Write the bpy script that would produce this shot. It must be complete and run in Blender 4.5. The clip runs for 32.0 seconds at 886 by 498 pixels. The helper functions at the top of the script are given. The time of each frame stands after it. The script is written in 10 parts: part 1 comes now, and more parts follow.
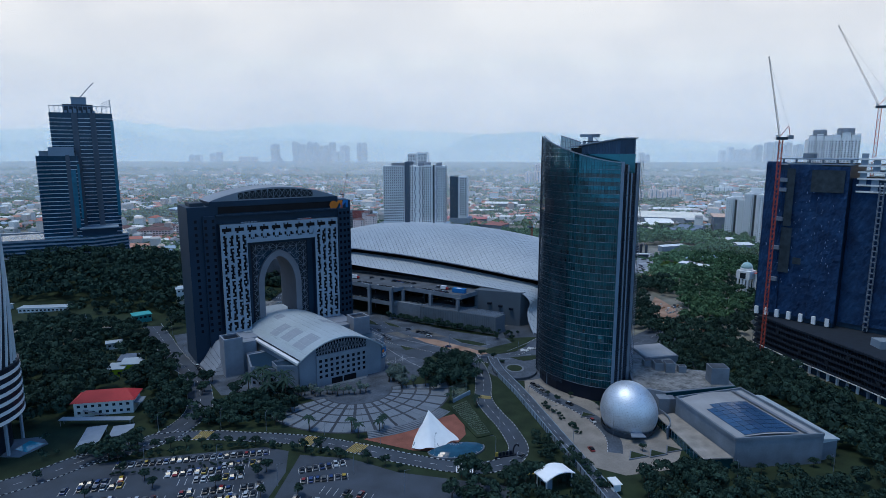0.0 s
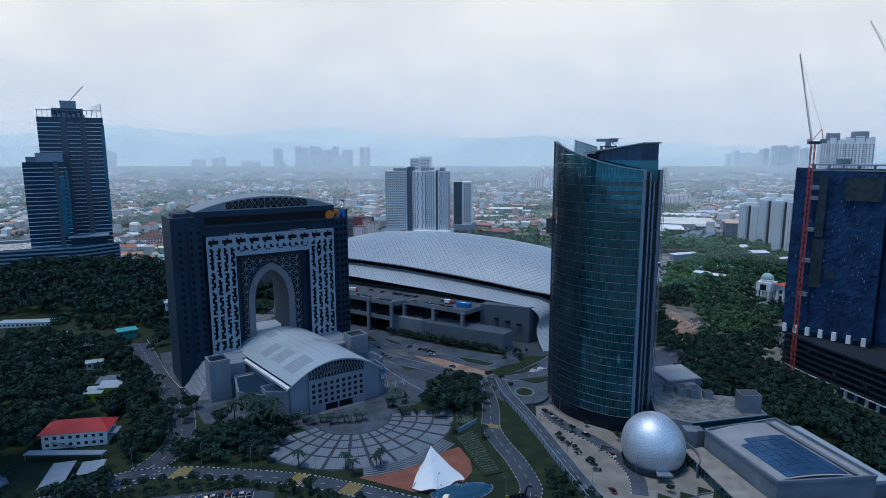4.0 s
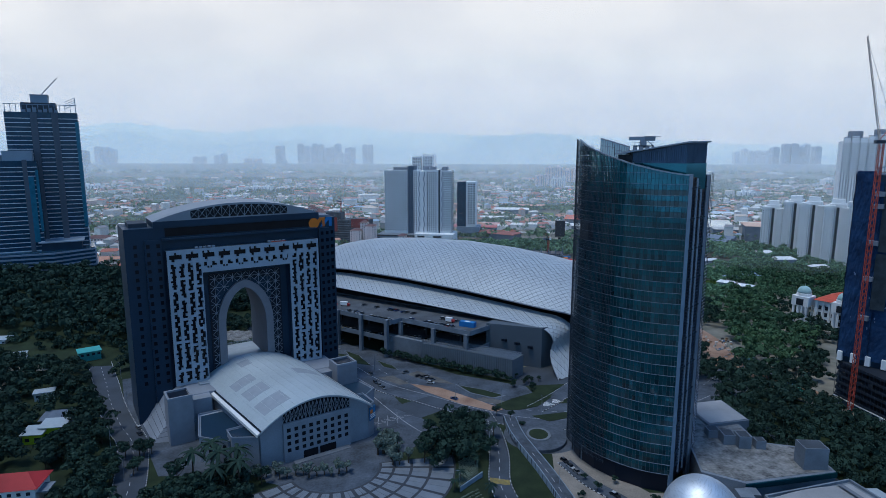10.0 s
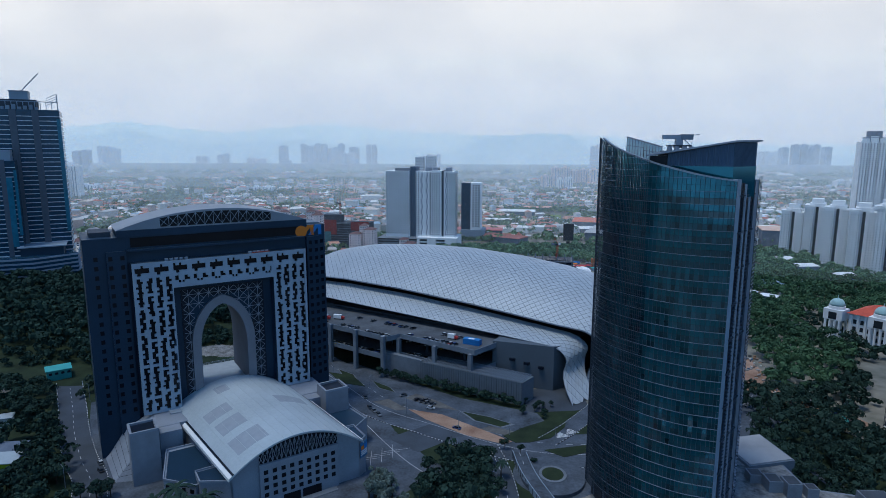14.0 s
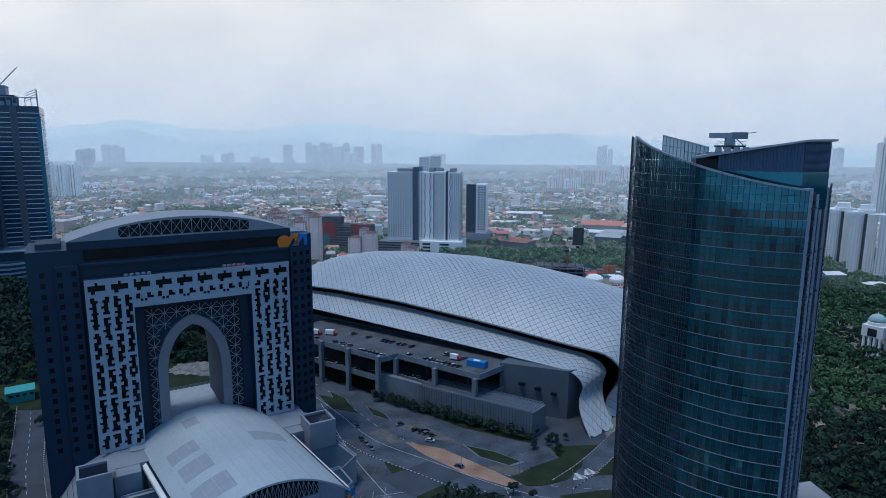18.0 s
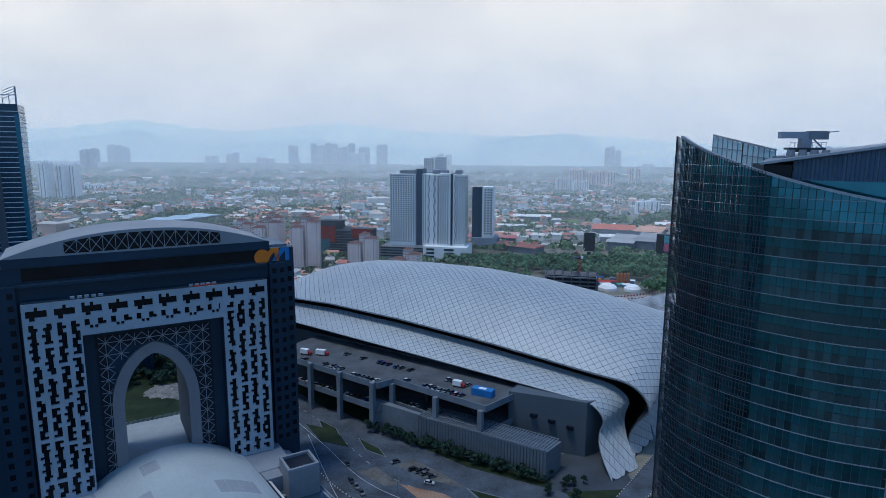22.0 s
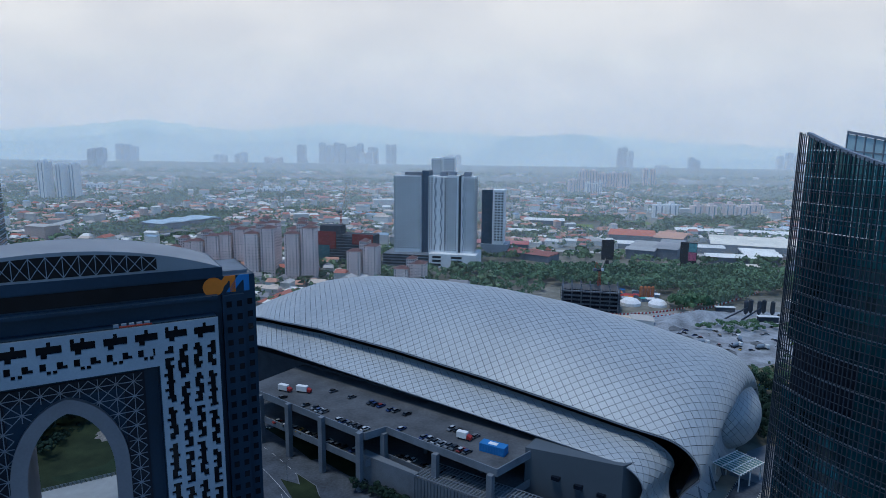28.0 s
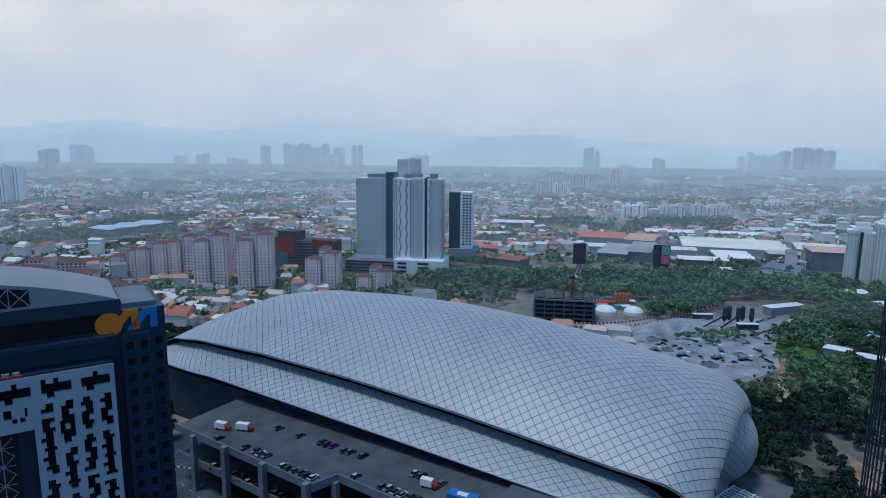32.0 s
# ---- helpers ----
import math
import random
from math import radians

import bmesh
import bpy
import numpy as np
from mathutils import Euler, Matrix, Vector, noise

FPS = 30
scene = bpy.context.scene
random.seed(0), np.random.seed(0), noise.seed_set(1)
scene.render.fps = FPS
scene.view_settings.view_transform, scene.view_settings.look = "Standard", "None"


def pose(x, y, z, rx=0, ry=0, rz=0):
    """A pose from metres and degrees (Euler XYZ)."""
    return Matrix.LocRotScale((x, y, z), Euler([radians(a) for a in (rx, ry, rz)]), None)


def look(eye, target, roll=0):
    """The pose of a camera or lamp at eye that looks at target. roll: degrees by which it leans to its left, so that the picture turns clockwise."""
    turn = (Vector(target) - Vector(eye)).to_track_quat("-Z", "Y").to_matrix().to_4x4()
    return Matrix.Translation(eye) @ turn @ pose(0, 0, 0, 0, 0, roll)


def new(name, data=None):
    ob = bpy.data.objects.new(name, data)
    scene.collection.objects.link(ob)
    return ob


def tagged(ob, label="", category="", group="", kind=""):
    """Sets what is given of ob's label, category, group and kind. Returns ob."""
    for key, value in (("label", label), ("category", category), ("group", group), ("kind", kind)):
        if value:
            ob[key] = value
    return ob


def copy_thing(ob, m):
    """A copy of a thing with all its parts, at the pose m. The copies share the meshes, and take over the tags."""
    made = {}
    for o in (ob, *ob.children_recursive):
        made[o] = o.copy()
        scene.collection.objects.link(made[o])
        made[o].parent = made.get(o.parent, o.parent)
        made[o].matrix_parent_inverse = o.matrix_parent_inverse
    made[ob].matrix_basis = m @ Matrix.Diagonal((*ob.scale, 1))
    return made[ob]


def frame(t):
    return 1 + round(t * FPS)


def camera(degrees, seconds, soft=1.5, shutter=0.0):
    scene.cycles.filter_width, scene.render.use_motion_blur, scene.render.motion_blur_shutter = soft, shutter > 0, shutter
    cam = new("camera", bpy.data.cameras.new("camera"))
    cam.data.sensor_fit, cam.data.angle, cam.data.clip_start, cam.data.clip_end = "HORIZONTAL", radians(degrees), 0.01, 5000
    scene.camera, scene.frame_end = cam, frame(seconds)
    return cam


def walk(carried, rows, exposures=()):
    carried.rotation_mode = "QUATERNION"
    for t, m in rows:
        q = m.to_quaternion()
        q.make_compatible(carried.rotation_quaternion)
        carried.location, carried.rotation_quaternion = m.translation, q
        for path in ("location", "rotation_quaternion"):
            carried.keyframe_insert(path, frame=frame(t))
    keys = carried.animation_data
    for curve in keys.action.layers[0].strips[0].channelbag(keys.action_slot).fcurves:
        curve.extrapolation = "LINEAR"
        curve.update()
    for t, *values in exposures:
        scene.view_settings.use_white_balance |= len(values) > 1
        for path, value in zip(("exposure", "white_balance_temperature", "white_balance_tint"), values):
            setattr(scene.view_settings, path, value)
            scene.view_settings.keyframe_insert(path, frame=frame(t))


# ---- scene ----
cam = camera(73.0, 32.0, soft=0.6)
PATH = [
    (0, (-5.049, 3.878, 130.674), (-5.144, 5.847, 130.339), 0.0),
    (0.5, (-5.317, 6.852, 130.720), (-5.414, 8.822, 130.387), 0.0),
    (1, (-5.575, 9.897, 130.788), (-5.673, 11.868, 130.461), 0.0),
    (2, (-6.026, 16.332, 131.021), (-6.127, 18.303, 130.699), -0.1),
    (3, (-6.312, 23.458, 131.244), (-6.416, 25.429, 130.923), -0.1),
    (6, (-6.821, 47.043, 132.260), (-6.931, 49.013, 131.934), -0.1),
    (7, (-7.015, 55.236, 132.418), (-7.126, 57.206, 132.091), 0.0),
    (8, (-7.222, 63.642, 132.513), (-7.336, 65.612, 132.185), 0.0),
    (9, (-7.399, 72.067, 132.582), (-7.515, 74.036, 132.252), 0.0),
    (10, (-7.607, 80.494, 132.615), (-7.726, 82.463, 132.285), 0.0),
    (11, (-7.793, 88.969, 132.623), (-7.916, 90.938, 132.292), 0.1),
    (12, (-8.009, 97.538, 132.597), (-8.136, 99.507, 132.267), 0.1),
    (13, (-8.275, 106.095, 132.591), (-8.405, 108.063, 132.261), 0.1),
    (14, (-8.565, 114.755, 132.591), (-8.698, 116.723, 132.261), 0.1),
    (17, (-9.253, 141.061, 132.625), (-9.399, 143.028, 132.295), 0.2),
    (18, (-9.448, 149.927, 132.693), (-9.598, 151.894, 132.362), 0.3),
    (19, (-9.661, 158.735, 132.800), (-9.815, 160.701, 132.469), 0.4),
    (20, (-9.861, 167.366, 132.884), (-10.021, 169.332, 132.554), 0.4),
    (21, (-10.090, 175.831, 132.980), (-10.254, 177.797, 132.650), 0.4),
    (22, (-10.389, 184.292, 133.082), (-10.559, 186.258, 132.753), 0.4),
    (23, (-10.843, 192.901, 133.187), (-11.016, 194.866, 132.857), 0.5),
    (24, (-11.194, 201.474, 133.236), (-11.372, 203.439, 132.908), 0.6),
    (25, (-11.418, 209.790, 133.268), (-11.601, 211.755, 132.940), 0.6),
    (28, (-12.375, 234.726, 133.515), (-12.576, 236.688, 133.186), 0.6),
    (29, (-12.611, 243.013, 133.604), (-12.817, 244.975, 133.275), 0.5),
    (30, (-12.759, 251.273, 133.687), (-12.970, 253.234, 133.359), 0.5),
    (30.5, (-12.785, 255.482, 133.714), (-12.984, 257.444, 133.386), 0.5),
    (31, (-12.699, 259.580, 133.741), (-12.839, 261.548, 133.413), 0.5),
    (31.5, (-12.618, 263.619, 133.760), (-12.713, 265.591, 133.434), 0.5),
    (32, (-12.528, 267.759, 133.774), (-12.625, 269.731, 133.447), 0.5),
]
walk(cam, [(t, look(eye, target, roll)) for t, eye, target, roll in PATH], [(0.0, 0.10, 6500, 4), (20.0, 0.08, 6500, 4), (28.0, -0.02, 6500, 4), (32.0, -0.06, 6500, 4)])

# ---- light ----
world = bpy.data.worlds.new("world")
scene.world = world
world.use_nodes = True


def make_sky():
    nt = world.node_tree
    N, L = nt.nodes, nt.links
    N.clear()
    out = N.new("ShaderNodeOutputWorld")
    bg = N.new("ShaderNodeBackground")
    sky = N.new("ShaderNodeTexSky")
    sky.sky_type = "NISHITA"
    sky.sun_disc = False
    sky.sun_elevation, sky.sun_rotation = radians(75), radians(-120)
    sky.dust_density = 3.0
    tc = N.new("ShaderNodeTexCoord")
    mp = N.new("ShaderNodeMapping")
    mp.inputs["Scale"].default_value = (1.0, 1.0, 2.2)
    n1 = N.new("ShaderNodeTexNoise")
    n1.inputs["Scale"].default_value, n1.inputs["Detail"].default_value = 4.6, 8
    n1.inputs["Roughness"].default_value = 0.58
    rp = N.new("ShaderNodeValToRGB")
    rp.color_ramp.elements[0].position, rp.color_ramp.elements[1].position = 0.40, 0.62
    rp.color_ramp.elements[0].color, rp.color_ramp.elements[1].color = (0.83, 0.81, 0.87, 1), (0.97, 0.93, 0.96, 1)
    dim = N.new("ShaderNodeVectorMath")
    dim.operation = "SCALE"
    dim.inputs["Scale"].default_value = 0.075
    mix = N.new("ShaderNodeMix")
    mix.data_type = "RGBA"
    mix.inputs["Factor"].default_value = 0.86
    L.new(tc.outputs["Generated"], mp.inputs["Vector"])
    L.new(mp.outputs["Vector"], n1.inputs["Vector"])
    L.new(n1.outputs["Fac"], rp.inputs["Fac"])
    L.new(sky.outputs["Color"], dim.inputs[0])
    L.new(dim.outputs["Vector"], mix.inputs["A"])
    L.new(rp.outputs["Color"], mix.inputs["B"])
    # thick cloud overhead, thinner and brighter towards the horizon
    sep, mr, over = N.new("ShaderNodeSeparateXYZ"), N.new("ShaderNodeMapRange"), N.new("ShaderNodeMix")
    mr.inputs["From Min"].default_value, mr.inputs["From Max"].default_value = 0.25, 0.50
    mr.interpolation_type = "SMOOTHSTEP"
    over.data_type = "RGBA"
    over.inputs["B"].default_value = (0.10, 0.27, 0.64, 1)
    L.new(tc.outputs["Generated"], sep.inputs[0])
    L.new(sep.outputs["Z"], mr.inputs["Value"])
    L.new(mr.outputs["Result"], over.inputs["Factor"])
    # hazy white to the north, clearer and bluer to the south
    ms, south = N.new("ShaderNodeMapRange"), N.new("ShaderNodeMix")
    ms.inputs["From Min"].default_value, ms.inputs["From Max"].default_value = 0.45, -0.35
    ms.interpolation_type = "SMOOTHSTEP"
    south.data_type = "RGBA"
    south.inputs["B"].default_value = (0.34, 0.58, 0.92, 1)
    L.new(sep.outputs["Y"], ms.inputs["Value"])
    L.new(ms.outputs["Result"], south.inputs["Factor"])
    L.new(mix.outputs["Result"], south.inputs["A"])
    L.new(south.outputs["Result"], over.inputs["A"])
    L.new(over.outputs["Result"], bg.inputs["Color"])
    L.new(bg.outputs["Background"], out.inputs["Surface"])


make_sky()
sun = new("sun", bpy.data.lights.new("sun", "SUN"))
sun.data.energy, sun.data.angle, sun.data.color = 1.7, radians(14), (1.0, 0.97, 0.94)
sun.matrix_world = look((0, 0, 300), (70, 40, 0))


# ---- materials ----
MATS = {}


def mat(name, color, rough=0.7, metal=0.0, scale=0.3, vary=0.25, fine=6.0, bump=0.0, rand=0.0, island=0.0, spec=0.22, color2=None):
    """A surface with stains at a broad scale, grain at a fine one, and tone that differs from piece to piece."""
    if name in MATS:
        return MATS[name]
    m = bpy.data.materials.new(name)
    MATS[name] = m
    m.use_nodes = True
    N, L = m.node_tree.nodes, m.node_tree.links
    b = N["Principled BSDF"]
    b.inputs["Roughness"].default_value, b.inputs["Metallic"].default_value = rough, metal
    b.inputs["Specular IOR Level"].default_value = spec
    geo = N.new("ShaderNodeNewGeometry")
    n1, n2 = N.new("ShaderNodeTexNoise"), N.new("ShaderNodeTexNoise")
    n1.inputs["Scale"].default_value, n1.inputs["Detail"].default_value = scale, 5
    n2.inputs["Scale"].default_value, n2.inputs["Detail"].default_value = fine, 3
    L.new(geo.outputs["Position"], n1.inputs["Vector"])
    L.new(geo.outputs["Position"], n2.inputs["Vector"])
    add = N.new("ShaderNodeMath")
    add.operation = "MULTIPLY_ADD"
    add.inputs[1].default_value = 0.5
    L.new(n2.outputs["Fac"], add.inputs[0])
    L.new(n1.outputs["Fac"], add.inputs[2])
    last = add.outputs[0]
    if rand:
        oi = N.new("ShaderNodeObjectInfo")
        r = N.new("ShaderNodeMath")
        r.operation = "MULTIPLY_ADD"
        r.inputs[1].default_value = rand
        L.new(oi.outputs["Random"], r.inputs[0])
        L.new(last, r.inputs[2])
        last = r.outputs[0]
    if island:
        r = N.new("ShaderNodeMath")
        r.operation = "MULTIPLY_ADD"
        r.inputs[1].default_value = island
        L.new(geo.outputs["Random Per Island"], r.inputs[0])
        L.new(last, r.inputs[2])
        last = r.outputs[0]
    mr = N.new("ShaderNodeMapRange")
    mr.inputs["From Min"].default_value = 0.45
    mr.inputs["From Max"].default_value = 1.05 + rand + island
    L.new(last, mr.inputs["Value"])
    cm = N.new("ShaderNodeMix")
    cm.data_type = "RGBA"
    lo = [c * (1 - vary) for c in color]
    hi = color2 or [min(0.95, c * (1 + vary)) for c in color]
    cm.inputs["A"].default_value, cm.inputs["B"].default_value = (*lo, 1), (*hi, 1)
    L.new(mr.outputs["Result"], cm.inputs["Factor"])
    L.new(cm.outputs["Result"], b.inputs["Base Color"])
    if bump:
        bp = N.new("ShaderNodeBump")
        bp.inputs["Strength"].default_value, bp.inputs["Distance"].default_value = bump, 0.1
        L.new(n2.outputs["Fac"], bp.inputs["Height"])
        L.new(bp.outputs["Normal"], b.inputs["Normal"])
    return m


def palette(name, stops, rough=0.8, object_random=False):
    """Each piece of a mesh (or each object) takes one of several paints."""
    m = bpy.data.materials.new(name)
    MATS[name] = m
    m.use_nodes = True
    N, L = m.node_tree.nodes, m.node_tree.links
    b = N["Principled BSDF"]
    b.inputs["Roughness"].default_value = rough
    src = N.new("ShaderNodeObjectInfo" if object_random else "ShaderNodeNewGeometry")
    rp = N.new("ShaderNodeValToRGB")
    rp.color_ramp.interpolation = "CONSTANT"
    while len(rp.color_ramp.elements) < len(stops):
        rp.color_ramp.elements.new(1)
    for e, (p, c) in zip(rp.color_ramp.elements, stops):
        e.position, e.color = p, (*c, 1)
    L.new(src.outputs["Random" if object_random else "Random Per Island"], rp.inputs["Fac"])
    geo = N.new("ShaderNodeNewGeometry")
    n1 = N.new("ShaderNodeTexNoise")
    n1.inputs["Scale"].default_value, n1.inputs["Detail"].default_value = 0.5, 5
    L.new(geo.outputs["Position"], n1.inputs["Vector"])
    mul = N.new("ShaderNodeMix")
    mul.data_type, mul.blend_type = "RGBA", "MULTIPLY"
    mul.inputs["Factor"].default_value = 0.28
    L.new(rp.outputs["Color"], mul.inputs["A"])
    L.new(n1.outputs["Fac"], mul.inputs["B"])
    L.new(mul.outputs["Result"], b.inputs["Base Color"])
    return m


ASPHALT = mat("asphalt", (0.044, 0.056, 0.075), 0.8, scale=0.08, vary=0.35, fine=3, bump=0.1)
ASPHALT_OLD = mat("worn_asphalt", (0.056, 0.071, 0.095), 0.8, scale=0.11, vary=0.62, fine=0.9, bump=0.1)
PAVING = mat("paving", (0.13, 0.15, 0.18), 0.85, scale=0.15, vary=0.3, fine=2)
CONCRETE = mat("concrete", (0.14, 0.17, 0.21), 0.8, scale=0.12, vary=0.3, fine=2.5, bump=0.1)
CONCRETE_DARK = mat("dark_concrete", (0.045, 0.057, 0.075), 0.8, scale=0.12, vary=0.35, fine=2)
GRASS = mat("grass", (0.010, 0.022, 0.012), 0.9, scale=0.12, vary=0.5, fine=4, bump=0.3, color2=(0.026, 0.043, 0.02))
EARTH = mat("red_earth", (0.27, 0.13, 0.085), 0.9, scale=0.07, vary=0.45, fine=1.5, bump=0.4, color2=(0.40, 0.28, 0.21))
NAVY = mat("navy_cladding", (0.010, 0.030, 0.058), 0.45, scale=0.05, vary=0.25, fine=1.5)
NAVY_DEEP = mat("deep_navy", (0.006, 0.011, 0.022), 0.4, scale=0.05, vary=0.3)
BLACK_GLASS = mat("black_glass", (0.006, 0.008, 0.012), 0.12, scale=0.2, vary=0.4)
PANEL_GREY = mat("grey_panel", (0.20, 0.26, 0.33), 0.55, scale=0.07, vary=0.16, fine=2)
LATTICE_PANEL = mat("lattice_panel", (0.25, 0.31, 0.38), 0.55, scale=0.07, vary=0.16, fine=2)
STONE = mat("pale_stone", (0.19, 0.22, 0.27), 0.75, scale=0.1, vary=0.2, fine=2, bump=0.1)
WHITE_PAINT = mat("white_paint", (0.68, 0.70, 0.72), 0.6, scale=0.1, vary=0.12)
ROOF_METAL = mat("pale_roof_metal", (0.33, 0.39, 0.44), 0.5, metal=0.1, scale=0.05, vary=0.14, fine=1.0)
SHELL = mat("shell_panel", (0.345, 0.39, 0.435), 0.5, metal=0.2, scale=0.03, vary=0.13, fine=1.0, island=0.25)
SHELL_GAP = mat("shell_joint", (0.026, 0.034, 0.047), 0.6)
GLASS_TEAL = mat("teal_glass", (0.014, 0.112, 0.150), 0.08, metal=0.6, scale=0.06, vary=0.45, fine=0.3, rand=0.1, island=0.8, spec=0.6)
GLASS_BLUE = mat("blue_glass", (0.010, 0.045, 0.085), 0.16, scale=0.25, vary=0.5, fine=1.0, island=0.4, spec=0.3)
STEEL = mat("steel", (0.20, 0.24, 0.30), 0.45, metal=0.3, scale=0.3, vary=0.15)
STEEL_DARK = mat("dark_steel", (0.022, 0.034, 0.052), 0.5, metal=0.0, scale=0.3, vary=0.2)
NETTING = mat("blue_netting", (0.006, 0.036, 0.12), 0.8, scale=0.12, vary=0.6, fine=0.8, color2=(0.015, 0.055, 0.14))
CRANE_RED = mat("red_steel", (0.36, 0.06, 0.04), 0.6, scale=0.3, vary=0.25)
GLASS_NIGHT = mat("dark_vision_glass", (0.003, 0.012, 0.020), 0.06, scale=0.06, vary=0.6, fine=0.3, island=0.9, spec=0.5, color2=(0.020, 0.075, 0.10))
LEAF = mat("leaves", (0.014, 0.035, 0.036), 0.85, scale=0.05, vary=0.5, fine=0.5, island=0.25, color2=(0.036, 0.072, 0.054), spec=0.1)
# Far woods: sun and haze are put into this lighter copy of leaves.
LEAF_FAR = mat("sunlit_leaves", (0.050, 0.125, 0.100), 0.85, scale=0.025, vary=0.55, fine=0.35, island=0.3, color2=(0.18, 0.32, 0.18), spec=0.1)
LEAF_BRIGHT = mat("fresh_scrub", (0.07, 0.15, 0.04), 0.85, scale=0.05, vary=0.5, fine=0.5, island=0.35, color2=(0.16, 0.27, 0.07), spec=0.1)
# Step between near and far leaf colours, lightened for the haze.
LEAF_MID = mat("mid_leaves", (0.024, 0.060, 0.052), 0.85, scale=0.022, vary=0.5, fine=0.4, island=0.25, color2=(0.085, 0.170, 0.085), spec=0.1)
LEAF_GREY = mat("grey_leaves", (0.10, 0.14, 0.13), 0.85, scale=0.2, vary=0.4, fine=2, island=0.4, spec=0.2)
BARK = mat("bark", (0.06, 0.045, 0.035), 0.9, scale=2, vary=0.3)
PINK_WALL = mat("pink_wall", (0.86, 0.68, 0.66), 0.8, scale=0.06, vary=0.2, fine=0.8)
PINK_ROOF = mat("terracotta_roof", (0.13, 0.07, 0.07), 0.8, scale=0.1, vary=0.3)
RED_ROOF = mat("red_roof", (0.36, 0.03, 0.035), 0.6, scale=0.1, vary=0.25)
WINDOW_DARK = mat("dark_window", (0.025, 0.032, 0.042), 0.2, scale=0.1, vary=0.4)
BLUE_PANEL = mat("solar_cells", (0.028, 0.070, 0.145), 0.15, scale=0.2, vary=0.35, rand=0.3)
ORANGE = mat("orange_paint", (0.62, 0.17, 0.022), 0.6, vary=0.1)
BLUE_PAINT = mat("blue_paint", (0.02, 0.16, 0.42), 0.6, vary=0.15)
YELLOW = mat("yellow_paint", (0.34, 0.25, 0.05), 0.6, vary=0.15)
LIME = mat("lime_paint", (0.42, 0.52, 0.03), 0.6, vary=0.15)
TURQ = mat("turquoise_paint", (0.05, 0.30, 0.30), 0.6, vary=0.15)
FABRIC = mat("white_fabric", (0.78, 0.80, 0.83), 0.7, vary=0.05)


# ---- building helpers ----
def part(name, bm, material, parent=None, label="", m=None):
    """Links a bmesh as one mesh object, under a thing or a part where one is given."""
    me = bpy.data.meshes.new(name)
    bm.to_mesh(me)
    bm.free()
    for x in material if isinstance(material, (list, tuple)) else (material,):
        me.materials.append(x)
    ob = new(name, me)
    if parent is not None:
        ob.parent = parent
    if m is not None:
        ob.matrix_basis = m
    return tagged(ob, label) if label else ob


def thing(name, label, category, m=None, group="", kind=""):
    ob = new(name)
    ob.empty_display_size = 1
    if m is not None:
        ob.matrix_basis = m
    return tagged(ob, label, category, group, kind)


def block(bm, x0, x1, y0, y1, z0, z1, mi=0):
    """A box between two corners."""
    v = [bm.verts.new(p) for p in ((x0, y0, z0), (x1, y0, z0), (x1, y1, z0), (x0, y1, z0), (x0, y0, z1), (x1, y0, z1), (x1, y1, z1), (x0, y1, z1))]
    for q in ((3, 2, 1, 0), (4, 5, 6, 7), (0, 1, 5, 4), (1, 2, 6, 5), (2, 3, 7, 6), (3, 0, 4, 7)):
        bm.faces.new([v[i] for i in q]).material_index = mi


def one_block(*a):
    bm = bmesh.new()
    block(bm, *a)
    return bm


def prism(bm, pts, z0, z1, mi=0, tops=None):
    """A slab over a plan outline given anticlockwise; tops may give each corner its own height."""
    lo = [bm.verts.new((x, y, z0)) for x, y in pts]
    hi = [bm.verts.new((x, y, tops[i] if tops else z1)) for i, (x, y) in enumerate(pts)]
    n = len(pts)
    for i in range(n):
        bm.faces.new((lo[i], lo[(i + 1) % n], hi[(i + 1) % n], hi[i])).material_index = mi
    bm.faces.new(hi).material_index = mi
    bm.faces.new(lo[::-1]).material_index = mi


def one_prism(*a, **k):
    bm = bmesh.new()
    prism(bm, *a, **k)
    return bm


def beam(bm, p, q, w, h=None, mi=0):
    """A square bar from p to q."""
    p, q = Vector(p), Vector(q)
    d = (q - p).normalized()
    side = d.cross(Vector((0, 0, 1)))
    side = (side.normalized() if side.length > 1e-4 else Vector((1, 0, 0))) * w / 2
    up = side.cross(d).normalized() * (h or w) / 2
    v = [bm.verts.new(e + a * side + b * up) for e in (p, q) for a, b in ((-1, -1), (1, -1), (1, 1), (-1, 1))]
    for i in ((0, 1, 2, 3), (7, 6, 5, 4), (0, 4, 5, 1), (1, 5, 6, 2), (2, 6, 7, 3), (3, 7, 4, 0)):
        bm.faces.new([v[k] for k in i]).material_index = mi


def sheet(bm, rows, mi=0, loop=False):
    """A quad mesh over a grid of points."""
    g = [[bm.verts.new(p) for p in r] for r in rows]
    for a, b in zip(g, g[1:]):
        for i in range(len(a) - (0 if loop else 1)):
            j = (i + 1) % len(a)
            bm.faces.new((a[i], a[j], b[j], b[i])).material_index = mi
    return g


def tube(bm, rings, n=12, cap=True, mi=0):
    """A round body from (z, radius) rings."""
    g = sheet(bm, [[(r * math.cos(2 * math.pi * i / n), r * math.sin(2 * math.pi * i / n), z) for i in range(n)] for z, r in rings], mi, True)
    if cap:
        bm.faces.new(g[0][::-1])
        bm.faces.new(g[-1])


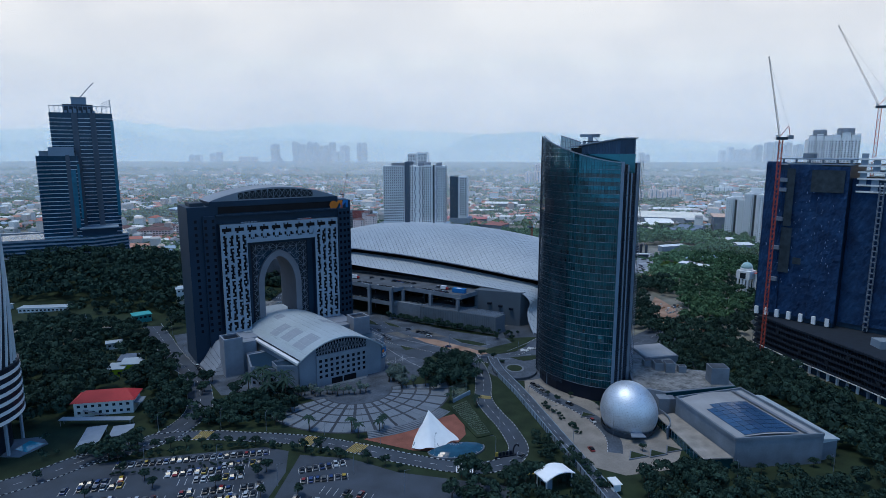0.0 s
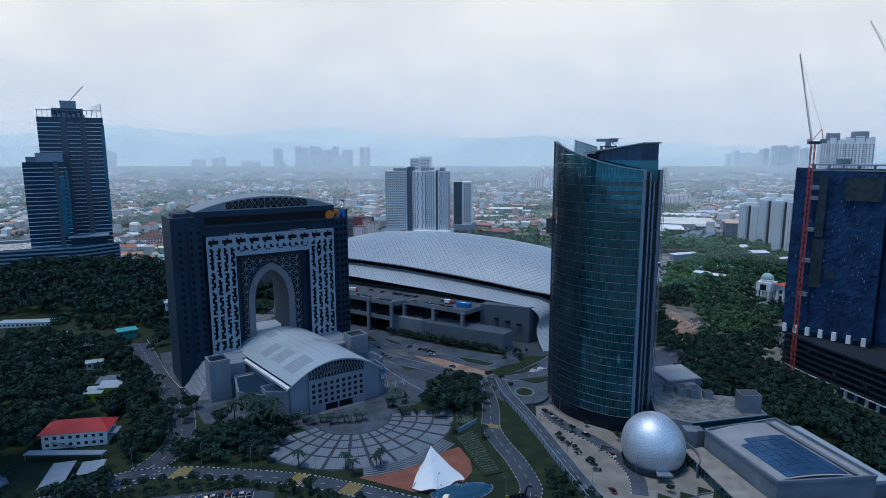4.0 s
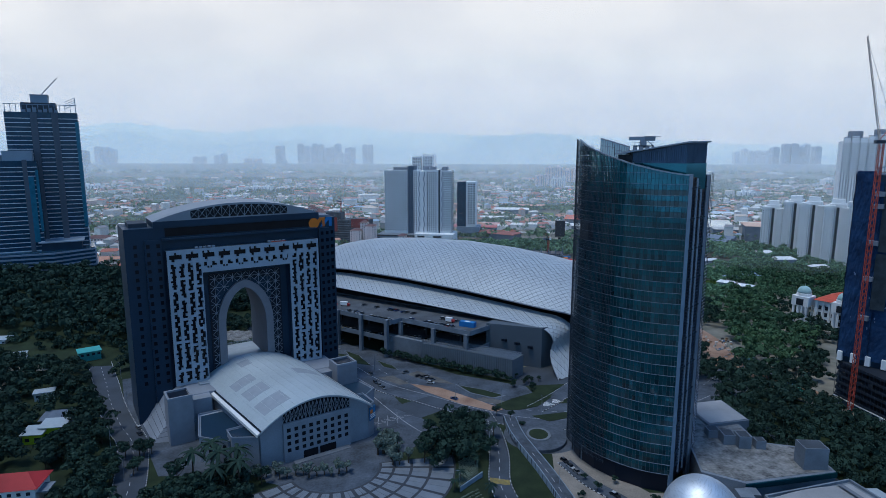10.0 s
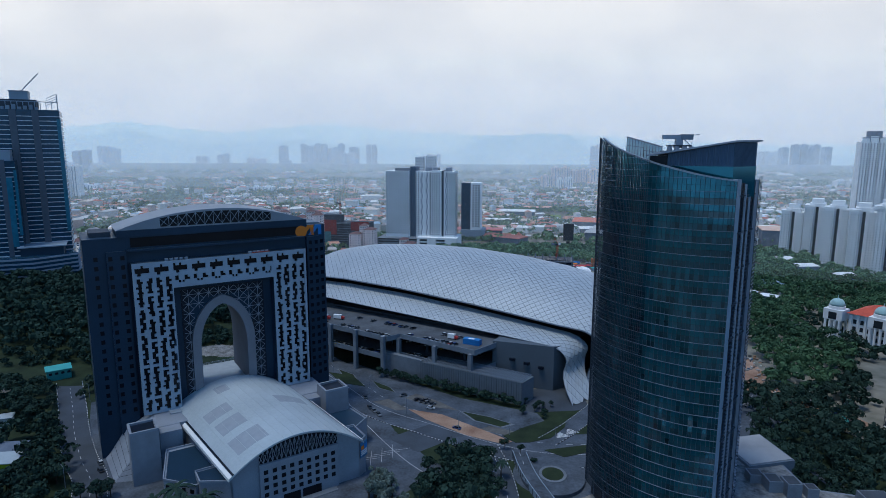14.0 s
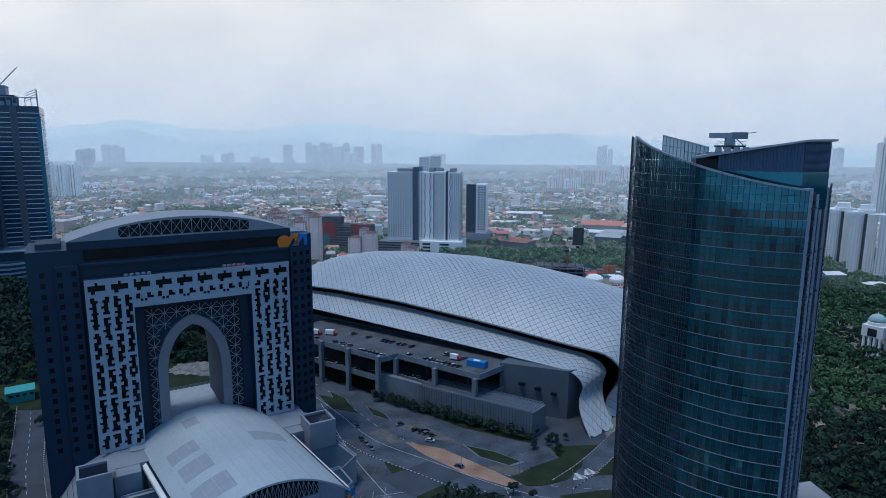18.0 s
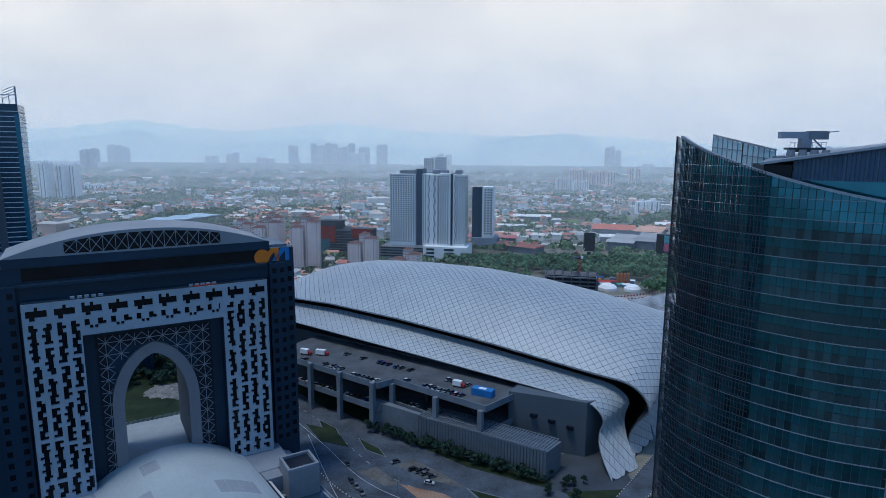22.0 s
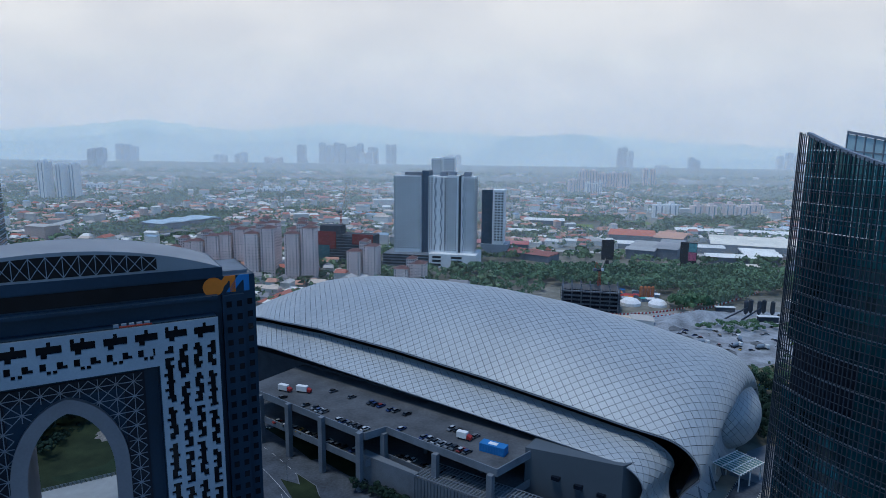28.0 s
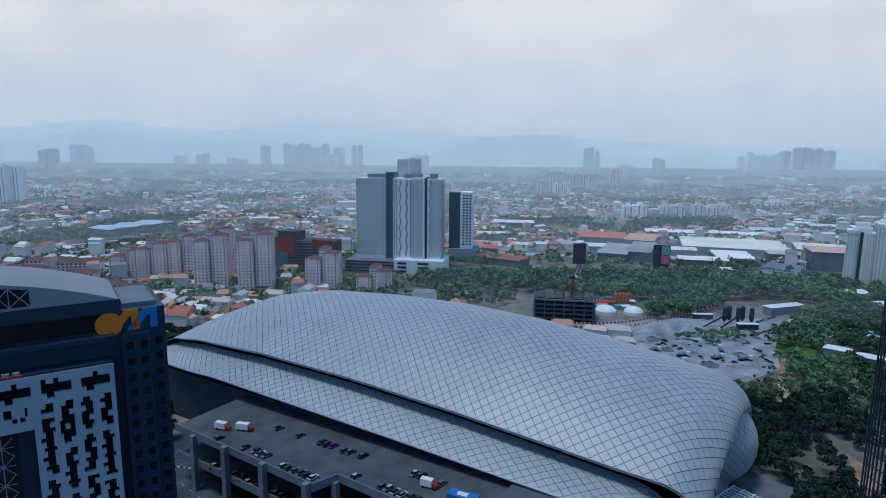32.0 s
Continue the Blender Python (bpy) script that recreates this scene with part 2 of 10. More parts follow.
def smooth_line(pts, steps=6):
    """Catmull-Rom through plan points."""
    out = []
    for i in range(len(pts) - 1):
        p0, p1, p2, p3 = (Vector(pts[max(0, min(len(pts) - 1, i + k))]) for k in (-1, 0, 1, 2))
        for s in range(steps):
            t = s / steps
            out.append(0.5 * (2 * p1 + (p2 - p0) * t + (2 * p0 - 5 * p1 + 4 * p2 - p3) * t * t + (3 * p1 - p0 - 3 * p2 + p3) * t ** 3))
    out.append(Vector(pts[-1]))
    return out


def ribbon(bm, line, left, right, z, mi=0):
    """A strip along a plan line, from left to right of it."""
    rows = []
    for i, p in enumerate(line):
        d = (line[min(i + 1, len(line) - 1)] - line[max(i - 1, 0)]).normalized()
        n = Vector((d.y, -d.x))
        rows.append([(*(p - n * left), z), (*(p + n * right), z)])
    sheet(bm, [[r[1], r[0]] for r in rows], mi)


# ---- ground and far land ----
def ground():
    bm = bmesh.new()
    v = [bm.verts.new(p) for p in ((-4200, -700, 0), (4200, -700, 0), (4200, 4900, 0), (-4200, 4900, 0))]
    bm.faces.new(v)
    m = mat("town_ground", (0.05, 0.075, 0.045), 0.9, scale=0.012, vary=0.55, fine=0.11, color2=(0.30, 0.285, 0.255))
    tagged(part("ground", bm, m), "wide plain of grass, dust and scrub", "ground", kind="structure")


ground()


def hills():
    rng = random.Random(5)
    # Ridges glow on their own, with the haze blue put into the emission.
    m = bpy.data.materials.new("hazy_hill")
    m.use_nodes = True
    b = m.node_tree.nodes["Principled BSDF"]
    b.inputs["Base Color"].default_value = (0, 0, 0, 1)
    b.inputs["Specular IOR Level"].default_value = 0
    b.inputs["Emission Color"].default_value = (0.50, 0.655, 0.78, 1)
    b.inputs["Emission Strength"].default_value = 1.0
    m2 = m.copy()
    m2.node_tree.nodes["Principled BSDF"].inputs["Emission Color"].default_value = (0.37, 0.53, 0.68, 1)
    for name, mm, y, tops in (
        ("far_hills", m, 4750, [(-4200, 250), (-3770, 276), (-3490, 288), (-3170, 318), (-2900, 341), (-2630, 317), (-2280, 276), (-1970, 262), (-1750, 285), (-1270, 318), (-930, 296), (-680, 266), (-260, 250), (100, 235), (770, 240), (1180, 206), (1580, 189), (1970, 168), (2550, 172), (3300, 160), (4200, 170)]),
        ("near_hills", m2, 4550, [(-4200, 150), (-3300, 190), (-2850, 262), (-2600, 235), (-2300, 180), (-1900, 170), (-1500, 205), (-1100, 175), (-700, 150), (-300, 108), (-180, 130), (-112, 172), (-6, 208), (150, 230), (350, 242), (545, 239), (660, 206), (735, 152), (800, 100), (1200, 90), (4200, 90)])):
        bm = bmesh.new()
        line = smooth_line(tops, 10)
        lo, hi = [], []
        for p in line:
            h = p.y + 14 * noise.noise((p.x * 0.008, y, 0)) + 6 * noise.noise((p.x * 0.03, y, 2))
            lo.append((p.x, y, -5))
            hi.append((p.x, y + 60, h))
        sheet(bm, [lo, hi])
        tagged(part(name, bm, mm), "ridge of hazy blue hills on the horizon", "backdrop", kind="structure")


hills()

# ---- the gate tower: an office slab with a pointed arch through it ----
GATE = pose(-154.4, 350.0, 0, 0, 0, 36.45)          # x along the front, y into the building, z up


def arch_line(cx, half, spring, apex, n=14):
    """Pointed arch of two flattened curves that meet at a clear tip."""
    right = []
    for k in range(n + 1):
        t = k / n
        u = math.cos(t * math.pi / 2 * 0.9) - math.cos(math.pi / 2 * 0.9)
        right.append((half * u / (1 - math.cos(math.pi / 2 * 0.9)), spring + (apex - spring) * math.sin(t * math.pi / 2 * 0.9) / math.sin(math.pi / 2 * 0.9)))
    return [(cx + x, z) for x, z in right] + [(cx - x, z) for x, z in right[::-1][1:]]


def gate_tower():
    g = thing("gate_tower", "dark navy office slab pierced by a tall pointed arch", "tower", GATE)
    cx = 36.2
    # side legs and the bridge over the arch, y = 6 is the main front, y = 32 the back
    for x0, x1 in ((-16.9, cx - 14.2), (cx + 14.2, 87.3)):
        part("leg", one_block(x0, x1, 6, 34, 0, 70), NAVY, g)
    bm = bmesh.new()
    out = arch_line(cx, 10.4, 43, 62.5)
    top = [(cx + 14.2, 43)] + [(cx + 14.2 - 28.4 * i / 26, 70) for i in range(27)] + [(cx - 14.2, 43)]
    inner = [(cx + 10.4, 24)] + out + [(cx - 10.4, 24)]
    outer = [(cx + 14.2, 24), (cx + 14.2, 43)] + [(cx + 14.2 - 28.4 * i / 26, 70) for i in range(27)] + [(cx - 14.2, 43), (cx - 14.2, 24)]
    n = min(len(inner), len(outer))
    a = [[(x, y, z) for x, z in inner[:n]] for y in (6, 34)]
    b = [[(x, y, z) for x, z in outer[:n]] for y in (6, 34)]
    sheet(bm, [b[0], a[0], a[1], b[1]])
    part("arch_wall", bm, NAVY, g)
    part("upper_block", one_block(-16.9, 87.3, 6, 34, 70, 95.6), NAVY, g)
    part("parapet", one_block(-4.2, 77.9, 5.2, 30, 95.6, 98.6), NAVY, g)
    # long dark window band under the parapet
    part("window_band", one_block(0.7, 75.0, 5.7, 6.2, 91.2, 95.2), BLACK_GLASS, g)
    bm = bmesh.new()
    block(bm, -1, 76, 3.2, 6.2, 89.6, 90.5)
    part("ledge", bm, NAVY, g)
    # corner shafts with square windows
    for x0, x1 in ((-8.6, -1.2), (77.4, 83.6)):
        part("corner_shaft", one_block(x0, x1, 4.4, 6.2, 0, 90), NAVY, g)
    win = one_block(-0.75, 0.75, -0.12, 0.3, -0.9, 0.9)
    first = part("window", win, BLACK_GLASS, g)
    first.matrix_basis = pose(-7.2, 4.4, 20)
    for x in (-7.2, -2.8, 79.2, 82.2):
        for k in range(18):
            if (x, k) != (-7.2, 0):
                w = new("window", first.data)
                w.parent = g
                w.matrix_basis = pose(x, 4.4, 20 + 3.95 * k)
    for x in (-12.5, 85.6):
        for k in range(18):
            w = new("window", first.data)
            w.parent = g
            w.matrix_basis = pose(x, 6.0, 20 + 3.95 * k)
    # barrel roof with a lunette of crossed struts
    bm = bmesh.new()
    rows = []
    for y in (5.4, 31):
        rows.append([(36.5 + 41 * s, y, 98.6 + 7.4 * (1 - abs(s) ** 2.1)) for s in [i / 12 - 1 for i in range(25)]])
    sheet(bm, [[(x, y, 98.4) for x, y, z in rows[0]], rows[0], rows[1], [(x, y, 98.4) for x, y, z in rows[1]]])
    part("barrel_roof", bm, mat("grey_barrel_metal", (0.20, 0.23, 0.27), 0.5, scale=0.05, vary=0.15), g, "pale grey metal barrel roof")
    bm = bmesh.new()
    pts = [(36.5 + 24 * s, 98.9 + 6.1 * (1 - abs(s) ** 2.1 * 0.35)) for s in [i / 6.5 - 1 for i in range(14)]]
    sheet(bm, [[(x, 5.2, 99.3) for x, z in pts], [(x, 5.2, z) for x, z in pts]])
    part("lunette_glass", bm, BLACK_GLASS, g)
    for i in range(13):
        (xa, za), (xb, zb) = pts[i], pts[i + 1]
        bm = bmesh.new()
        beam(bm, (xa, 5.05, 99.3), (xb, 5.05, zb), 0.16)
        beam(bm, (xb, 5.0, 99.3), (xa, 5.0, za), 0.16)
        beam(bm, (xa, 5.02, 99.3), (xa, 5.02, za), 0.16)
        part("lunette_strut", bm, PANEL_GREY, g)
    # white lattice front: panels with stepped slots, on dark glass
    for q in frame_wall(1.2, 1.6, 0, 75, 17.8, 85, 15.4, 59.0, 73.2):
        part("lattice_backing", q, BLACK_GLASS, g)
    lattice(g)
    # deep cheeks of the recess and its ceiling
    for q in ((14.6, 15.4, 17.8, 73.0), (59.0, 59.8, 17.8, 73.0), (14.6, 59.8, 73.0, 73.8)):
        part("recess_lining", one_block(q[0], q[1], 0.3, 6.2, q[2], q[3]), NAVY, g)
    star_screen(g, cx)
    # arch surround
    bm = bmesh.new()
    o = [(cx + 14.0, 23)] + arch_line(cx, 14.0, 44, 66.4) + [(cx - 14.0, 23)]
    i_ = [(cx + 10.3, 23)] + arch_line(cx, 10.3, 43, 62.4) + [(cx - 10.3, 23)]
    sheet(bm, [[(x, 6.1, z) for x, z in o], [(x, 4.0, z) for x, z in o], [(x, 4.0, z) for x, z in i_], [(x, 33.9, z) for x, z in i_]])
    part("arch_surround", bm, mat("arch_stone", (0.165, 0.170, 0.195), 0.75, scale=0.1, vary=0.15, fine=1.5), g, "mauve-grey pointed arch surround")
    # emblem: a disc and two slanted strokes
    bm = bmesh.new()
    tube(bm, [(0, 2.9), (0.3, 2.9)], 28)
    part("emblem_disc", bm, ORANGE, g, "orange round emblem", pose(75.2, 5.9, 92.6, 90))
    for x, mm, w in ((77.0, ORANGE, 2.2), (81.0, BLUE_PAINT, 2.2)):
        bm = bmesh.new()
        o = [(x - 2.2, 90.6), (x - 0.2, 90.6), (x + 2.6, 94.0), (x + 3.0, 94.0), (x + 3.0, 90.6), (x + 4.6, 90.6), (x + 4.6, 95.6), (x + 1.6, 95.6)]
        f = [bm.verts.new((a, 5.75, c)) for a, c in o]
        k = [bm.verts.new((a, 6.05, c)) for a, c in o]
        bm.faces.new(f)
        for q in range(len(o)):
            bm.faces.new((f[q], k[q], k[(q + 1) % len(o)], f[(q + 1) % len(o)]))
        part("emblem_stroke", bm, mm, g)
    part("lattice_ledge", one_block(0, 75, 0.3, 6.1, 84.5, 85.0), NAVY, g)
    part("ledge_strip", one_block(50, 58, 0.9, 1.2, 85.0, 85.4), CRANE_RED, g)
    for k in range(5):
        part("roof_unit", one_block(13 + k * 2.0, 14.3 + k * 2.0, 1.6, 2.4, 85.0, 85.8), PANEL_GREY, g)
        part("roof_unit", one_block(48.6 + k * 1.9, 49.9 + k * 1.9, 1.6, 2.4, 85.0, 85.8), PANEL_GREY, g)
    part("plant_room", one_block(-14, -6, 12, 26, 95.6, 97.6), CONCRETE_DARK, g)
    part("plant_room", one_block(78.6, 86, 10, 30, 95.6, 96.3), CONCRETE, g)
    return g


def frame_wall(y0, y1, x0, x1, z0, z1, ix0, ix1, iz):
    return [one_block(x0, ix0, y0, y1, z0, z1), one_block(ix1, x1, y0, y1, z0, z1), one_block(ix0, ix1, y0, y1, iz, z1)]


def lattice(g):
    """Pale panels cut by a key pattern: upright slots with square hooks to either side."""
    def fill(x0, z0, w, h, cols, rows, dark):
        bm = bmesh.new()
        for r in range(rows):
            c = 0
            while c < cols:
                d = c
                while d < cols and not dark(c, r) and not dark(d, r):
                    d += 1
                if d > c:
                    block(bm, x0 + c * w, x0 + d * w, 0, 0.9, z0 + r * h, z0 + (r + 1) * h)
                c = max(d, c + 1)
        return bm

    w, h = 75.1 / 160, 67.2 / 60
    for leg, c0, cols in ((0, 0, 33), (1, 126, 34)):
        rng = random.Random(11 + leg)
        spans, hooks, rings = [], [], []
        for chain in range(4):
            cut, r = set(), rng.randrange(3, 9)
            while r < 52:
                cut.add(r)
                r += rng.choice((9, 10, 11, 13))
            spans.append(cut)
            shape = []
            while len(shape) < 60:
                shape += rng.choice(([(2, 6), (2, 4), (2, 6), (4, 6)], [(2, 6), (4, 6), (2, 6), (2, 4)], [(2, 6), (3, 5), (1, 5), (3, 5)]))
            hooks.append(shape)
            rings.append({rng.randrange(6, 50) for _ in range(chain % 2)})

        def dark(c, r):
            chain, k = divmod(c - 1, 8)
            if c < 1 or chain > 3 or r < 1 or r > 53 or r in spans[chain]:
                return False
            if any(abs(r - q) < 2 for q in rings[chain]):
                return 1 <= k <= 6 and not (r in rings[chain] and k in (3, 4))
            lo, hi = hooks[chain][r]
            return lo <= k <= hi

        part("lattice_leg", fill(c0 * w, 17.8, w, h, cols, 54, dark), LATTICE_PANEL, g, "pale panels with a dark key pattern of slots")

    def beam_dark(c, r):
        k, n = c % 8, c // 8
        if c > 90 or r > 4 or r < 1:
            return False
        return (r == 4 and k in (2, 3, 4)) or (r == 3 and (k in (2, 3, 4) or (k in (5, 6) and n % 2))) or (r == 2 and (k in (5, 6) if n % 2 == 0 else k in (0, 1)))

    part("lattice_lintel", fill(33 * w, 73.0, w, (17.8 + 54 * h - 73.0) / 5, 93, 5, beam_dark), LATTICE_PANEL, g, "pale panels with a dark key pattern of slots")

    def band_dark(c, r):
        k = c % 16
        return (r in (2, 3) and 2 <= k <= 13) or (r == 4 and (k in (7, 8) or (k in (2, 3) and c // 16 % 3 == 2))) or (r == 1 and k in (4, 5, 6))

    part("lattice_band", fill(0, 17.8 + 54 * h, w, h, 160, 6, band_dark), LATTICE_PANEL, g, "pale panels with wide dark slots")


def star_screen(g, cx):
    """Crossed bars in squares round the arch."""
    for q in frame_wall(5.4, 5.9, 19.0, 55.4, 18, 70.5, cx - 13.8, cx + 13.8, 66.6):
        part("screen_back", q, NAVY_DEEP, g)
    s = 4.4
    bm = bmesh.new()
    for i in range(8):
        for j in range(12):
            x, z = 19.6 + i * s, 17.4 + j * s
            xm, zm = x + s / 2, z + s / 2
            dx = abs(xm - cx) + 0.6
            lim = 44 + 22.4 * math.sqrt(max(0, 1 - min(1, dx / 14.0) ** 2))
            if dx < 14.0 and zm < lim + 0.6:
                continue
            for a, b in (((x, z), (x + s, z + s)), ((x, z + s), (x + s, z)), ((x, zm), (x + s, zm)), ((xm, z), (xm, z + s))):
                beam(bm, (a[0], 5.1, a[1]), (b[0], 5.1, b[1]), 0.2)
    tagged(part("star_bar", bm, STEEL, g, "thin pale bars crossed into stars"), kind="stuff")


gate_tower()


# ---- the hall before the gate, its podium and side blocks ----
def hall():
    h = thing("vaulted_hall", "grey stone hall under a pale vaulted metal roof", "hall", GATE)
    # plan corners of the roof: rear left, rear right, front right, front left (x along, y into the building)
    RL, RR, FR, FL = Vector((10.6, 5.0)), Vector((66.4, 4.6)), Vector((72.6, -67.8)), Vector((19.3, -68.8))

    def roof(s, t, lift=0.0):
        p = (RL * (1 - s) + RR * s) * (1 - t) + (FL * (1 - s) + FR * s) * t
        z = 15.6 + 10.8 * (1 - abs(2 * s - 1) ** 2.0) + lift
        return (p.x, p.y, z)

    bm = bmesh.new()
    rows = [[roof(i / 28, t) for i in range(29)] for t in (0, 0.25, 0.5, 0.75, 1)]
    low = [[roof(i / 28, t, -0.7) for i in range(29)] for t in (0, 0.25, 0.5, 0.75, 1)]
    sheet(bm, [low[0]] + rows + low[::-1])
    part("vault_roof", bm, ROOF_METAL, h, "pale grey standing-seam vault")
    for i in range(1, 28):
        if i % 2 == 0:
            continue
        bm = bmesh.new()
        beam(bm, roof(i / 28, 0, 0.04), roof(i / 28, 1, 0.04), 0.10, 0.08)
        part("roof_seam", bm, ROOF_METAL, h)
    for s0, s1, t0, t1 in ((0.12, 0.3, 0.34, 0.46), (0.13, 0.31, 0.52, 0.66), (0.12, 0.34, 0.74, 0.9), (0.62, 0.85, 0.42, 0.54), (0.3, 0.4, 0.1, 0.2)):
        bm = bmesh.new()
        sheet(bm, [[roof(s0 + (s1 - s0) * i / 6, t0 + (t1 - t0) * j / 2, 0.06) for i in range(7)] for j in range(3)])
        part("roof_patch", bm, mat("grey_patch", (0.24, 0.28, 0.33), 0.6, vary=0.1), h, "darker grey roof coating")
    for s in (0.0, 1.0):
        bm = bmesh.new()
        e = 0.022 if s == 0 else -0.022
        sheet(bm, [[roof(s, t, 0.5), roof(s + e, t, 0.35)] for t in (0, 0.5, 1)])
        part("roof_gutter", bm, WHITE_PAINT, h)
        bm = bmesh.new()
        sheet(bm, [[roof(s + e * 1.15, t, 0.30), roof(s + e * 1.7, t, 0.22)] for t in (0, 0.5, 1)])
        part("roof_gutter", bm, NAVY_DEEP, h)
    # walls: left side, front with windows, right wing
    wl = lambda t, s=0.03: roof(s, t)[:2]
    side = [(24.5, -64), (24.5, -66.8), (33, -66.5)]
    def wall_part(name, pts, z1, mm=STONE, tops=None, label=""):
        return part(name, one_prism(pts, 0, z1, 0, tops), mm, h, label)
    wall_part("side_wall", [(12, 2), (13.2, 2), (21.6, -66), (20.6, -66)][::-1], 16.0)
    wall_part("side_wall", [(64, 3), (65, 3), (71.4, -66), (70.4, -66)][::-1], 16.0)
    f = lambda u: (20.9 + 50.0 * u, -67.4 + 0.9 * u)
    bm = bmesh.new()
    n = 24
    lo, hi = [], []
    for i in range(n + 1):
        x, y = f(i / n)
        s = 0.035 + 0.93 * i / n
        lo.append((x, y, 0))
        hi.append((x, y, 15.0 + 10.4 * (1 - abs(2 * s - 1) ** 2)))
    sheet(bm, [lo, hi])
    part("front_wall", bm, STONE, h, "pale grey stone front")
    bm = bmesh.new()
    pts = [f(u) for u in (0.19, 0.81)]
    part("front_bay", one_prism([(pts[0][0], pts[0][1] - 1.4), (pts[1][0], pts[1][1] - 1.4), pts[1], pts[0]], 0, 17.6), STONE, h)
    # lunette truss in the front
    bm = bmesh.new()
    us = [0.19 + 0.62 * i / 18 for i in range(19)]
    g_lo = [(f(u)[0], f(u)[1] - 0.25, 17.8) for u in us]
    g_hi = [(f(u)[0], f(u)[1] - 0.25, 14.6 + 10.4 * (1 - abs(2 * (0.035 + 0.93 * u) - 1) ** 2)) for u in us]
    sheet(bm, [g_lo, g_hi])
    part("lunette_glass", bm, BLACK_GLASS, h)
    for i in range(18):
        bm = bmesh.new()
        off = Vector((0, -0.25, 0))
        a, b, c, d = (Vector(p) + off for p in (g_lo[i], g_lo[i + 1], g_hi[i + 1], g_hi[i]))
        beam(bm, a, c, 0.18)
        beam(bm, b, d, 0.18)
        beam(bm, a, d, 0.18)
        part("truss_strut", bm, STEEL, h)
    win = one_block(-0.8, 0.8, -0.12, 0.3, -0.8, 0.8)
    first = None
    for r in range(4):
        for c in range(9):
            u = 0.235 + 0.53 * c / 8
            x, y = f(u)
            if first is None:
                first = part("window", win, BLACK_GLASS, h)
                w = first
            else:
                w = new("window", first.data)
                w.parent = h
            w.matrix_basis = pose(x, y - 1.4, 5.6 + 3.0 * r, 0, 0, 1)
    for u0, u1 in ((0.36, 0.49), (0.51, 0.66)):
        (xa, ya), (xb, yb) = f(u0), f(u1)
        part("entrance", one_prism([(xa, ya - 1.7), (xb, yb - 1.7), (xb, yb - 1.3), (xa, ya - 1.3)], 0.3, 3.6), BLACK_GLASS, h, "dark glass entrance")
    x, y = f(0.5)
    part("entrance_steps", one_prism([(x - 12, y - 5), (x + 14, y - 4.2), (x + 14, y - 1.2), (x - 12, y - 2)], 0, 0.35), PAVING, h)
    # side wings
    for name, pts, z in (("left_wing", [(0.6, -47), (10.0, -58), (20.3, -57), (17, -24), (5.0, -24)], 11.0), ("left_wing", [(11.0, -60.5), (20.6, -66.0), (20.6, -52), (11.0, -52)], 13.4),
                         ("right_wing", [(70.8, -66.6), (75.0, -64.0), (75.0, -52), (70.4, -52)], 15.2), ("right_wing", [(70, -57), (75.2, -57), (75.2, -49), (87.0, -40), (85.0, -22.5), (70, -21)], 11.0)):
        p = part(name, one_prism(pts, 0, z), STONE, h)
        bm = bmesh.new()
        m_ = Vector((sum(a for a, b in pts) / len(pts), sum(b for a, b in pts) / len(pts)))
        ins = [(Vector(q) - m_) * 0.9 + m_ for q in pts]
        prism(bm, [tuple(q) for q in ins], z - 0.2, z + 0.05)
        part("roof_deck", bm, NAVY, p)
        for i in range(len(pts)):
            a, b = Vector(pts[i]), Vector(pts[(i + 1) % len(pts)])
            bm = bmesh.new()
            beam(bm, (*a, z + 0.35), (*b, z + 0.35), 0.4, 0.7)
            part("coping", bm, STONE, p)
    for x, y, k in ((3.4, -47, 4), (8.5, -54.2, 4)):
        for r in range(3):
            for c in range(k):
                w = new("window", first.data)
                w.parent = h
                d = Vector((9.4, -11)) * (c + 0.5) / k
                w.matrix_basis = pose(0.6 + d.x, -47 + d.y, 2.6 + r * 3.0, 0, 0, -49.5)
        break
    # sign on the right
    sg = part("sign_board", one_block(-2.3, 2.3, -0.3, 0.1, 0, 6.4), mat("sign_blue", (0.03, 0.12, 0.26), 0.5), h, "", pose(73.2, -65.9, 8.2, 0, 0, 30))
    part("sign_emblem", one_block(-2.0, -0.2, -0.42, -0.3, 3.4, 5.0), ORANGE, sg)
    part("sign_emblem", one_block(0.2, 2.0, -0.42, -0.3, 3.4, 5.2), BLUE_PAINT, sg)
    for k in range(3):
        part("lettering_bar", one_block(-2.0, 2.0, -0.42, -0.3, 2.6 - k * 0.8, 3.0 - k * 0.8), WHITE_PAINT, sg)

    p = thing("stone_podium", "pale stone podium with sloping walls and square shafts", "podium", GATE)
    part("podium_base", one_block(4, 78, -14, 32, 0, 17.55), STONE, p)
    part("terrace", one_block(10, 62, -4, 51, 17.6, 18.0), mat("terrace_tiles", (0.26, 0.30, 0.34), 0.7, vary=0.12), p, "pale tiled terrace")
    part("rear_block", one_block(12, 60, 32, 50.4, 0, 17.6), STONE, p)
    for k in range(17):
        part("rail_post", one_block(11.9 + k * 3, 12.1 + k * 3, 50.4, 50.6, 18, 19.3), STEEL, p)
    for z in (18.5, 18.9, 19.3):
        part("rail", one_block(11.8, 60.2, 50.42, 50.58, z, z + 0.1), STEEL, p)
    A, B, C, D, E = (-16.2, 14, 0), (-14.1, -18.1, 0), (3.3, -24.8, 0), (-6, -16, 8.5), (-6, 5, 13)
    F, G, H, K = (4, -14, 17.5), (12, -14, 17.5), (12, -22, 0), (4, 5, 17.5)
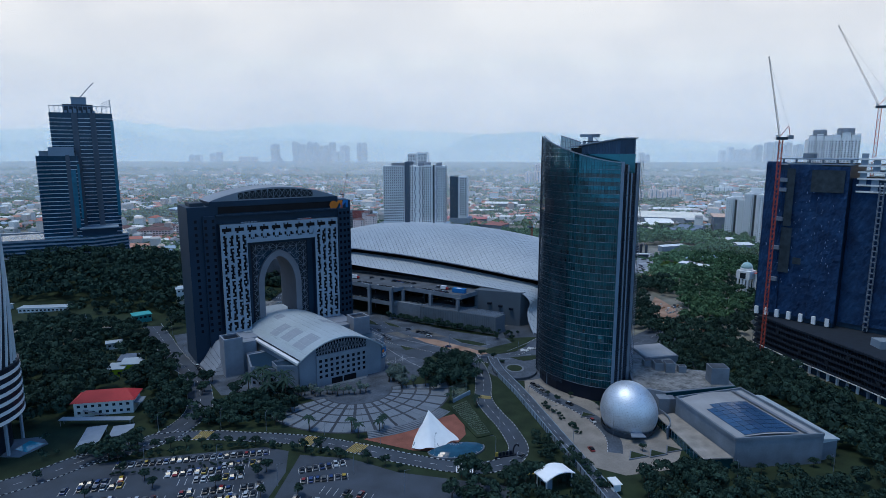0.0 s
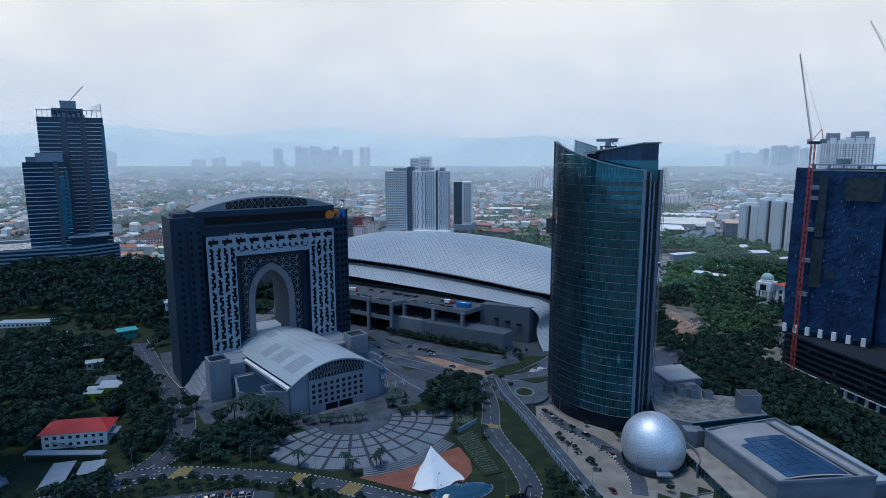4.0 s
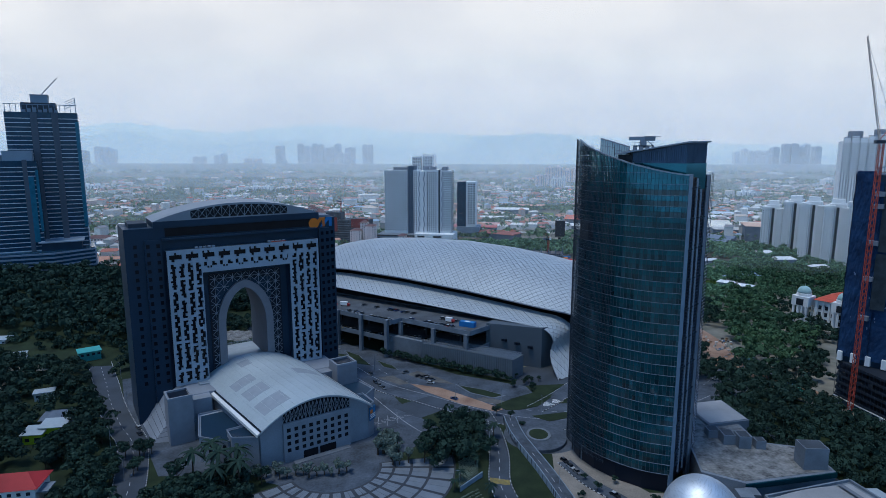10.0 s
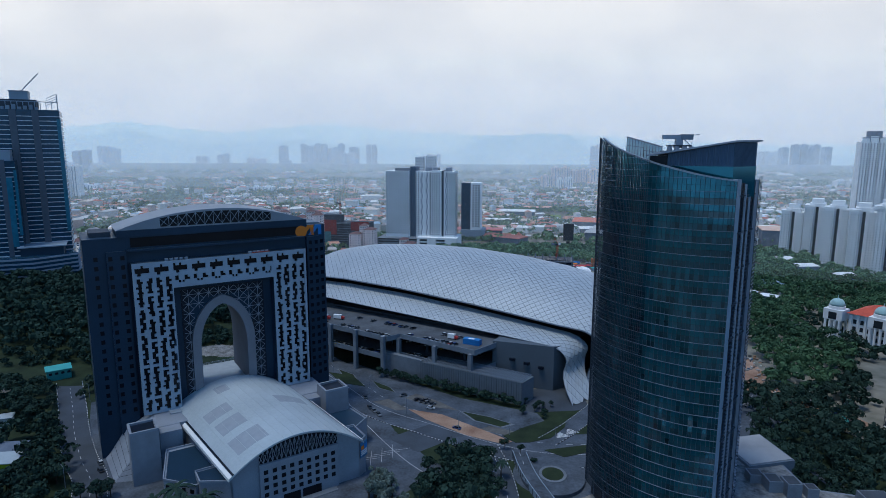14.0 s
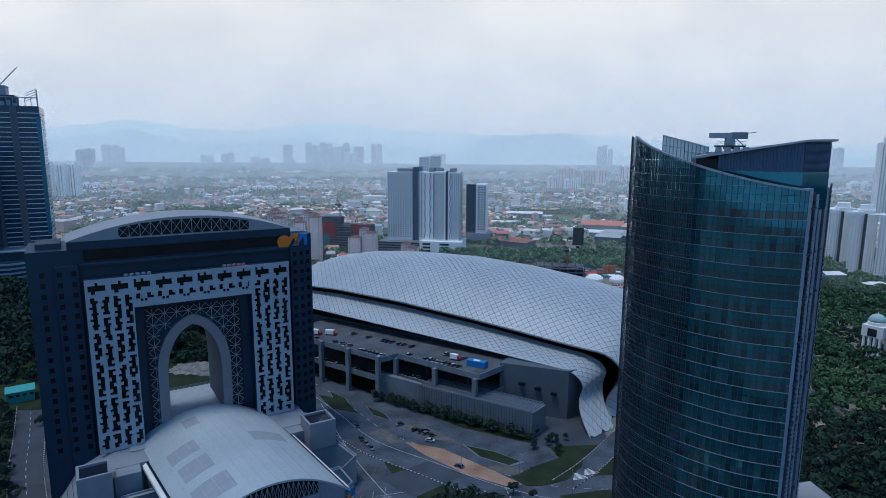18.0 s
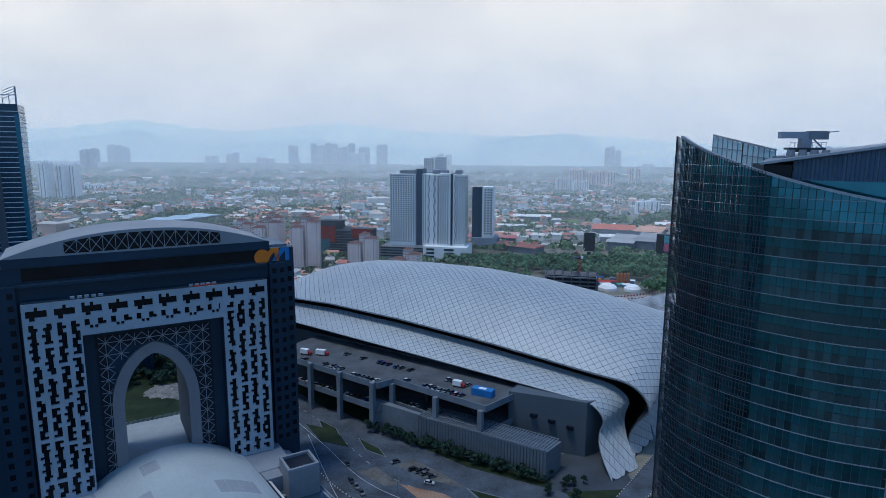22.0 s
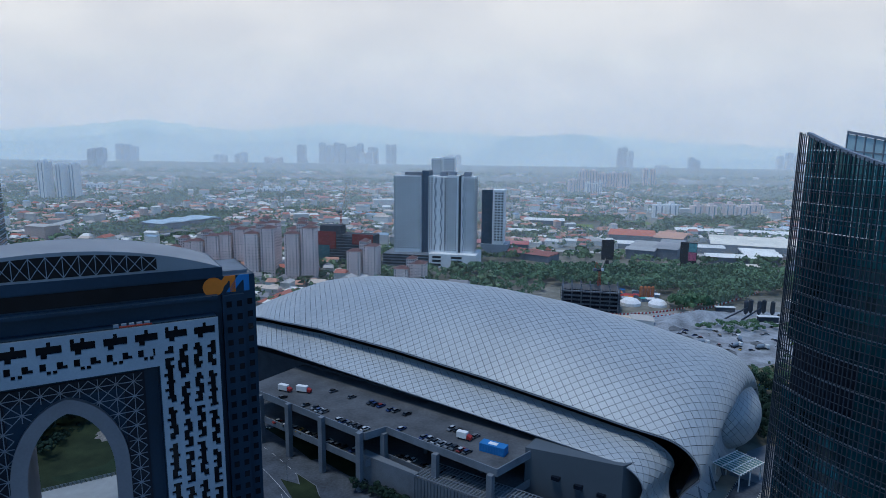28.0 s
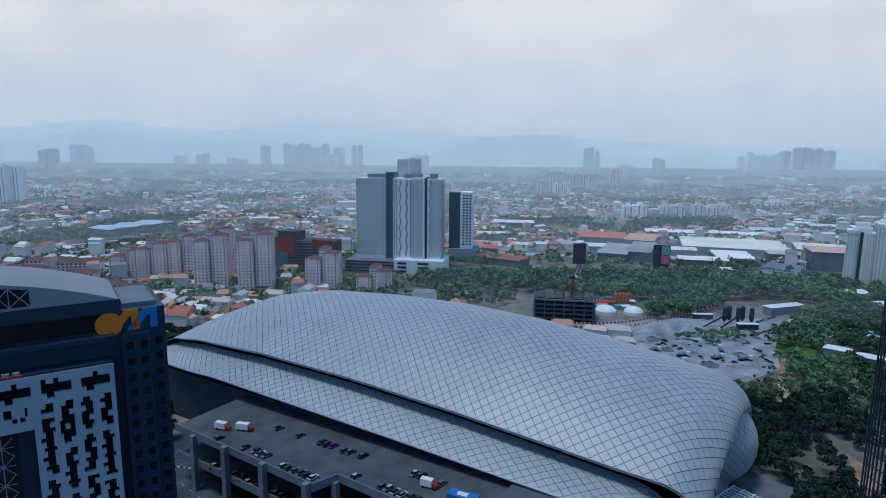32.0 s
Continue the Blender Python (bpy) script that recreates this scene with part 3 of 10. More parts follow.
    for mirror in (0, 1):
        P_ = lambda q: (76.5 - q[0], q[1], q[2]) if mirror else q
        for f in ((A, B, D, E), (B, C, F, D), (C, H, G, F), (E, D, F, K)):
            bm = bmesh.new()
            tri = [bm.verts.new(P_(q)) for q in f]
            low = [bm.verts.new((P_(q)[0] + (-0.6 if mirror else 0.6), q[1] + 0.6, max(-0.3, q[2] - 0.6))) for q in f]
            bm.faces.new(tri[:3])
            bm.faces.new((tri[0], tri[2], tri[3]))
            for i in range(4):
                bm.faces.new((tri[i], low[i], low[(i + 1) % 4], tri[(i + 1) % 4]))
            part("sloping_wall", bm, STONE, p, "sloping pale stone cladding")
            # course joints across the slope
            for u in (0.2, 0.4, 0.6, 0.8):
                a0, a1 = Vector(P_(f[0])).lerp(Vector(P_(f[3])), u), Vector(P_(f[1])).lerp(Vector(P_(f[2])), u)
                bm = bmesh.new()
                beam(bm, a0, a1, 0.12, 0.12)
                part("stone_joint", bm, CONCRETE_DARK, p)
    for x0, x1, y0, y1 in ((-7.9, 2.6, -26, -15.2), (72.6, 83.8, -27, -16)):
        s = part("square_shaft", one_block(x0, x1, y0, y1, 0, 21.6), mat("shaft_cladding", (0.19, 0.21, 0.25), 0.6, vary=0.12), p, "grey panelled square shaft")
        part("shaft_well", one_block(x0 + 1.1, x1 - 1.1, y0 + 1.1, y1 - 1.1, 21.3, 21.7), NAVY_DEEP, s)
        for q in ((x0, x1, y0, y0 + 0.9), (x0, x1, y1 - 0.9, y1), (x0, x0 + 0.9, y0 + 0.9, y1 - 0.9), (x1 - 0.9, x1, y0 + 0.9, y1 - 0.9)):
            part("shaft_coping", one_block(*q, 21.6, 22.5), STONE, s)
    part("wing_wall", one_block(3.4, 12, -20, -14, 0, 17.2), STONE, p)
    part("wing_wall", one_block(64, 72.8, -20, -14, 0, 17.2), STONE, p)


hall()


# ---- the exhibition centre: two folded shells over parking decks ----
_c, _s = math.cos(radians(-28)), math.sin(radians(-28))
EXPO = pose(-160 * _c - 360 * _s, -160 * _s + 360 * _c, 0, 0, 0, -28)   # x along, to the plunging end; y away; z up


def lerp_table(tab, x):
    for (a, p), (b, q) in zip(tab, tab[1:]):
        if x <= b:
            return p + (q - p) * max(0, (x - a) / (b - a))
    return tab[-1][1]


CREST = [(-296, 22), (-285, 30), (-258, 43), (-227, 52), (-190, 58.5), (-150, 61.5), (-110, 62.5), (-70, 60.5), (-40, 57), (-10, 51.5), (10, 47)]
LIP = [(-296, 25), (-260, 36), (-226, 40.5), (-180, 42), (-130, 41), (-80, 38.3), (-50, 36), (-20, 33.5), (10, 32)]


def upper_shell(s, q):
    """s: metres along the spine, running down the end fold past -8; q: 0 at the front lip, 1 at the back."""
    y = 51 + 112 * q
    x = min(s, -8.0)
    crest, lip = lerp_table(CREST, x), lerp_table(LIP, x)
    k = q / 0.48
    z = lip + (crest - lip) * math.sin(min(k, 1) * math.pi / 2) if k < 1 else crest - (crest - 24) * ((q - 0.48) / 0.52) ** 2.0
    pull = max(0, (-200 - s) / 96) ** 2
    y = y + pull * 30 * (1 - q)
    z = z * (1 - 0.25 * pull)
    if s > -8:
        d = s + 8
        r = 15.0 + 5 * q
        bulge = 8 * math.sin(math.pi * min(1, q * 0.8)) ** 1.0
        turn = min(d / r, math.pi / 2)
        x = -8 + (r + bulge * 0.35) * math.sin(turn)
        z2 = z - (r * 0.8) * (1 - math.cos(turn))
        if d > r * math.pi / 2:
            down = d - r * math.pi / 2
            z2 -= down
            rel = max(0, min(1, (z - 12 - z2) / max(6, z - 12)))
            x -= 7.5 * math.sin(rel * math.pi * 0.8)
            y -= 3 * rel * (1 - q)
        z = max(0.3, z2)
    return (x, y, z)


def lower_shell(s, q):
    """q: 0 at the free lip, 1 tucked under the upper shell."""
    x = min(s, -20.0)
    lip = lerp_table([(-296, 20), (-240, 29), (-200, 31), (-150, 29.5), (-100, 28), (-60, 26.5), (-20, 25)], x)
    top = lerp_table(LIP, x) - 4.0
    z = lip + (top - lip) * q ** 0.8
    y = 39 + 17 * q
    pull = max(0, (-200 - s) / 96) ** 2
    y += pull * 30
    z *= (1 - 0.2 * pull)
    if s > -20:
        d = s + 20
        r = 11.0
        turn = min(d / r, math.pi / 2)
        x = -20 + (r + 6 * q) * math.sin(turn)
        z2 = z - r * 0.75 * (1 - math.cos(turn))
        if d > r * math.pi / 2:
            z2 -= d - r * math.pi / 2
            rel = max(0, min(1, 1 - z2 / max(6, z - 8)))
            x += 9.5 * rel ** 2 - 2.5 * math.sin(rel * math.pi)
            y -= 15 * rel ** 2
        z = max(0.2, z2)
    return (x, y, z)


def shell_mesh(fn, s0, s1, nq, step):
    """Returns the dark skin below and the diamond panels above it."""
    skin = bmesh.new()
    ss = [s0 + (s1 - s0) * i / 140 for i in range(141)]
    ns = int((s1 - s0) / step)
    verts, faces = [], []
    gap = 0.06
    # which way the outside lies, taken once at the middle of the sheet
    ms, mq = (-100.0 if s0 < -50 else (s0 + s1) / 2), 0.3
    du = Vector(fn(ms - 1, mq)) - Vector(fn(ms + 1, mq))
    dv = Vector(fn(ms, mq - 0.02)) - Vector(fn(ms, mq + 0.02))
    ref = du.cross(dv)
    flip = (ref.z if s0 < -50 else ref.x) < 0

    def under(s, q):
        """The backing lies half a metre inside the plates."""
        e1, e2 = 0.6, 0.012
        u = Vector(fn(max(s0, s - e1), q)) - Vector(fn(min(s1, s + e1), q))
        v = Vector(fn(s, max(0, q - e2))) - Vector(fn(s, min(1, q + e2)))
        n_ = u.cross(v)
        if n_.length < 1e-6:
            return fn(s, q)
        return tuple(Vector(fn(s, q)) - n_.normalized() * (-0.45 if flip else 0.45))

    sheet(skin, [[under(s, j / 30) for j in range(31)][::-1] for s in ss])
    for i in range(ns * 2):
        for j in range(-1, nq * 2 + 1):
            if (i + j) % 2:
                continue
            c = Vector((s0 + (i + 0.5) * step / 2, (j + 0.5) / (2 * nq)))
            quad = [(c.x + step / 2 * (1 - gap), c.y), (c.x, c.y + (1 - gap) / (2 * nq)), (c.x - step / 2 * (1 - gap), c.y), (c.x, c.y - (1 - gap) / (2 * nq))]
            quad = [(min(max(s, s0), s1), min(max(q, 0.004), 0.998)) for s, q in quad]
            P = [Vector(fn(s, q)) for s, q in quad]
            if min(p.z for p in P) < 0.35 and max(p.z for p in P) < 1.2:
                continue
            nrm = (P[2] - P[0]).cross(P[3] - P[1])
            if nrm.length < 0.4:
                continue
            nrm.normalize()
            if nrm.length < 0.5:
                continue
            if flip:
                nrm *= -1
                P = P[::-1]
            verts.append([p + nrm * 0.16 for p in P])
    return skin, verts


def panel_shape(quads):
    """Thin raised plates: a face and four narrow edges each."""
    vv, ff = [], []
    for q in quads:
        n = (q[2] - q[0]).cross(q[3] - q[1]).normalized() * 0.22
        k = len(vv)
        vv += [tuple(p) for p in q] + [tuple(p - n) for p in q]
        ff.append((k, k + 1, k + 2, k + 3))
        ff += [(k + i, k + 4 + i, k + 4 + (i + 1) % 4, k + (i + 1) % 4) for i in range(4)]
    return vv, ff


def panels_object(name, quads, parent, label, kind=""):
    me = bpy.data.meshes.new(name)
    vv, ff = panel_shape(quads)
    me.from_pydata(vv, [], ff)
    me.materials.append(SHELL)
    ob = new(name, me)
    ob.parent = parent
    return tagged(ob, label, kind=kind) if label else ob


def lay_panels(quads, parent, near, limit):
    """Plates along the front edge one by one, the rest as one sheet."""
    single = [q for q in quads if near(q)][:limit]
    rest = [q for q in quads if not near(q)] + [q for q in quads if near(q)][limit:]
    for q in single:
        panels_object("panel", [q], parent, "")
    panels_object("panel_field", rest, parent, "silver diamond-shaped cladding panels with dark joints", "stuff")


def bulb(s, q):
    """The small rounded fold behind the plunging end; s runs round it, q from foot to top."""
    a, e = radians(-100 + s * 200 / 62), radians(-62 + 125 * q)
    return (1 + 16.5 * math.cos(a) * math.cos(e), 128 + 21 * math.sin(a) * math.cos(e), 17 + 16.5 * math.sin(e))


def expo():
    e = thing("exhibition_centre", "huge hall under two folded shells of silver diamond panels", "exhibition hall", EXPO)
    for nm, fn, s1, nq, step in (("upper_shell", upper_shell, 58, 29, 4.2), ("lower_shell", lower_shell, 22, 5, 4.2)):
        skin, quads = shell_mesh(fn, -296, s1, nq, step)
        sk = part(nm, skin, SHELL_GAP, e)
        lay_panels(quads, sk, (lambda q: -95 < q[0].x and q[0].y < 56 + 0.1 * (q[0].x + 95)) if nm == "upper_shell" else (lambda q: q[0].x > -60 and q[0].z > 8), 280)
        bm = bmesh.new()
        line = [Vector(fn(-296 + (s1 + 296) * i / 110, 0)) for i in range(111)]
        for a, b in zip(line, line[1:]):
            if (b - a).length > 0.05:
                beam(bm, a, b, 0.3, 0.3)
        part("lip_edge", bm, STEEL, sk)
    skin = bmesh.new()
    sheet(skin, [[bulb(i * 62 / 30, j / 20) for j in range(21)] for i in range(31)])
    sk = part("rear_bulb", skin, SHELL_GAP, e)
    _, quads = shell_mesh(bulb, 0, 62, 10, 3.4)
    lay_panels(quads, sk, lambda q: False, 0)
    for u, v in ((4, 60), (7, 72), (9, 86), (10, 100), (9, 114)):
        bm = bmesh.new()
        beam(bm, (u - 2, v, 0), (u - 6, v + 2, 9), 0.9, 1.4)
        part("fold_foot", bm, CONCRETE, e)
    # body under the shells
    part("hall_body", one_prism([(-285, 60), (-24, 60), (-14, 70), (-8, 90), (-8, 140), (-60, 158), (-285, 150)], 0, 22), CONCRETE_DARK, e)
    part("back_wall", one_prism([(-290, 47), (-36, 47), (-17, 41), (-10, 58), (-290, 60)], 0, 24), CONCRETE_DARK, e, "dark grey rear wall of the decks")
    part("side_wall", one_prism([(-50, 30), (-16, 37.5), (-10, 50), (-50, 50)], 0, 25.2), mat("slate_wall", (0.085, 0.108, 0.135), 0.7, scale=0.05, vary=0.15), e, "plain slate-grey end wall")
    # parking decks
    for z in (11.6, 23.0):
        d = part("parking_deck", one_prism([(-185, 10), (-107, 6), (-104, 15), (-52, 12), (-48, 31), (-40, 48), (-185, 48)], z - 1.3, z), mat("deck_screed", (0.075, 0.085, 0.10), 0.85, scale=0.1, vary=0.4, fine=0.9), e, "grey concrete parking deck")
        for a, b in (((-185, 10), (-107, 6)), ((-107, 6), (-104, 15)), ((-104, 15), (-52, 12)), ((-52, 12), (-48, 31))):
            bm = bmesh.new()
            beam(bm, (*a, z - 0.2), (*b, z - 0.2), 0.4, 3.0)
            part("deck_parapet", bm, CONCRETE, d)
    for x, y, zt in ((-172, 8.5, 23), (-152, 7, 24.5), (-131, 6, 24.5), (-109, 4.6, 24.5), (-104, 13.5, 22), (-78, 12, 22), (-54, 11, 22)):
        part("deck_column", one_block(x - 1.1, x + 1.1, y - 1.0, y + 1.2, 0, zt), CONCRETE, e)
    for x in (-165, -140, -118, -92, -66):
        for y in (26, 38):
            part("deck_column", one_block(x - 0.6, x + 0.6, y - 0.6, y + 0.6, 0, 22), CONCRETE_DARK, e)
    # screen wall and louvred shed in front
    part("screen_wall", one_prism([(-112, 8), (-84, 8), (-84, 10), (-112, 12)], 0, 13.4), CONCRETE, e, "plain grey screen wall")
    part("shed_body", one_prism([(-85, 8), (-22.5, 10), (-21, 22), (-85, 20)], 0, 12.4), mat("ribbed_cladding", (0.12, 0.15, 0.185), 0.6, vary=0.1), e, "grey ribbed metal shed")
    bm = bmesh.new()
    for i in range(44):
        x = -84.5 + i * 1.44
        beam(bm, (x, 7.85 + 2 * i / 44, 0), (x, 7.85 + 2 * i / 44, 12.6), 0.25)
    part("shed_ribs", bm, mat("rib_grey", (0.085, 0.108, 0.135), 0.6, vary=0.1), e)
    for i in range(44):
        x = -84.5 + i * 1.42
        bm = bmesh.new()
        beam(bm, (x, 8 + 2 * i / 44, 13.0), (x + 1.0, 20 + 2 * i / 44, 13.0), 0.3, 0.35)
        part("shed_rafter", bm, STEEL, e)
    for v0, v1 in ((8.0, 10.0), (12.0, 14.0), (16.0, 18.0), (20.0, 22.0)):
        bm = bmesh.new()
        beam(bm, (-85, v0, 13.25), (-22.3, v1, 13.25), 0.3, 0.2)
        part("shed_purlin", bm, STEEL, e)
    for u, z in ((-40, 9), (-32, 7.5), (-24, 6)):
        part("wall_vent", one_block(u, u + 3, 29.4 + (u + 48) * 0.22, 36, z + 6, z + 7.4), NAVY_DEEP, e)
    return e


expo()


# ---- the glass tower ----
def stuff_part(name, bm, mm, parent, label=""):
    return tagged(part(name, bm, mm, parent), label, kind="stuff")


def glass_tower():
    t = thing("glass_tower", "teal glass office tower with a sloping crown and steel fins", "tower", pose(-0.3, 0.0, 0))
    front = smooth_line([(33.9, 333.2), (36.0, 325), (41.0, 316.5), (48.5, 308.5), (57.5, 302.6), (67.2, 299.6)], 8)
    back = [(80.5, 318), (84, 334), (76, 346), (50, 344)]
    plan = [tuple(p) for p in front] + back
    plan = plan if sum((b[0] - a[0]) * (b[1] + a[1]) for a, b in zip(plan, plan[1:] + plan[:1])) < 0 else plan[::-1]
    n = len(front) - 1
    dist = [0]
    for a, b in zip(front, front[1:]):
        dist.append(dist[-1] + (b - a).length)
    crown = lambda d: 123.2 + 13.0 * max(0, 1 - d / dist[-1]) ** 1.35
    part("core", one_prism([(35.2, 333.6), (37.2, 325.6), (42.0, 317.2), (49, 309.4), (57.8, 303.4), (67, 300.6), (78, 318), (82, 334), (74, 345), (50, 344)], 0, 119), NAVY_DEEP, t)
    # curtain wall in bands, floor by floor
    def band(z, top):
        bm = bmesh.new()
        for i in range(n):
            a, b = front[i], front[i + 1]
            za, zb = min(top, crown(dist[i])), min(top, crown(dist[i + 1]))
            if za <= z + 0.05 and zb <= z + 0.05:
                continue
            for u in (0,):
                p, q = a.lerp(b, u), a.lerp(b, u + 0.965)
                z1 = max(z + 0.01, za + (zb - za) * u)
                z2 = max(z + 0.01, za + (zb - za) * (u + 0.965))
                bm.faces.new([bm.verts.new(w) for w in ((*p, z), (*q, z), (*q, z2), (*p, z1))])
        return bm

    joined = {"spandrel_glass": [], "vision_glass": []}
    for k in range(32):
        z = 8.0 + 4 * k
        line = bmesh.new()
        for i in range(n):
            a, b = front[i], front[i + 1]
            if z < crown(dist[i + 1]) - 0.3:
                beam(line, (a.x, a.y - 0.12, z), (b.x, b.y - 0.12, z), 0.35, 0.14)
        if line.verts:
            part("floor_edge", line, mat("edge_steel", (0.11, 0.15, 0.20), 0.5), t)
        else:
            line.free()
        for nm, z0, z1 in (("vision_glass", z, z + 1.9), ("spandrel_glass", z + 2.0, z + 4.0)):
            bm = band(z0, z1)
            if k in (22, 23):
                for f in bm.faces:
                    if f.calc_center_median().x > 38:
                        one = bmesh.new()
                        one.faces.new([one.verts.new(v.co) for v in f.verts])
                        part("glass_pane", one, GLASS_NIGHT if nm == "vision_glass" else GLASS_TEAL, t)
            else:
                joined[nm if z < 119 else "spandrel_glass"] += [[tuple(v.co) for v in f.verts] for f in bm.faces]
            bm.free()
    for nm, quads in joined.items():
        me = bpy.data.meshes.new(nm)
        me.from_pydata([p for q in quads for p in q], [], [tuple(range(4 * i, 4 * i + 4)) for i in range(len(quads))])
        me.materials.append(GLASS_NIGHT if nm == "vision_glass" else GLASS_TEAL)
        ob = new(nm, me)
        ob.parent = t
        tagged(ob, "dark window panes in bands" if nm == "vision_glass" else "teal glass spandrel panes in bands", kind="stuff")
    bm = bmesh.new()
    for i in range(n):
        a, b = front[i], front[i + 1]
        beam(bm, (*a, crown(dist[i]) + 0.2), (*b, crown(dist[i + 1]) + 0.2), 0.7, 0.5)
    part("crown_rail", bm, STEEL, t)
    bm = bmesh.new()
    for i in range(n + 1):
        if dist[i] >= 24:
            beam(bm, (front[i].x, front[i].y - 0.06, 8), (front[i].x, front[i].y - 0.06, crown(dist[i])), 0.1)
    stuff_part("mullion", bm, mat("mullion_teal", (0.03, 0.06, 0.08), 0.5), t, "slim dark upright mullions")
    # Near-black block added as the shade below the penthouse roof tip.
    part("crown_void", one_prism([(45.6, 315.6), (50.4, 313.8), (60, 333), (50, 333)], 119, 130.4), NAVY_DEEP, t)
    # base storeys on columns
    part("lobby_glass", one_prism([(42, 336), (43, 329), (48, 320), (56, 312), (66, 308), (78, 320), (80, 334), (70, 343), (50, 342)], 0, 8.2), BLACK_GLASS, t)
    for i in range(2, n, 7):
        bm = bmesh.new()
        tube(bm, [(0, 0.6), (8, 0.6)], 10)
        c = front[i].lerp(Vector((66, 334)), 0.06)
        part("base_column", bm, CONCRETE, t, "", pose(c.x, c.y, 0))
    # steel screen over the western half of the curve
    fins = [i for i in range(n) if dist[i] < 24]
    for i in fins:
        for u in (0.0, 0.5):
            p = front[i].lerp(front[i + 1], u)
            o = (p - Vector((66, 334))).normalized() * 1.3
            bm = bmesh.new()
            zt = crown(dist[i]) + 0.4
            block(bm, -0.07, 0.07, -0.07, 0.07, 6, zt)
            part("screen_post", bm, STEEL_DARK, t, "", pose(p.x + o.x, p.y + o.y, 0))
    for k in range(90):
        zz = 7 + k * 1.42
        bm = bmesh.new()
        for i in fins:
            if zz < crown(dist[i]) + 0.3:
                o1 = (front[i] - Vector((66, 334))).normalized() * 1.3
                o2 = (front[i + 1] - Vector((66, 334))).normalized() * 1.3
                beam(bm, (*(front[i] + o1), zz), (*(front[i + 1] + o2), zz), 0.16, 0.10)
        if bm.verts:
            part("screen_louvre", bm, STEEL_DARK, t)
        else:
            bm.free()
    # the two pale piers and the dark service slot between them
    part("front_pier", one_prism([(67.4, 300.2), (69.6, 302.4), (68.2, 304.2), (66.2, 301.6)], 0, 123.6), PANEL_GREY, t, "pale grey pier")
    part("service_slot", one_prism([(69.2, 302.8), (79.6, 315.6), (78.2, 317.0), (68.4, 304.2)], 4, 122.4), NAVY_DEEP, t)
    part("rear_pier", one_prism([(78.6, 313.6), (80.8, 316.2), (79.6, 318.0), (77.8, 315.2)], 0, 123.0), STEEL, t, "grey metal pier")
    for k in range(88):
        bm = bmesh.new()
        z = 10 + k * 1.27
        beam(bm, (70.4, 303.4, z), (77.6, 312.4, z), 0.5, 0.10)
        part("slot_louvre", bm, mat("louvre_slate", (0.075, 0.10, 0.135), 0.5, vary=0.15), t)
    for k in range(10):
        bm = bmesh.new()
        beam(bm, (69.2, 302.2, 16 + k * 11.4), (78.4, 313.4, 16 + k * 11.4), 0.8, 0.4)
        part("slot_strut", bm, CONCRETE_DARK, t)
    for u in (0.3, 0.62):
        bm = bmesh.new()
        beam(bm, (69.8 + 8.4 * u, 302.6 + 10.4 * u, 6), (69.8 + 8.4 * u, 302.6 + 10.4 * u, 122), 0.7, 0.5)
        part("slot_fin", bm, STEEL, t, "pale upright fin")
    for k in range(84):
        bm = bmesh.new()
        z = 12 + k * 1.33
        beam(bm, (80.8, 316.0, z), (83.6, 320.6, z), 0.3, 0.12)
        part("rear_louvre", bm, STEEL, t)
    for u in (0, 0.5, 1):
        bm = bmesh.new()
        beam(bm, (80.8 + 2.8 * u, 316.0 + 4.6 * u, 10), (80.8 + 2.8 * u, 316.0 + 4.6 * u, 124), 0.14)
        part("rear_post", bm, STEEL_DARK, t)
    # crown buildings
    part("penthouse_glass", one_prism([(46.5, 315.0), (67.4, 303.8), (76.4, 309.2), (79, 330), (60, 334)], 118, 127.4), GLASS_TEAL, t)
    part("penthouse", one_prism([(50.5, 313.6), (67.4, 304.2), (76.2, 309.4), (79.0, 330), (58, 334)], 127.2, 135, 0, [131.6, 134.6, 134.8, 134.6, 132]), mat("penthouse_cladding", (0.11, 0.17, 0.25), 0.4, metal=0.3, vary=0.15), t, "blue-grey ribbed penthouse")
    sheen = mat("bronzed_blue_cladding", (0.05, 0.12, 0.24), 0.35, metal=0.3, scale=0.16, vary=0.5, fine=1.0, island=0.3, rand=0.3, color2=(0.07, 0.12, 0.20))
    for pa, pb, low, out, count in (((50.5, 313.6, 131.3), (67.4, 304.2, 134.3), 127.6, (-0.08, -0.15), 11), ((67.4, 304.2, 134.3), (76.2, 309.4, 134.5), 127.6, (0.08, -0.15), 6)):
        pa, pb, o = Vector(pa), Vector(pb), Vector((*out, 0))
        for i in range(count):
            a, b = pa.lerp(pb, (i + 0.06) / count), pa.lerp(pb, (i + 0.94) / count)
            bm = bmesh.new()
            lo = [bm.verts.new(q + o * k) for k in (0.2, 1.2) for q in (Vector((a.x, a.y, low)), Vector((b.x, b.y, low)), b, a)]
            bm.faces.new(lo[4:])
            for k in range(4):
                bm.faces.new((lo[k], lo[(k + 1) % 4], lo[4 + (k + 1) % 4], lo[4 + k]))
            part("cladding_panel", bm, sheen, t, "glossy blue cladding panel")
    bm = bmesh.new()
    for i in range(26):
        a = Vector((50.5, 313.3, 131.6)).lerp(Vector((67.4, 303.9, 134.6)), i / 26)
        beam(bm, (a.x, a.y - 0.1, 127.4), (a.x, a.y - 0.1, a.z - 0.1), 0.14)
        b = Vector((67.5, 303.9, 134.6)).lerp(Vector((76.3, 309.1, 134.8)), i / 26)
        beam(bm, (b.x, b.y - 0.1, 127.4), (b.x, b.y - 0.1, b.z - 0.1), 0.14)
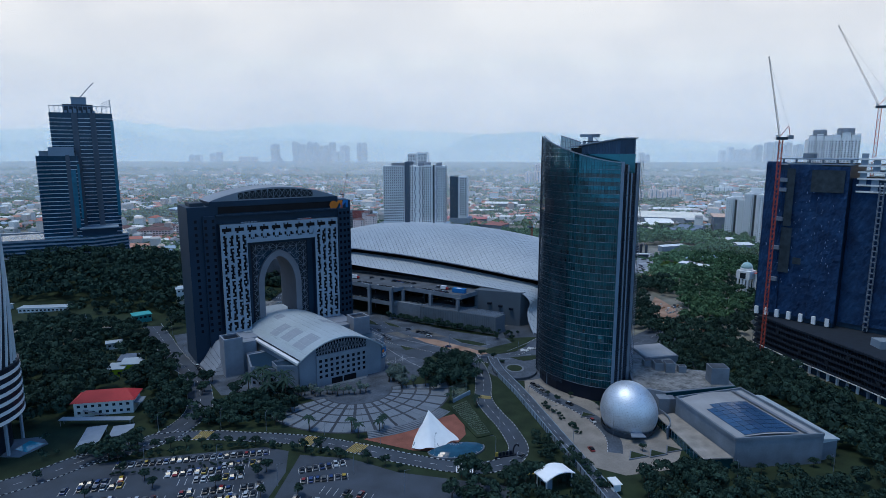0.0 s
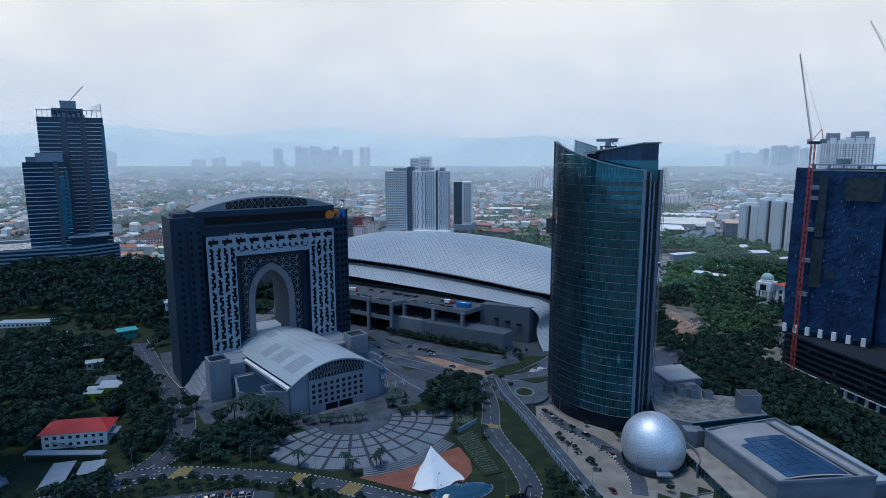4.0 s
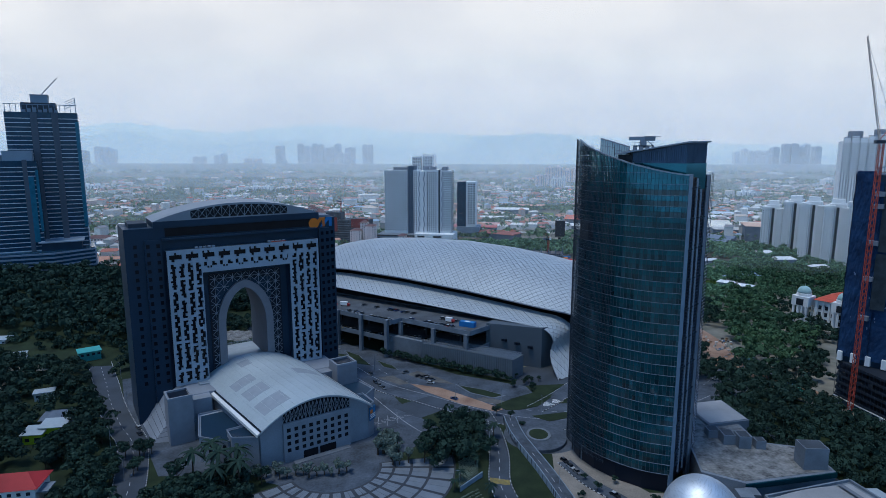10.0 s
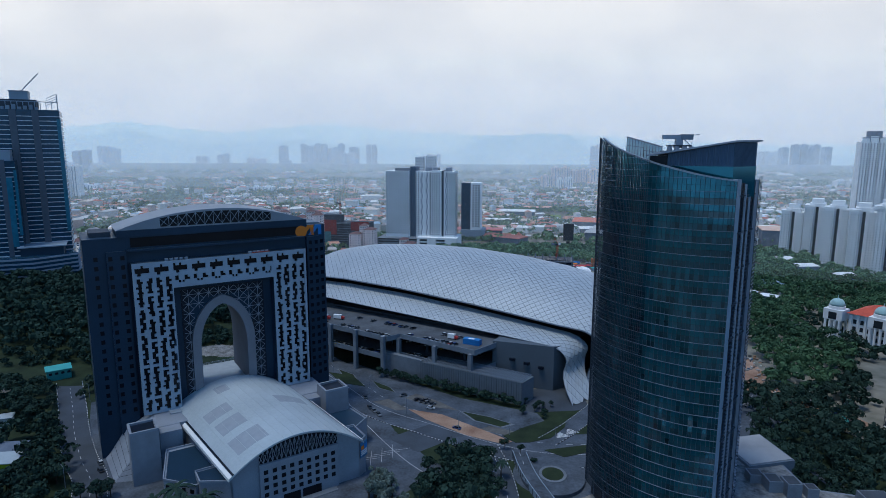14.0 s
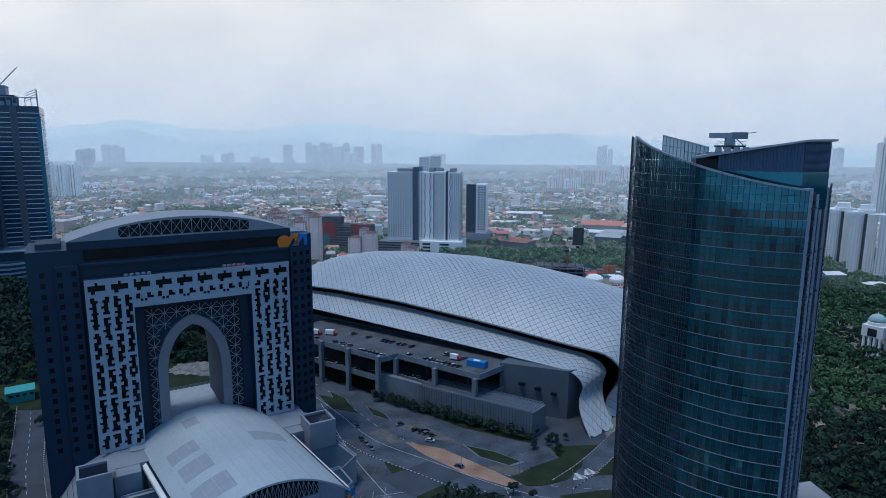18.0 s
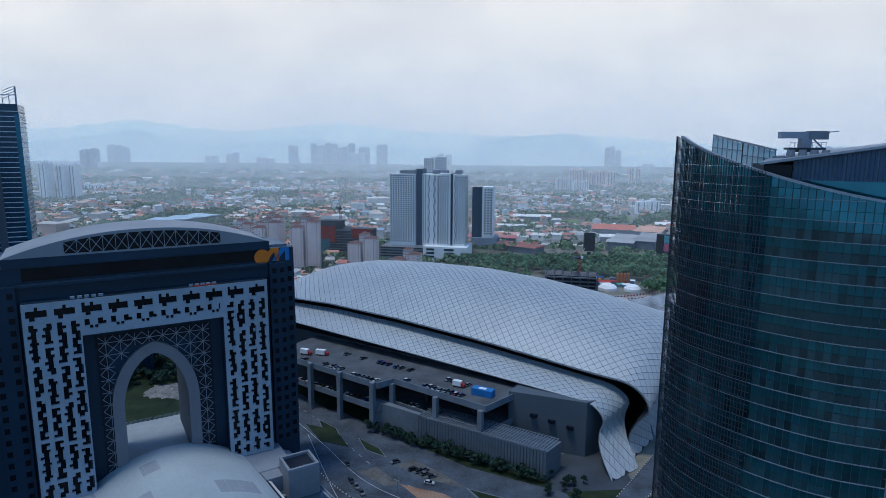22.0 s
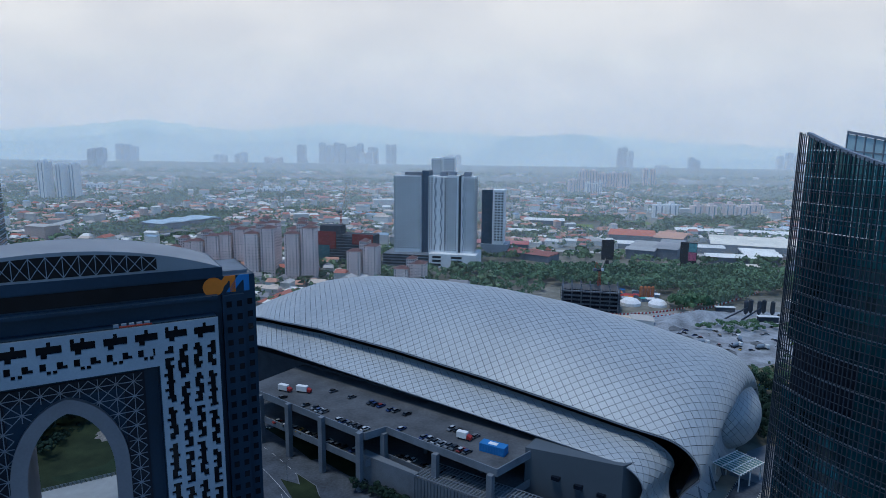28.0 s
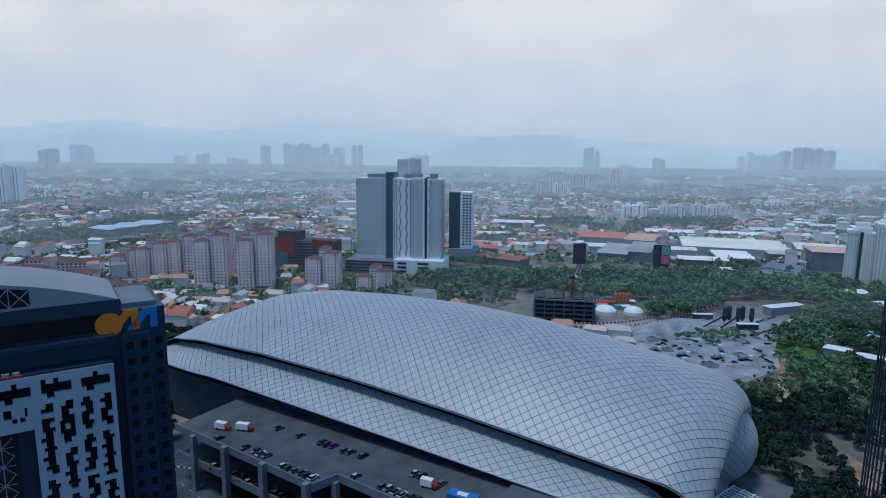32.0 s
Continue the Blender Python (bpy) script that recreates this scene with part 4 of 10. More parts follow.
    tagged(part("penthouse_rib", bm, mat("rib_slate", (0.07, 0.11, 0.17), 0.5), t), kind="stuff")
    bm = bmesh.new()
    rim = ((43.6, 312.6, 130.9), (67.3, 302.2, 135.3), (77.2, 308.2, 135.5), (80, 330.5, 135.4), (56, 336.0, 132.0))
    up, low = [bm.verts.new(p) for p in rim], [bm.verts.new((p[0], p[1], p[2] - 0.5)) for p in rim]
    for k in (1, 2, 3):
        bm.faces.new((up[0], up[k], up[k + 1]))
        bm.faces.new((low[0], low[k + 1], low[k]))
    for k in range(5):
        bm.faces.new((low[k], low[(k + 1) % 5], up[(k + 1) % 5], up[k]))
    part("roof_cap", bm, STEEL, t)
    line = (((43.9, 341.6), (48.0, 333.5), 137.0, 135.2), ((48.0, 333.5), (52.0, 325.5), 135.2, 133.4))
    for a, b, za, zb in line:
        bm = bmesh.new()
        for k in range(7):
            p, z = Vector(a).lerp(Vector(b), k / 6), za + (zb - za) * k / 6
            beam(bm, (*p, 122), (*p, z), 0.22)
        beam(bm, (*a, za), (*b, zb), 0.5, 0.4)
        beam(bm, (*a, za - 3), (*b, zb - 2), 0.2)
        part("crown_frame", bm, STEEL, t)
        bm = bmesh.new()
        bm.faces.new([bm.verts.new(p) for p in ((*a, 123), (*b, 123), (*b, zb - 0.3), (*a, za - 0.3))])
        part("crown_glass", bm, mat("pale_crown_glass", (0.34, 0.50, 0.57), 0.12, vary=0.15), t, "pale glazed crown screen")
    # roof crane for window cleaning
    c = thing("roof_crane", "grey window-cleaning crane on the tower roof", "crane", pose(56.2, 322.0, 133.0))
    part("crane_deck", one_block(-5.4, 5.4, -3.0, 3.0, -4.0, -0.9), CONCRETE, c)
    part("crane_base", one_block(-3.9, 3.7, -1.2, 1.2, 0.5, 0.95), STEEL_DARK, c)
    part("turntable", one_block(-1.5, 1.5, -1.1, 1.1, 0.0, 0.5), STEEL_DARK, c)
    part("crane_post", one_block(-1.3, 0.9, -0.8, 0.8, 0.95, 2.9), STEEL, c)
    part("crane_jib", one_block(-5.6, 0.2, -0.7, 0.7, 2.9, 4.3), STEEL, c, "grey box-section jib")
    part("crane_head", one_block(0.2, 4.2, -0.9, 0.9, 2.7, 4.5), mat("crane_grey", (0.12, 0.15, 0.19), 0.5, vary=0.2), c)
    bm = bmesh.new()
    beam(bm, (4.2, 0, 4.2), (6.6, 0, 4.5), 0.2)
    beam(bm, (1.6, 0, 2.7), (3.6, 0, 0.9), 0.25)
    part("head_strut", bm, STEEL, c)
    for k in range(9):
        part("rail_post", one_block(-3.8 + k * 0.92, -3.72 + k * 0.92, -1.25, -1.17, 0.95, 2.0), STEEL, c)
    part("guard_rail", one_block(-3.8, 3.7, -1.25, -1.17, 2.0, 2.08), STEEL, c)
    for x in (-3.6, -1.2, 1.2, 3.6):
        bm = bmesh.new()
        tube(bm, [(-0.9, 0.9), (0.5, 0.75)], 12)
        part("crane_pad", bm, CONCRETE, c, "", pose(x, -1.6, 0))


glass_tower()


# ---- site: roads, kerbs, plaza, parking ----
def road(name, pts, left, right, z, mm, label, steps=8):
    line = smooth_line(pts, steps)
    bm = bmesh.new()
    ribbon(bm, line, left, right, z)
    ob = tagged(part(name, bm, mm), label, "road", kind="structure")
    return line, ob


def kerb(line, off, z=0.0, painted=True, parent=None):
    """A raised kerb of alternating black and white stones beside a road line."""
    pts = []
    for i, p in enumerate(line):
        d = (line[min(i + 1, len(line) - 1)] - line[max(i - 1, 0)]).normalized()
        pts.append(p + Vector((d.y, -d.x)) * off)
    for k, mm in ((0, mat("kerb_white", (0.42, 0.44, 0.47), 0.8, vary=0.3)), (1, NAVY_DEEP)):
        bm = bmesh.new()
        n = 0
        for a, b in zip(pts, pts[1:]):
            m = max(1, int((b - a).length / 0.9))
            for j in range(m):
                if (n % 2 == k) and painted:
                    beam(bm, (*a.lerp(b, j / m), z + 0.12), (*a.lerp(b, (j + 0.96) / m), z + 0.12), 0.34, 0.24)
                n += 1
        if bm.verts:
            ob = part("kerb_stones", bm, mm, parent)
            tagged(ob, "black and white painted kerb stones", "kerb" if parent is None else "", kind="stuff")
        else:
            bm.free()


def dashes(line, off, z, w=0.11, on=3.0, gap=4.0, solid=False, name="lane_marking"):
    bm = bmesh.new()
    run = 0.0
    for i in range(len(line) - 1):
        a, b = line[i], line[i + 1]
        d = (b - a).normalized()
        n = Vector((d.y, -d.x)) * off
        L = (b - a).length
        s = 0.0
        while s < L:
            ph = run % (on + gap)
            stepl = min(L - s, (on - ph) if ph < on else (on + gap - ph)) + 1e-4
            if solid or ph < on:
                p, q = a + d * s + n, a + d * min(L, s + stepl) + n
                side = Vector((d.y, -d.x)) * w
                bm.faces.new([bm.verts.new((*v, z)) for v in (p + side, q + side, q - side, p - side)][::-1])
            s += stepl
            run += stepl
    tagged(part(name, bm, mat("road_paint", (0.40, 0.42, 0.45), 0.7, vary=0.25)), "worn white lane markings on asphalt", "marking", kind="stuff")


def patch(name, pts, z, mm, label, cat, h=0.0):
    bm = bmesh.new()
    if h:
        prism(bm, pts, z - h, z)
    else:
        bm.faces.new([bm.verts.new((x, y, z)) for x, y in pts])
    bmesh.ops.recalc_face_normals(bm, faces=bm.faces)
    if not h and bm.faces[:][0].normal.z < 0:
        bmesh.ops.reverse_faces(bm, faces=bm.faces)
    return tagged(part(name, bm, mm), label, cat, kind="structure")


def site():
    # asphalt apron and lawn under everything near
    patch("lawn_1", [(-260, 120), (240, 120), (215, 300), (150, 420), (60, 400), (30, 420), (-120, 520), (-270, 440)], 0.02, GRASS, "dark green grass and scrub", "lawn")
    w_pts = [(-260, 150), (-187, 209), (-168, 231), (-148, 248), (-141.5, 264), (-142, 282), (-150, 301), (-165, 327), (-180, 343), (-200, 367), (-220, 394), (-246, 428), (-300, 500), (-380, 600)]
    line, ob = road("road_1", w_pts, 6.0, 6.0, 0.06, ASPHALT, "curving grey asphalt road past the gate tower")
    kerb(line, 6.2, 0.06)
    kerb(line, -6.2, 0.06)
    dashes(line, 0, 0.075)
    a_pts = [(-170, 229), (-150, 250), (-127, 255.5), (-109, 255), (-90, 254), (-74, 252), (-52, 246), (-32, 239), (-12, 233.5), (2, 233.5), (12.5, 240), (16.2, 250), (14.7, 260.5), (11.3, 273), (7.6, 282.5), (3.3, 295.6), (1.7, 307), (2.2, 325), (0.5, 343), (-2, 356), (-5, 368)]
    line, ob = road("road_2", a_pts, 4.0, 4.2, 0.09, ASPHALT, "two-lane asphalt road bending round the sunken court")
    kerb(line, 4.4, 0.09)
    kerb(line, -4.2, 0.09)
    dashes(line, 0.1, 0.105)
    # yellow speed tables and a zebra crossing
    for x, y, rz, w, L in ((-55, 247, -17, 3.4, 9), (-78, 252.5, -7, 3.0, 9), (1.9, 305, -92, 2.0, 8), (18, 233, 25, 4.5, 9), (-128, 255, 0, 3.2, 9)):
        for k in range(7):
            bm = one_prism([(-w + k * 2 * w / 7, -L / 2), (-w + (k + 0.5) * 2 * w / 7, -L / 2), (-w + (k + 0.5) * 2 * w / 7 + 1.2, L / 2), (-w + k * 2 * w / 7 + 1.2, L / 2)], 0.1, 0.13)
            tagged(part("hump_stripe", bm, YELLOW, None, "", pose(x, y, 0, 0, 0, rz)), "yellow painted stripe on a road hump", "marking", "hump stripes", "structure")
    for k in range(7):
        bm = one_block(-0.3, 0.3, -4.4, 4.4, 0.1, 0.125)
        tagged(part("zebra_stripe", bm, WHITE_PAINT, None, "", pose(-9.5 + k * 1.1 - 1, 233.4, 0, 0, 0, 3)), "white zebra crossing stripe on asphalt", "marking", "zebra stripes", "structure")
    # walled ramp road by the glass tower
    e_pts = [(8.5, 360), (11.8, 341), (21.2, 311.5), (30.2, 278.6), (36, 257), (44, 228), (51, 200), (60, 160)]
    line, ob = road("road_3", e_pts, 2.8, 2.8, 1.6, ASPHALT_OLD, "pale worn ramp road with a retaining wall")
    dashes(line, 0, 1.62)
    bm = bmesh.new()
    for side, z, h in ((-3.0, 1.4, 1.0), (3.0, 1.45, 3.1)):
        off = []
        for i, p in enumerate(line):
            d = (line[min(i + 1, len(line) - 1)] - line[max(i - 1, 0)]).normalized()
            off.append(p + Vector((d.y, -d.x)) * side)
        rows = []
        for i, p in enumerate(off):
            d = (off[min(i + 1, len(off) - 1)] - off[max(i - 1, 0)]).normalized()
            o = Vector((d.y, -d.x)) * 0.15
            rows.append([(*(p + o), z - h / 2), (*(p + o), z + h / 2), (*(p - o), z + h / 2), (*(p - o), z - h / 2)])
        sheet(bm, rows, 0, True)
        if side > 0:
            wall_line = off
    bmesh.ops.recalc_face_normals(bm, faces=bm.faces)
    tagged(part("retaining_wall_1", bm, PANEL_GREY), "grey concrete retaining wall of the ramp", "wall", kind="structure")
    bm = bmesh.new()
    for a, b in zip(wall_line, wall_line[1:]):
        m = max(1, round((b - a).length / 3.0))
        for k in range(m):
            p = a.lerp(b, k / m)
            beam(bm, (p.x - 0.2, p.y, 0), (p.x - 0.2, p.y, 2.9), 0.3)
    tagged(part("wall_piers_1", bm, CONCRETE_DARK), "dark piers along the ramp wall", "wall", kind="stuff")
    # wide road by the exhibition hall
    m_pts = [(-230, 560), (-150, 496), (-110, 464), (-84, 437), (-58, 408), (-30, 391), (0, 374), (26, 367), (60, 372), (110, 395), (150, 440)]
    line, ob = road("road_4", m_pts, 15, 15, 0.04, ASPHALT_OLD, "broad worn asphalt road beside the exhibition hall")
    dashes(line, -5, 0.055)
    dashes(line, 4, 0.055, solid=True)
    kerb(line, 15.2, 0.04)
    s_pts = [(-96, 442), (-72, 398), (-55, 372), (-40, 352), (-28, 340)]
    line, ob = road("road_5", s_pts, 9, 9, 0.05, ASPHALT_OLD, "worn asphalt road between gate tower and hall")
    dashes(line, 0, 0.065, solid=True)
    patch("fresh_asphalt_1", [(-52, 372), (-33, 388), (-18, 377), (-36, 360)], 0.075, ASPHALT, "patch of fresh black asphalt", "road")
    patch("bare_earth_1", [(-46, 404), (-28, 399), (-4, 381), (6, 373), (2, 370), (-16, 378), (-36, 393)], 0.09, EARTH, "strip of bare orange earth", "ground")
    patch("verge_1", [(2, 378), (7.5, 372), (14, 372.6), (24, 377.4), (32, 389), (34, 398), (25.6, 397), (13, 388)], 0.22, GRASS, "kerbed grass island", "lawn", 0.2)
    patch("verge_2", [(20, 366), (40, 372), (44, 368), (28, 360)], 0.22, GRASS, "kerbed grass island", "lawn", 0.2)
    patch("verge_3", [(-100, 452), (-84, 447), (-74, 432), (-88, 436)], 0.22, GRASS, "kerbed grass island", "lawn", 0.2)
    # drop-off court round the glass tower
    patch("court_1", [(26, 334), (24.6, 312), (31.5, 286), (38.5, 262), (46, 236), (58, 230), (80, 236), (92, 262), (92, 300), (60, 300), (36, 330), (36, 356)], 0.12, mat("court_paving", (0.20, 0.185, 0.17), 0.85, scale=0.12, vary=0.35, fine=1.5), "pale sandy paved forecourt", "pavement")
    bm = bmesh.new()
    ring = [Vector((23 + 13 * math.cos(a), 345 + 12 * math.sin(a))) for a in [i * math.pi / 16 for i in range(33)]]
    ribbon(bm, ring, 5, 5, 0.14)
    tagged(part("ring_road_1", bm, ASPHALT_OLD), "asphalt ring road", "road", kind="structure")
    ln = smooth_line([(30, 322), (38, 306), (48, 294), (56, 280), (60, 262), (58, 248)], 6)
    bm = bmesh.new()
    ribbon(bm, ln, 3.2, 3.2, 0.15)
    tagged(part("drive_1", bm, ASPHALT_OLD), "curved asphalt drop-off drive", "road", kind="structure")
    kerb(ln, 3.3, 0.14)
    for x, y, s in ((66, 246, 5), (75, 248, 4.6), (83, 252, 4.2), (52, 285, 4)):
        bm = one_prism([(-s, -s * 0.5), (s, -s * 0.5), (0, s * 0.8)], 0, 0.5)
        t = thing("planter_bed", "triangular raised planting bed with a low kerb", "planter", pose(x, y, 0.12, 0, 0, 20), "forecourt beds")
        part("kerb", bm, PAVING, t)
        part("soil", one_prism([(-s * 0.8, -s * 0.4), (s * 0.8, -s * 0.4), (0, s * 0.6)], 0.5, 0.62), GRASS, t)
    # hill-side steps and hedged slope by the bend
    patch("hedged_slope", [(-16.5, 320), (-6.4, 329), (-6.2, 302), (5.4, 262), (-1.8, 258.5), (-9, 274), (-16, 291)], 0.5, GRASS, "grassy slope with rows of low hedges", "lawn", 0.5)
    hr = random.Random(8)
    for P0, P1, P2, P3, count in (((-15.4, 318.6), (-7.0, 326.5), (-7.0, 309), (-14.6, 298), 13), ((-14.6, 290.8), (-7, 298.4), (4.4, 262.6), (-1.6, 260.4), 18)):
        for k in range(count):
            u = (k + 0.5) / count
            a, b = Vector(P0).lerp(Vector(P3), u), Vector(P1).lerp(Vector(P2), u)
            bm = bmesh.new()
            m = max(4, int((b - a).length / 0.9))
            for j in range(m):
                p = a.lerp(b, (j + hr.uniform(0.3, 0.7)) / m)
                w = hr.uniform(0.3, 0.48)
                prism(bm, [(p.x + w * math.cos(q), p.y + 0.75 * w * math.sin(q)) for q in (0.3, 1.5, 2.6, 3.7, 5.0)], 0.45, 0.8 + hr.uniform(0, .3))
            tagged(part("low_hedge", bm, mat("pale_hedge", (0.12, 0.15, 0.12), 0.9, scale=0.3, vary=0.5, fine=2)), "row of clipped low hedge on a slope", "hedge", "slope hedges")
    bm = bmesh.new()
    beam(bm, (-13.8, 295.6, 1.4), (-5.2, 307.2, 1.4), 0.4, 2.4)
    tagged(part("slope_wall_1", bm, PANEL_GREY), "pale low wall across the hedged slope", "wall", kind="structure")
    patch("front_plaza", [(-92, 298), (-64, 291), (-48, 300), (-42, 318), (-50, 336), (-100, 312)], 0.07, ASPHALT_OLD, "dark paved forecourt of the hall", "pavement")
    patch("apron_1", [(-182, 350), (-152, 318), (-138, 300), (-100, 304), (-86, 296), (-48, 316), (-28, 340), (-40, 362), (-60, 400), (-100, 452), (-160, 440), (-214, 400)], 0.03, ASPHALT_OLD, "worn asphalt apron round the gate tower", "pavement")
    patch("apron_2", [(-104, 462), (-84, 437), (-58, 408), (-30, 391), (-4, 381), (24, 392), (20, 404), (-20, 420), (-90, 470)], 0.034, ASPHALT_OLD, "worn asphalt yard before the exhibition hall", "pavement")
    for k, pts in enumerate(([(-96, 458), (-84, 449), (-80, 441), (-90, 446)], [(-72, 441), (-60, 432), (-55, 424), (-66, 430)], [(-20, 404), (-4, 398), (8, 390), (2, 386), (-12, 393)])):
        patch("verge_kerb_%d" % (k + 1), pts, 0.2, PAVING, "kerbed island edge", "kerb", 0.2)
        m_ = sum((Vector(q) for q in pts), Vector((0, 0))) / len(pts)
        patch("verge_%d" % (k + 5), [tuple((Vector(q) - m_) * 0.86 + m_) for q in pts], 0.25, GRASS, "kerbed grass island", "lawn", 0.1)
    for k, pts in enumerate(([(-50, 418), (-34, 408), (-20, 404), (-30, 414), (-44, 424)], [(-66, 412), (-52, 402), (-46, 404), (-58, 416)], [(-10, 384), (6, 378), (12, 381), (-4, 388)])):
        patch("dirt_patch_%d" % (k + 1), pts, 0.062 + 0.003 * k, mat("dusty_asphalt", (0.10, 0.10, 0.10), 0.9, scale=0.2, vary=0.5, fine=1.2), "dusty worn patch of asphalt", "road")
    ln7, ob = road("road_7", [(22, 374), (34, 388), (48, 408), (66, 436), (92, 474)], 4.5, 4.5, 0.08, ASPHALT_OLD, "worn asphalt road round the end of the exhibition hall")
    kerb(ln7, 4.7, 0.08)
    kerb(ln7, -4.7, 0.08)
    # turning circle at the foot of the glass tower
    ring = lambda r, z: [(21 + r * math.cos(2 * math.pi * i / 28), 343 + r * 1.15 * math.sin(2 * math.pi * i / 28)) for i in range(28)]
    patch("turning_circle", ring(13, 0), 1.66, ASPHALT_OLD, "round asphalt turning circle", "road", 1.6)
    patch("circle_kerb", ring(5.6, 0), 1.95, PAVING, "pale kerb round a planted island", "kerb", 0.3)
    patch("circle_lawn", ring(4.4, 0), 2.0, GRASS, "round planted island", "lawn", 0.1)
    for x, y, rz in ((35, 383, 20), (30, 379, 20)):
        for k in range(6):
            w = 3.4 - k * 0.5
            bm = one_block(-w, w, k * 0.8, k * 0.8 + 0.35, 0.09, 0.11)
            tagged(part("chevron_stripe", bm, WHITE_PAINT, None, "", pose(x, y, 0, 0, 0, rz)), "white painted stripe of a traffic island", "marking", "island stripes", "structure")
    for k in range(7):
        bm = one_block(-6, 6, -0.07, 0.07, 0.085, 0.1)
        tagged(part("hatch_line", bm, mat("road_paint", (0.4, 0.42, 0.45)), None, "", pose(-58 + k * 2.1, 352 + k * 1.6, 0, 0, 0, 98 if k % 2 else 20)), "white hatching line on the forecourt", "marking", "hatching", "structure")


site()


def street_lamps():
    first = thing("street_lamp", "tall grey street lamp with a single arm", "street lamp", pose(-46, 398, 0.05, 0, 0, 40), "street lamps")
    bm = bmesh.new()
    tube(bm, [(0, 0.16), (0.6, 0.12), (9, 0.07)], 8)
    part("pole", bm, STEEL, first)
    bm = bmesh.new()
    beam(bm, (0, 0, 9), (1.6, 0, 9.4), 0.09)
    part("arm", bm, STEEL, first)
    part("lamp_head", one_block(1.5, 2.4, -0.18, 0.18, 9.35, 9.5), STEEL_DARK, first)
    for x, y, r in ((-19, 382, 40), (5, 379, 60), (25, 368, 90), (-97, 451, 40), (-70, 424, 40), (-14, 296, 200), (-150, 258, 10), (-122, 262, 90), (-100, 261, 90), (-72, 258.5, 90), (-45, 251, 80), (-20, 242, 80), (6, 243, 180), (9, 270, 180), (-2, 330, 180), (34, 275, 0), (40, 250, 0), (25, 300, 0), (60, 262, 0), (-140, 228, 0), (-110, 230, 0), (-80, 216, 0), (-52, 226, 0), (-30, 214, 0), (-150, 296, 150), (-172, 322, 150), (-188, 362, 150), (-216, 402, 150), (100, 226, 90), (140, 232, 90)):
        copy_thing(first, Matrix.Identity(4)).matrix_basis = pose(x, y, 0.05, 0, 0, r)


street_lamps()


def fan_plaza():
    """Rings of pale slabs between dark bands, fanned round the hall's forecourt."""
    cx, cy = -67, 311
    bm = bmesh.new()
    A0, A1 = radians(-142), radians(16)
    n = 48
    sheet(bm, [[(cx + r * math.cos(A0 + (A1 - A0) * i / n), cy + r * math.sin(A0 + (A1 - A0) * i / n), 0.10) for i in range(n + 1)] for r in (51, 18.5)])
    base = tagged(part("pavement_1", bm, mat("dark_band_paving", (0.035, 0.042, 0.055), 0.7, vary=0.3)), "fan-shaped plaza of pale slabs between dark bands", "pavement", kind="structure")
    sect = 13
    rings = [(19.6, 24.2), (25.4, 31.6), (32.8, 39.6), (40.8, 50.0)]
    slab = mat("plaza_slab", (0.135, 0.16, 0.195), 0.75, scale=0.3, vary=0.2, fine=2.5, rand=0.35)
    for k in range(sect):
        a0 = A0 + (A1 - A0) * k / sect
        a1 = A0 + (A1 - A0) * (k + 1) / sect
        for r0, r1 in rings:
            m = 0.75
            b0, b1 = a0 + m / r0, a1 - m / r1
            for half in range(2):
                c0 = b0 + (b1 - b0) * (0.5 * half) + (0.12 / r0 if half else 0)
                c1 = b0 + (b1 - b0) * (0.5 * half + 0.5)
                bm = bmesh.new()
                pts = [(cx + r * math.cos(t), cy + r * math.sin(t)) for r, t in [(r0, c0 + (c1 - c0) * i / 3) for i in range(4)] + [(r1, c1 - (c1 - c0) * i / 3) for i in range(4)]]
                prism(bm, pts[::-1], 0.1, 0.16)
                bmesh.ops.recalc_face_normals(bm, faces=bm.faces)
                part("slab", bm, slab, base)
    # sunken court with red floor, steps, tent and glass roof
    patch("court_floor", [(-53, 255), (-44, 264), (-36, 268), (-24, 276), (-13, 283), (-8, 274), (-7, 262), (-14, 246), (-30, 246)], 0.14, mat("red_paving", (0.20, 0.075, 0.055), 0.8, scale=0.15, vary=0.35, fine=2), "red tiled floor of the sunken court", "pavement")
    st = thing("court_steps", "curved pale concrete steps of the sunken court", "steps")
    for k in range(5):
        ln = [Vector((cx + (52 + k * 1.3) * math.cos(radians(a)), cy + (52 + k * 1.3) * math.sin(radians(a)))) for a in range(-74, -25, 3)]
        bm = bmesh.new()
        c, zt = Vector((cx, cy)), 0.95 - 0.16 * k
        rows = []
        for p in ln:
            o = (p - c).normalized() * 0.5
            rows.append([(*(p - o), 0.05), (*(p - o), zt), (*(p + o), zt), (*(p + o), 0.05)])
        sheet(bm, rows, 0, True)
        bmesh.ops.recalc_face_normals(bm, faces=bm.faces)
        part("step", bm, PAVING, st)
    t = thing("tensile_canopy", "white tensile fabric canopy rising to a point", "canopy", pose(-24, 250, 0.1))
    apex = Vector((0.5, 3.5, 15.5))
    base = [Vector(p) for p in ((-6.5, -2.5, 0.6), (-3.0, -5.0, 1.2), (1.5, -5.5, 2.4), (6.0, -3.6, 1.2), (10.5, -0.5, 3.0), (14.0, 2.5, 2.4), (8.0, 5.0, 6.0), (-1.5, 5.0, 8.0), (-5.0, 2.0, 4.5))]
    bm = bmesh.new()
    rows = []
    for i in range(9):
        u = i / 8
        row = []
        for b in base:
            p = apex.lerp(b, u)
            sag = math.sin(u * math.pi) * 1.5
            p.z -= sag * 0.9
            p.x += (b.x - apex.x) * 0.06 * math.sin(u * math.pi)
            row.append(tuple(p))
        rows.append(row)
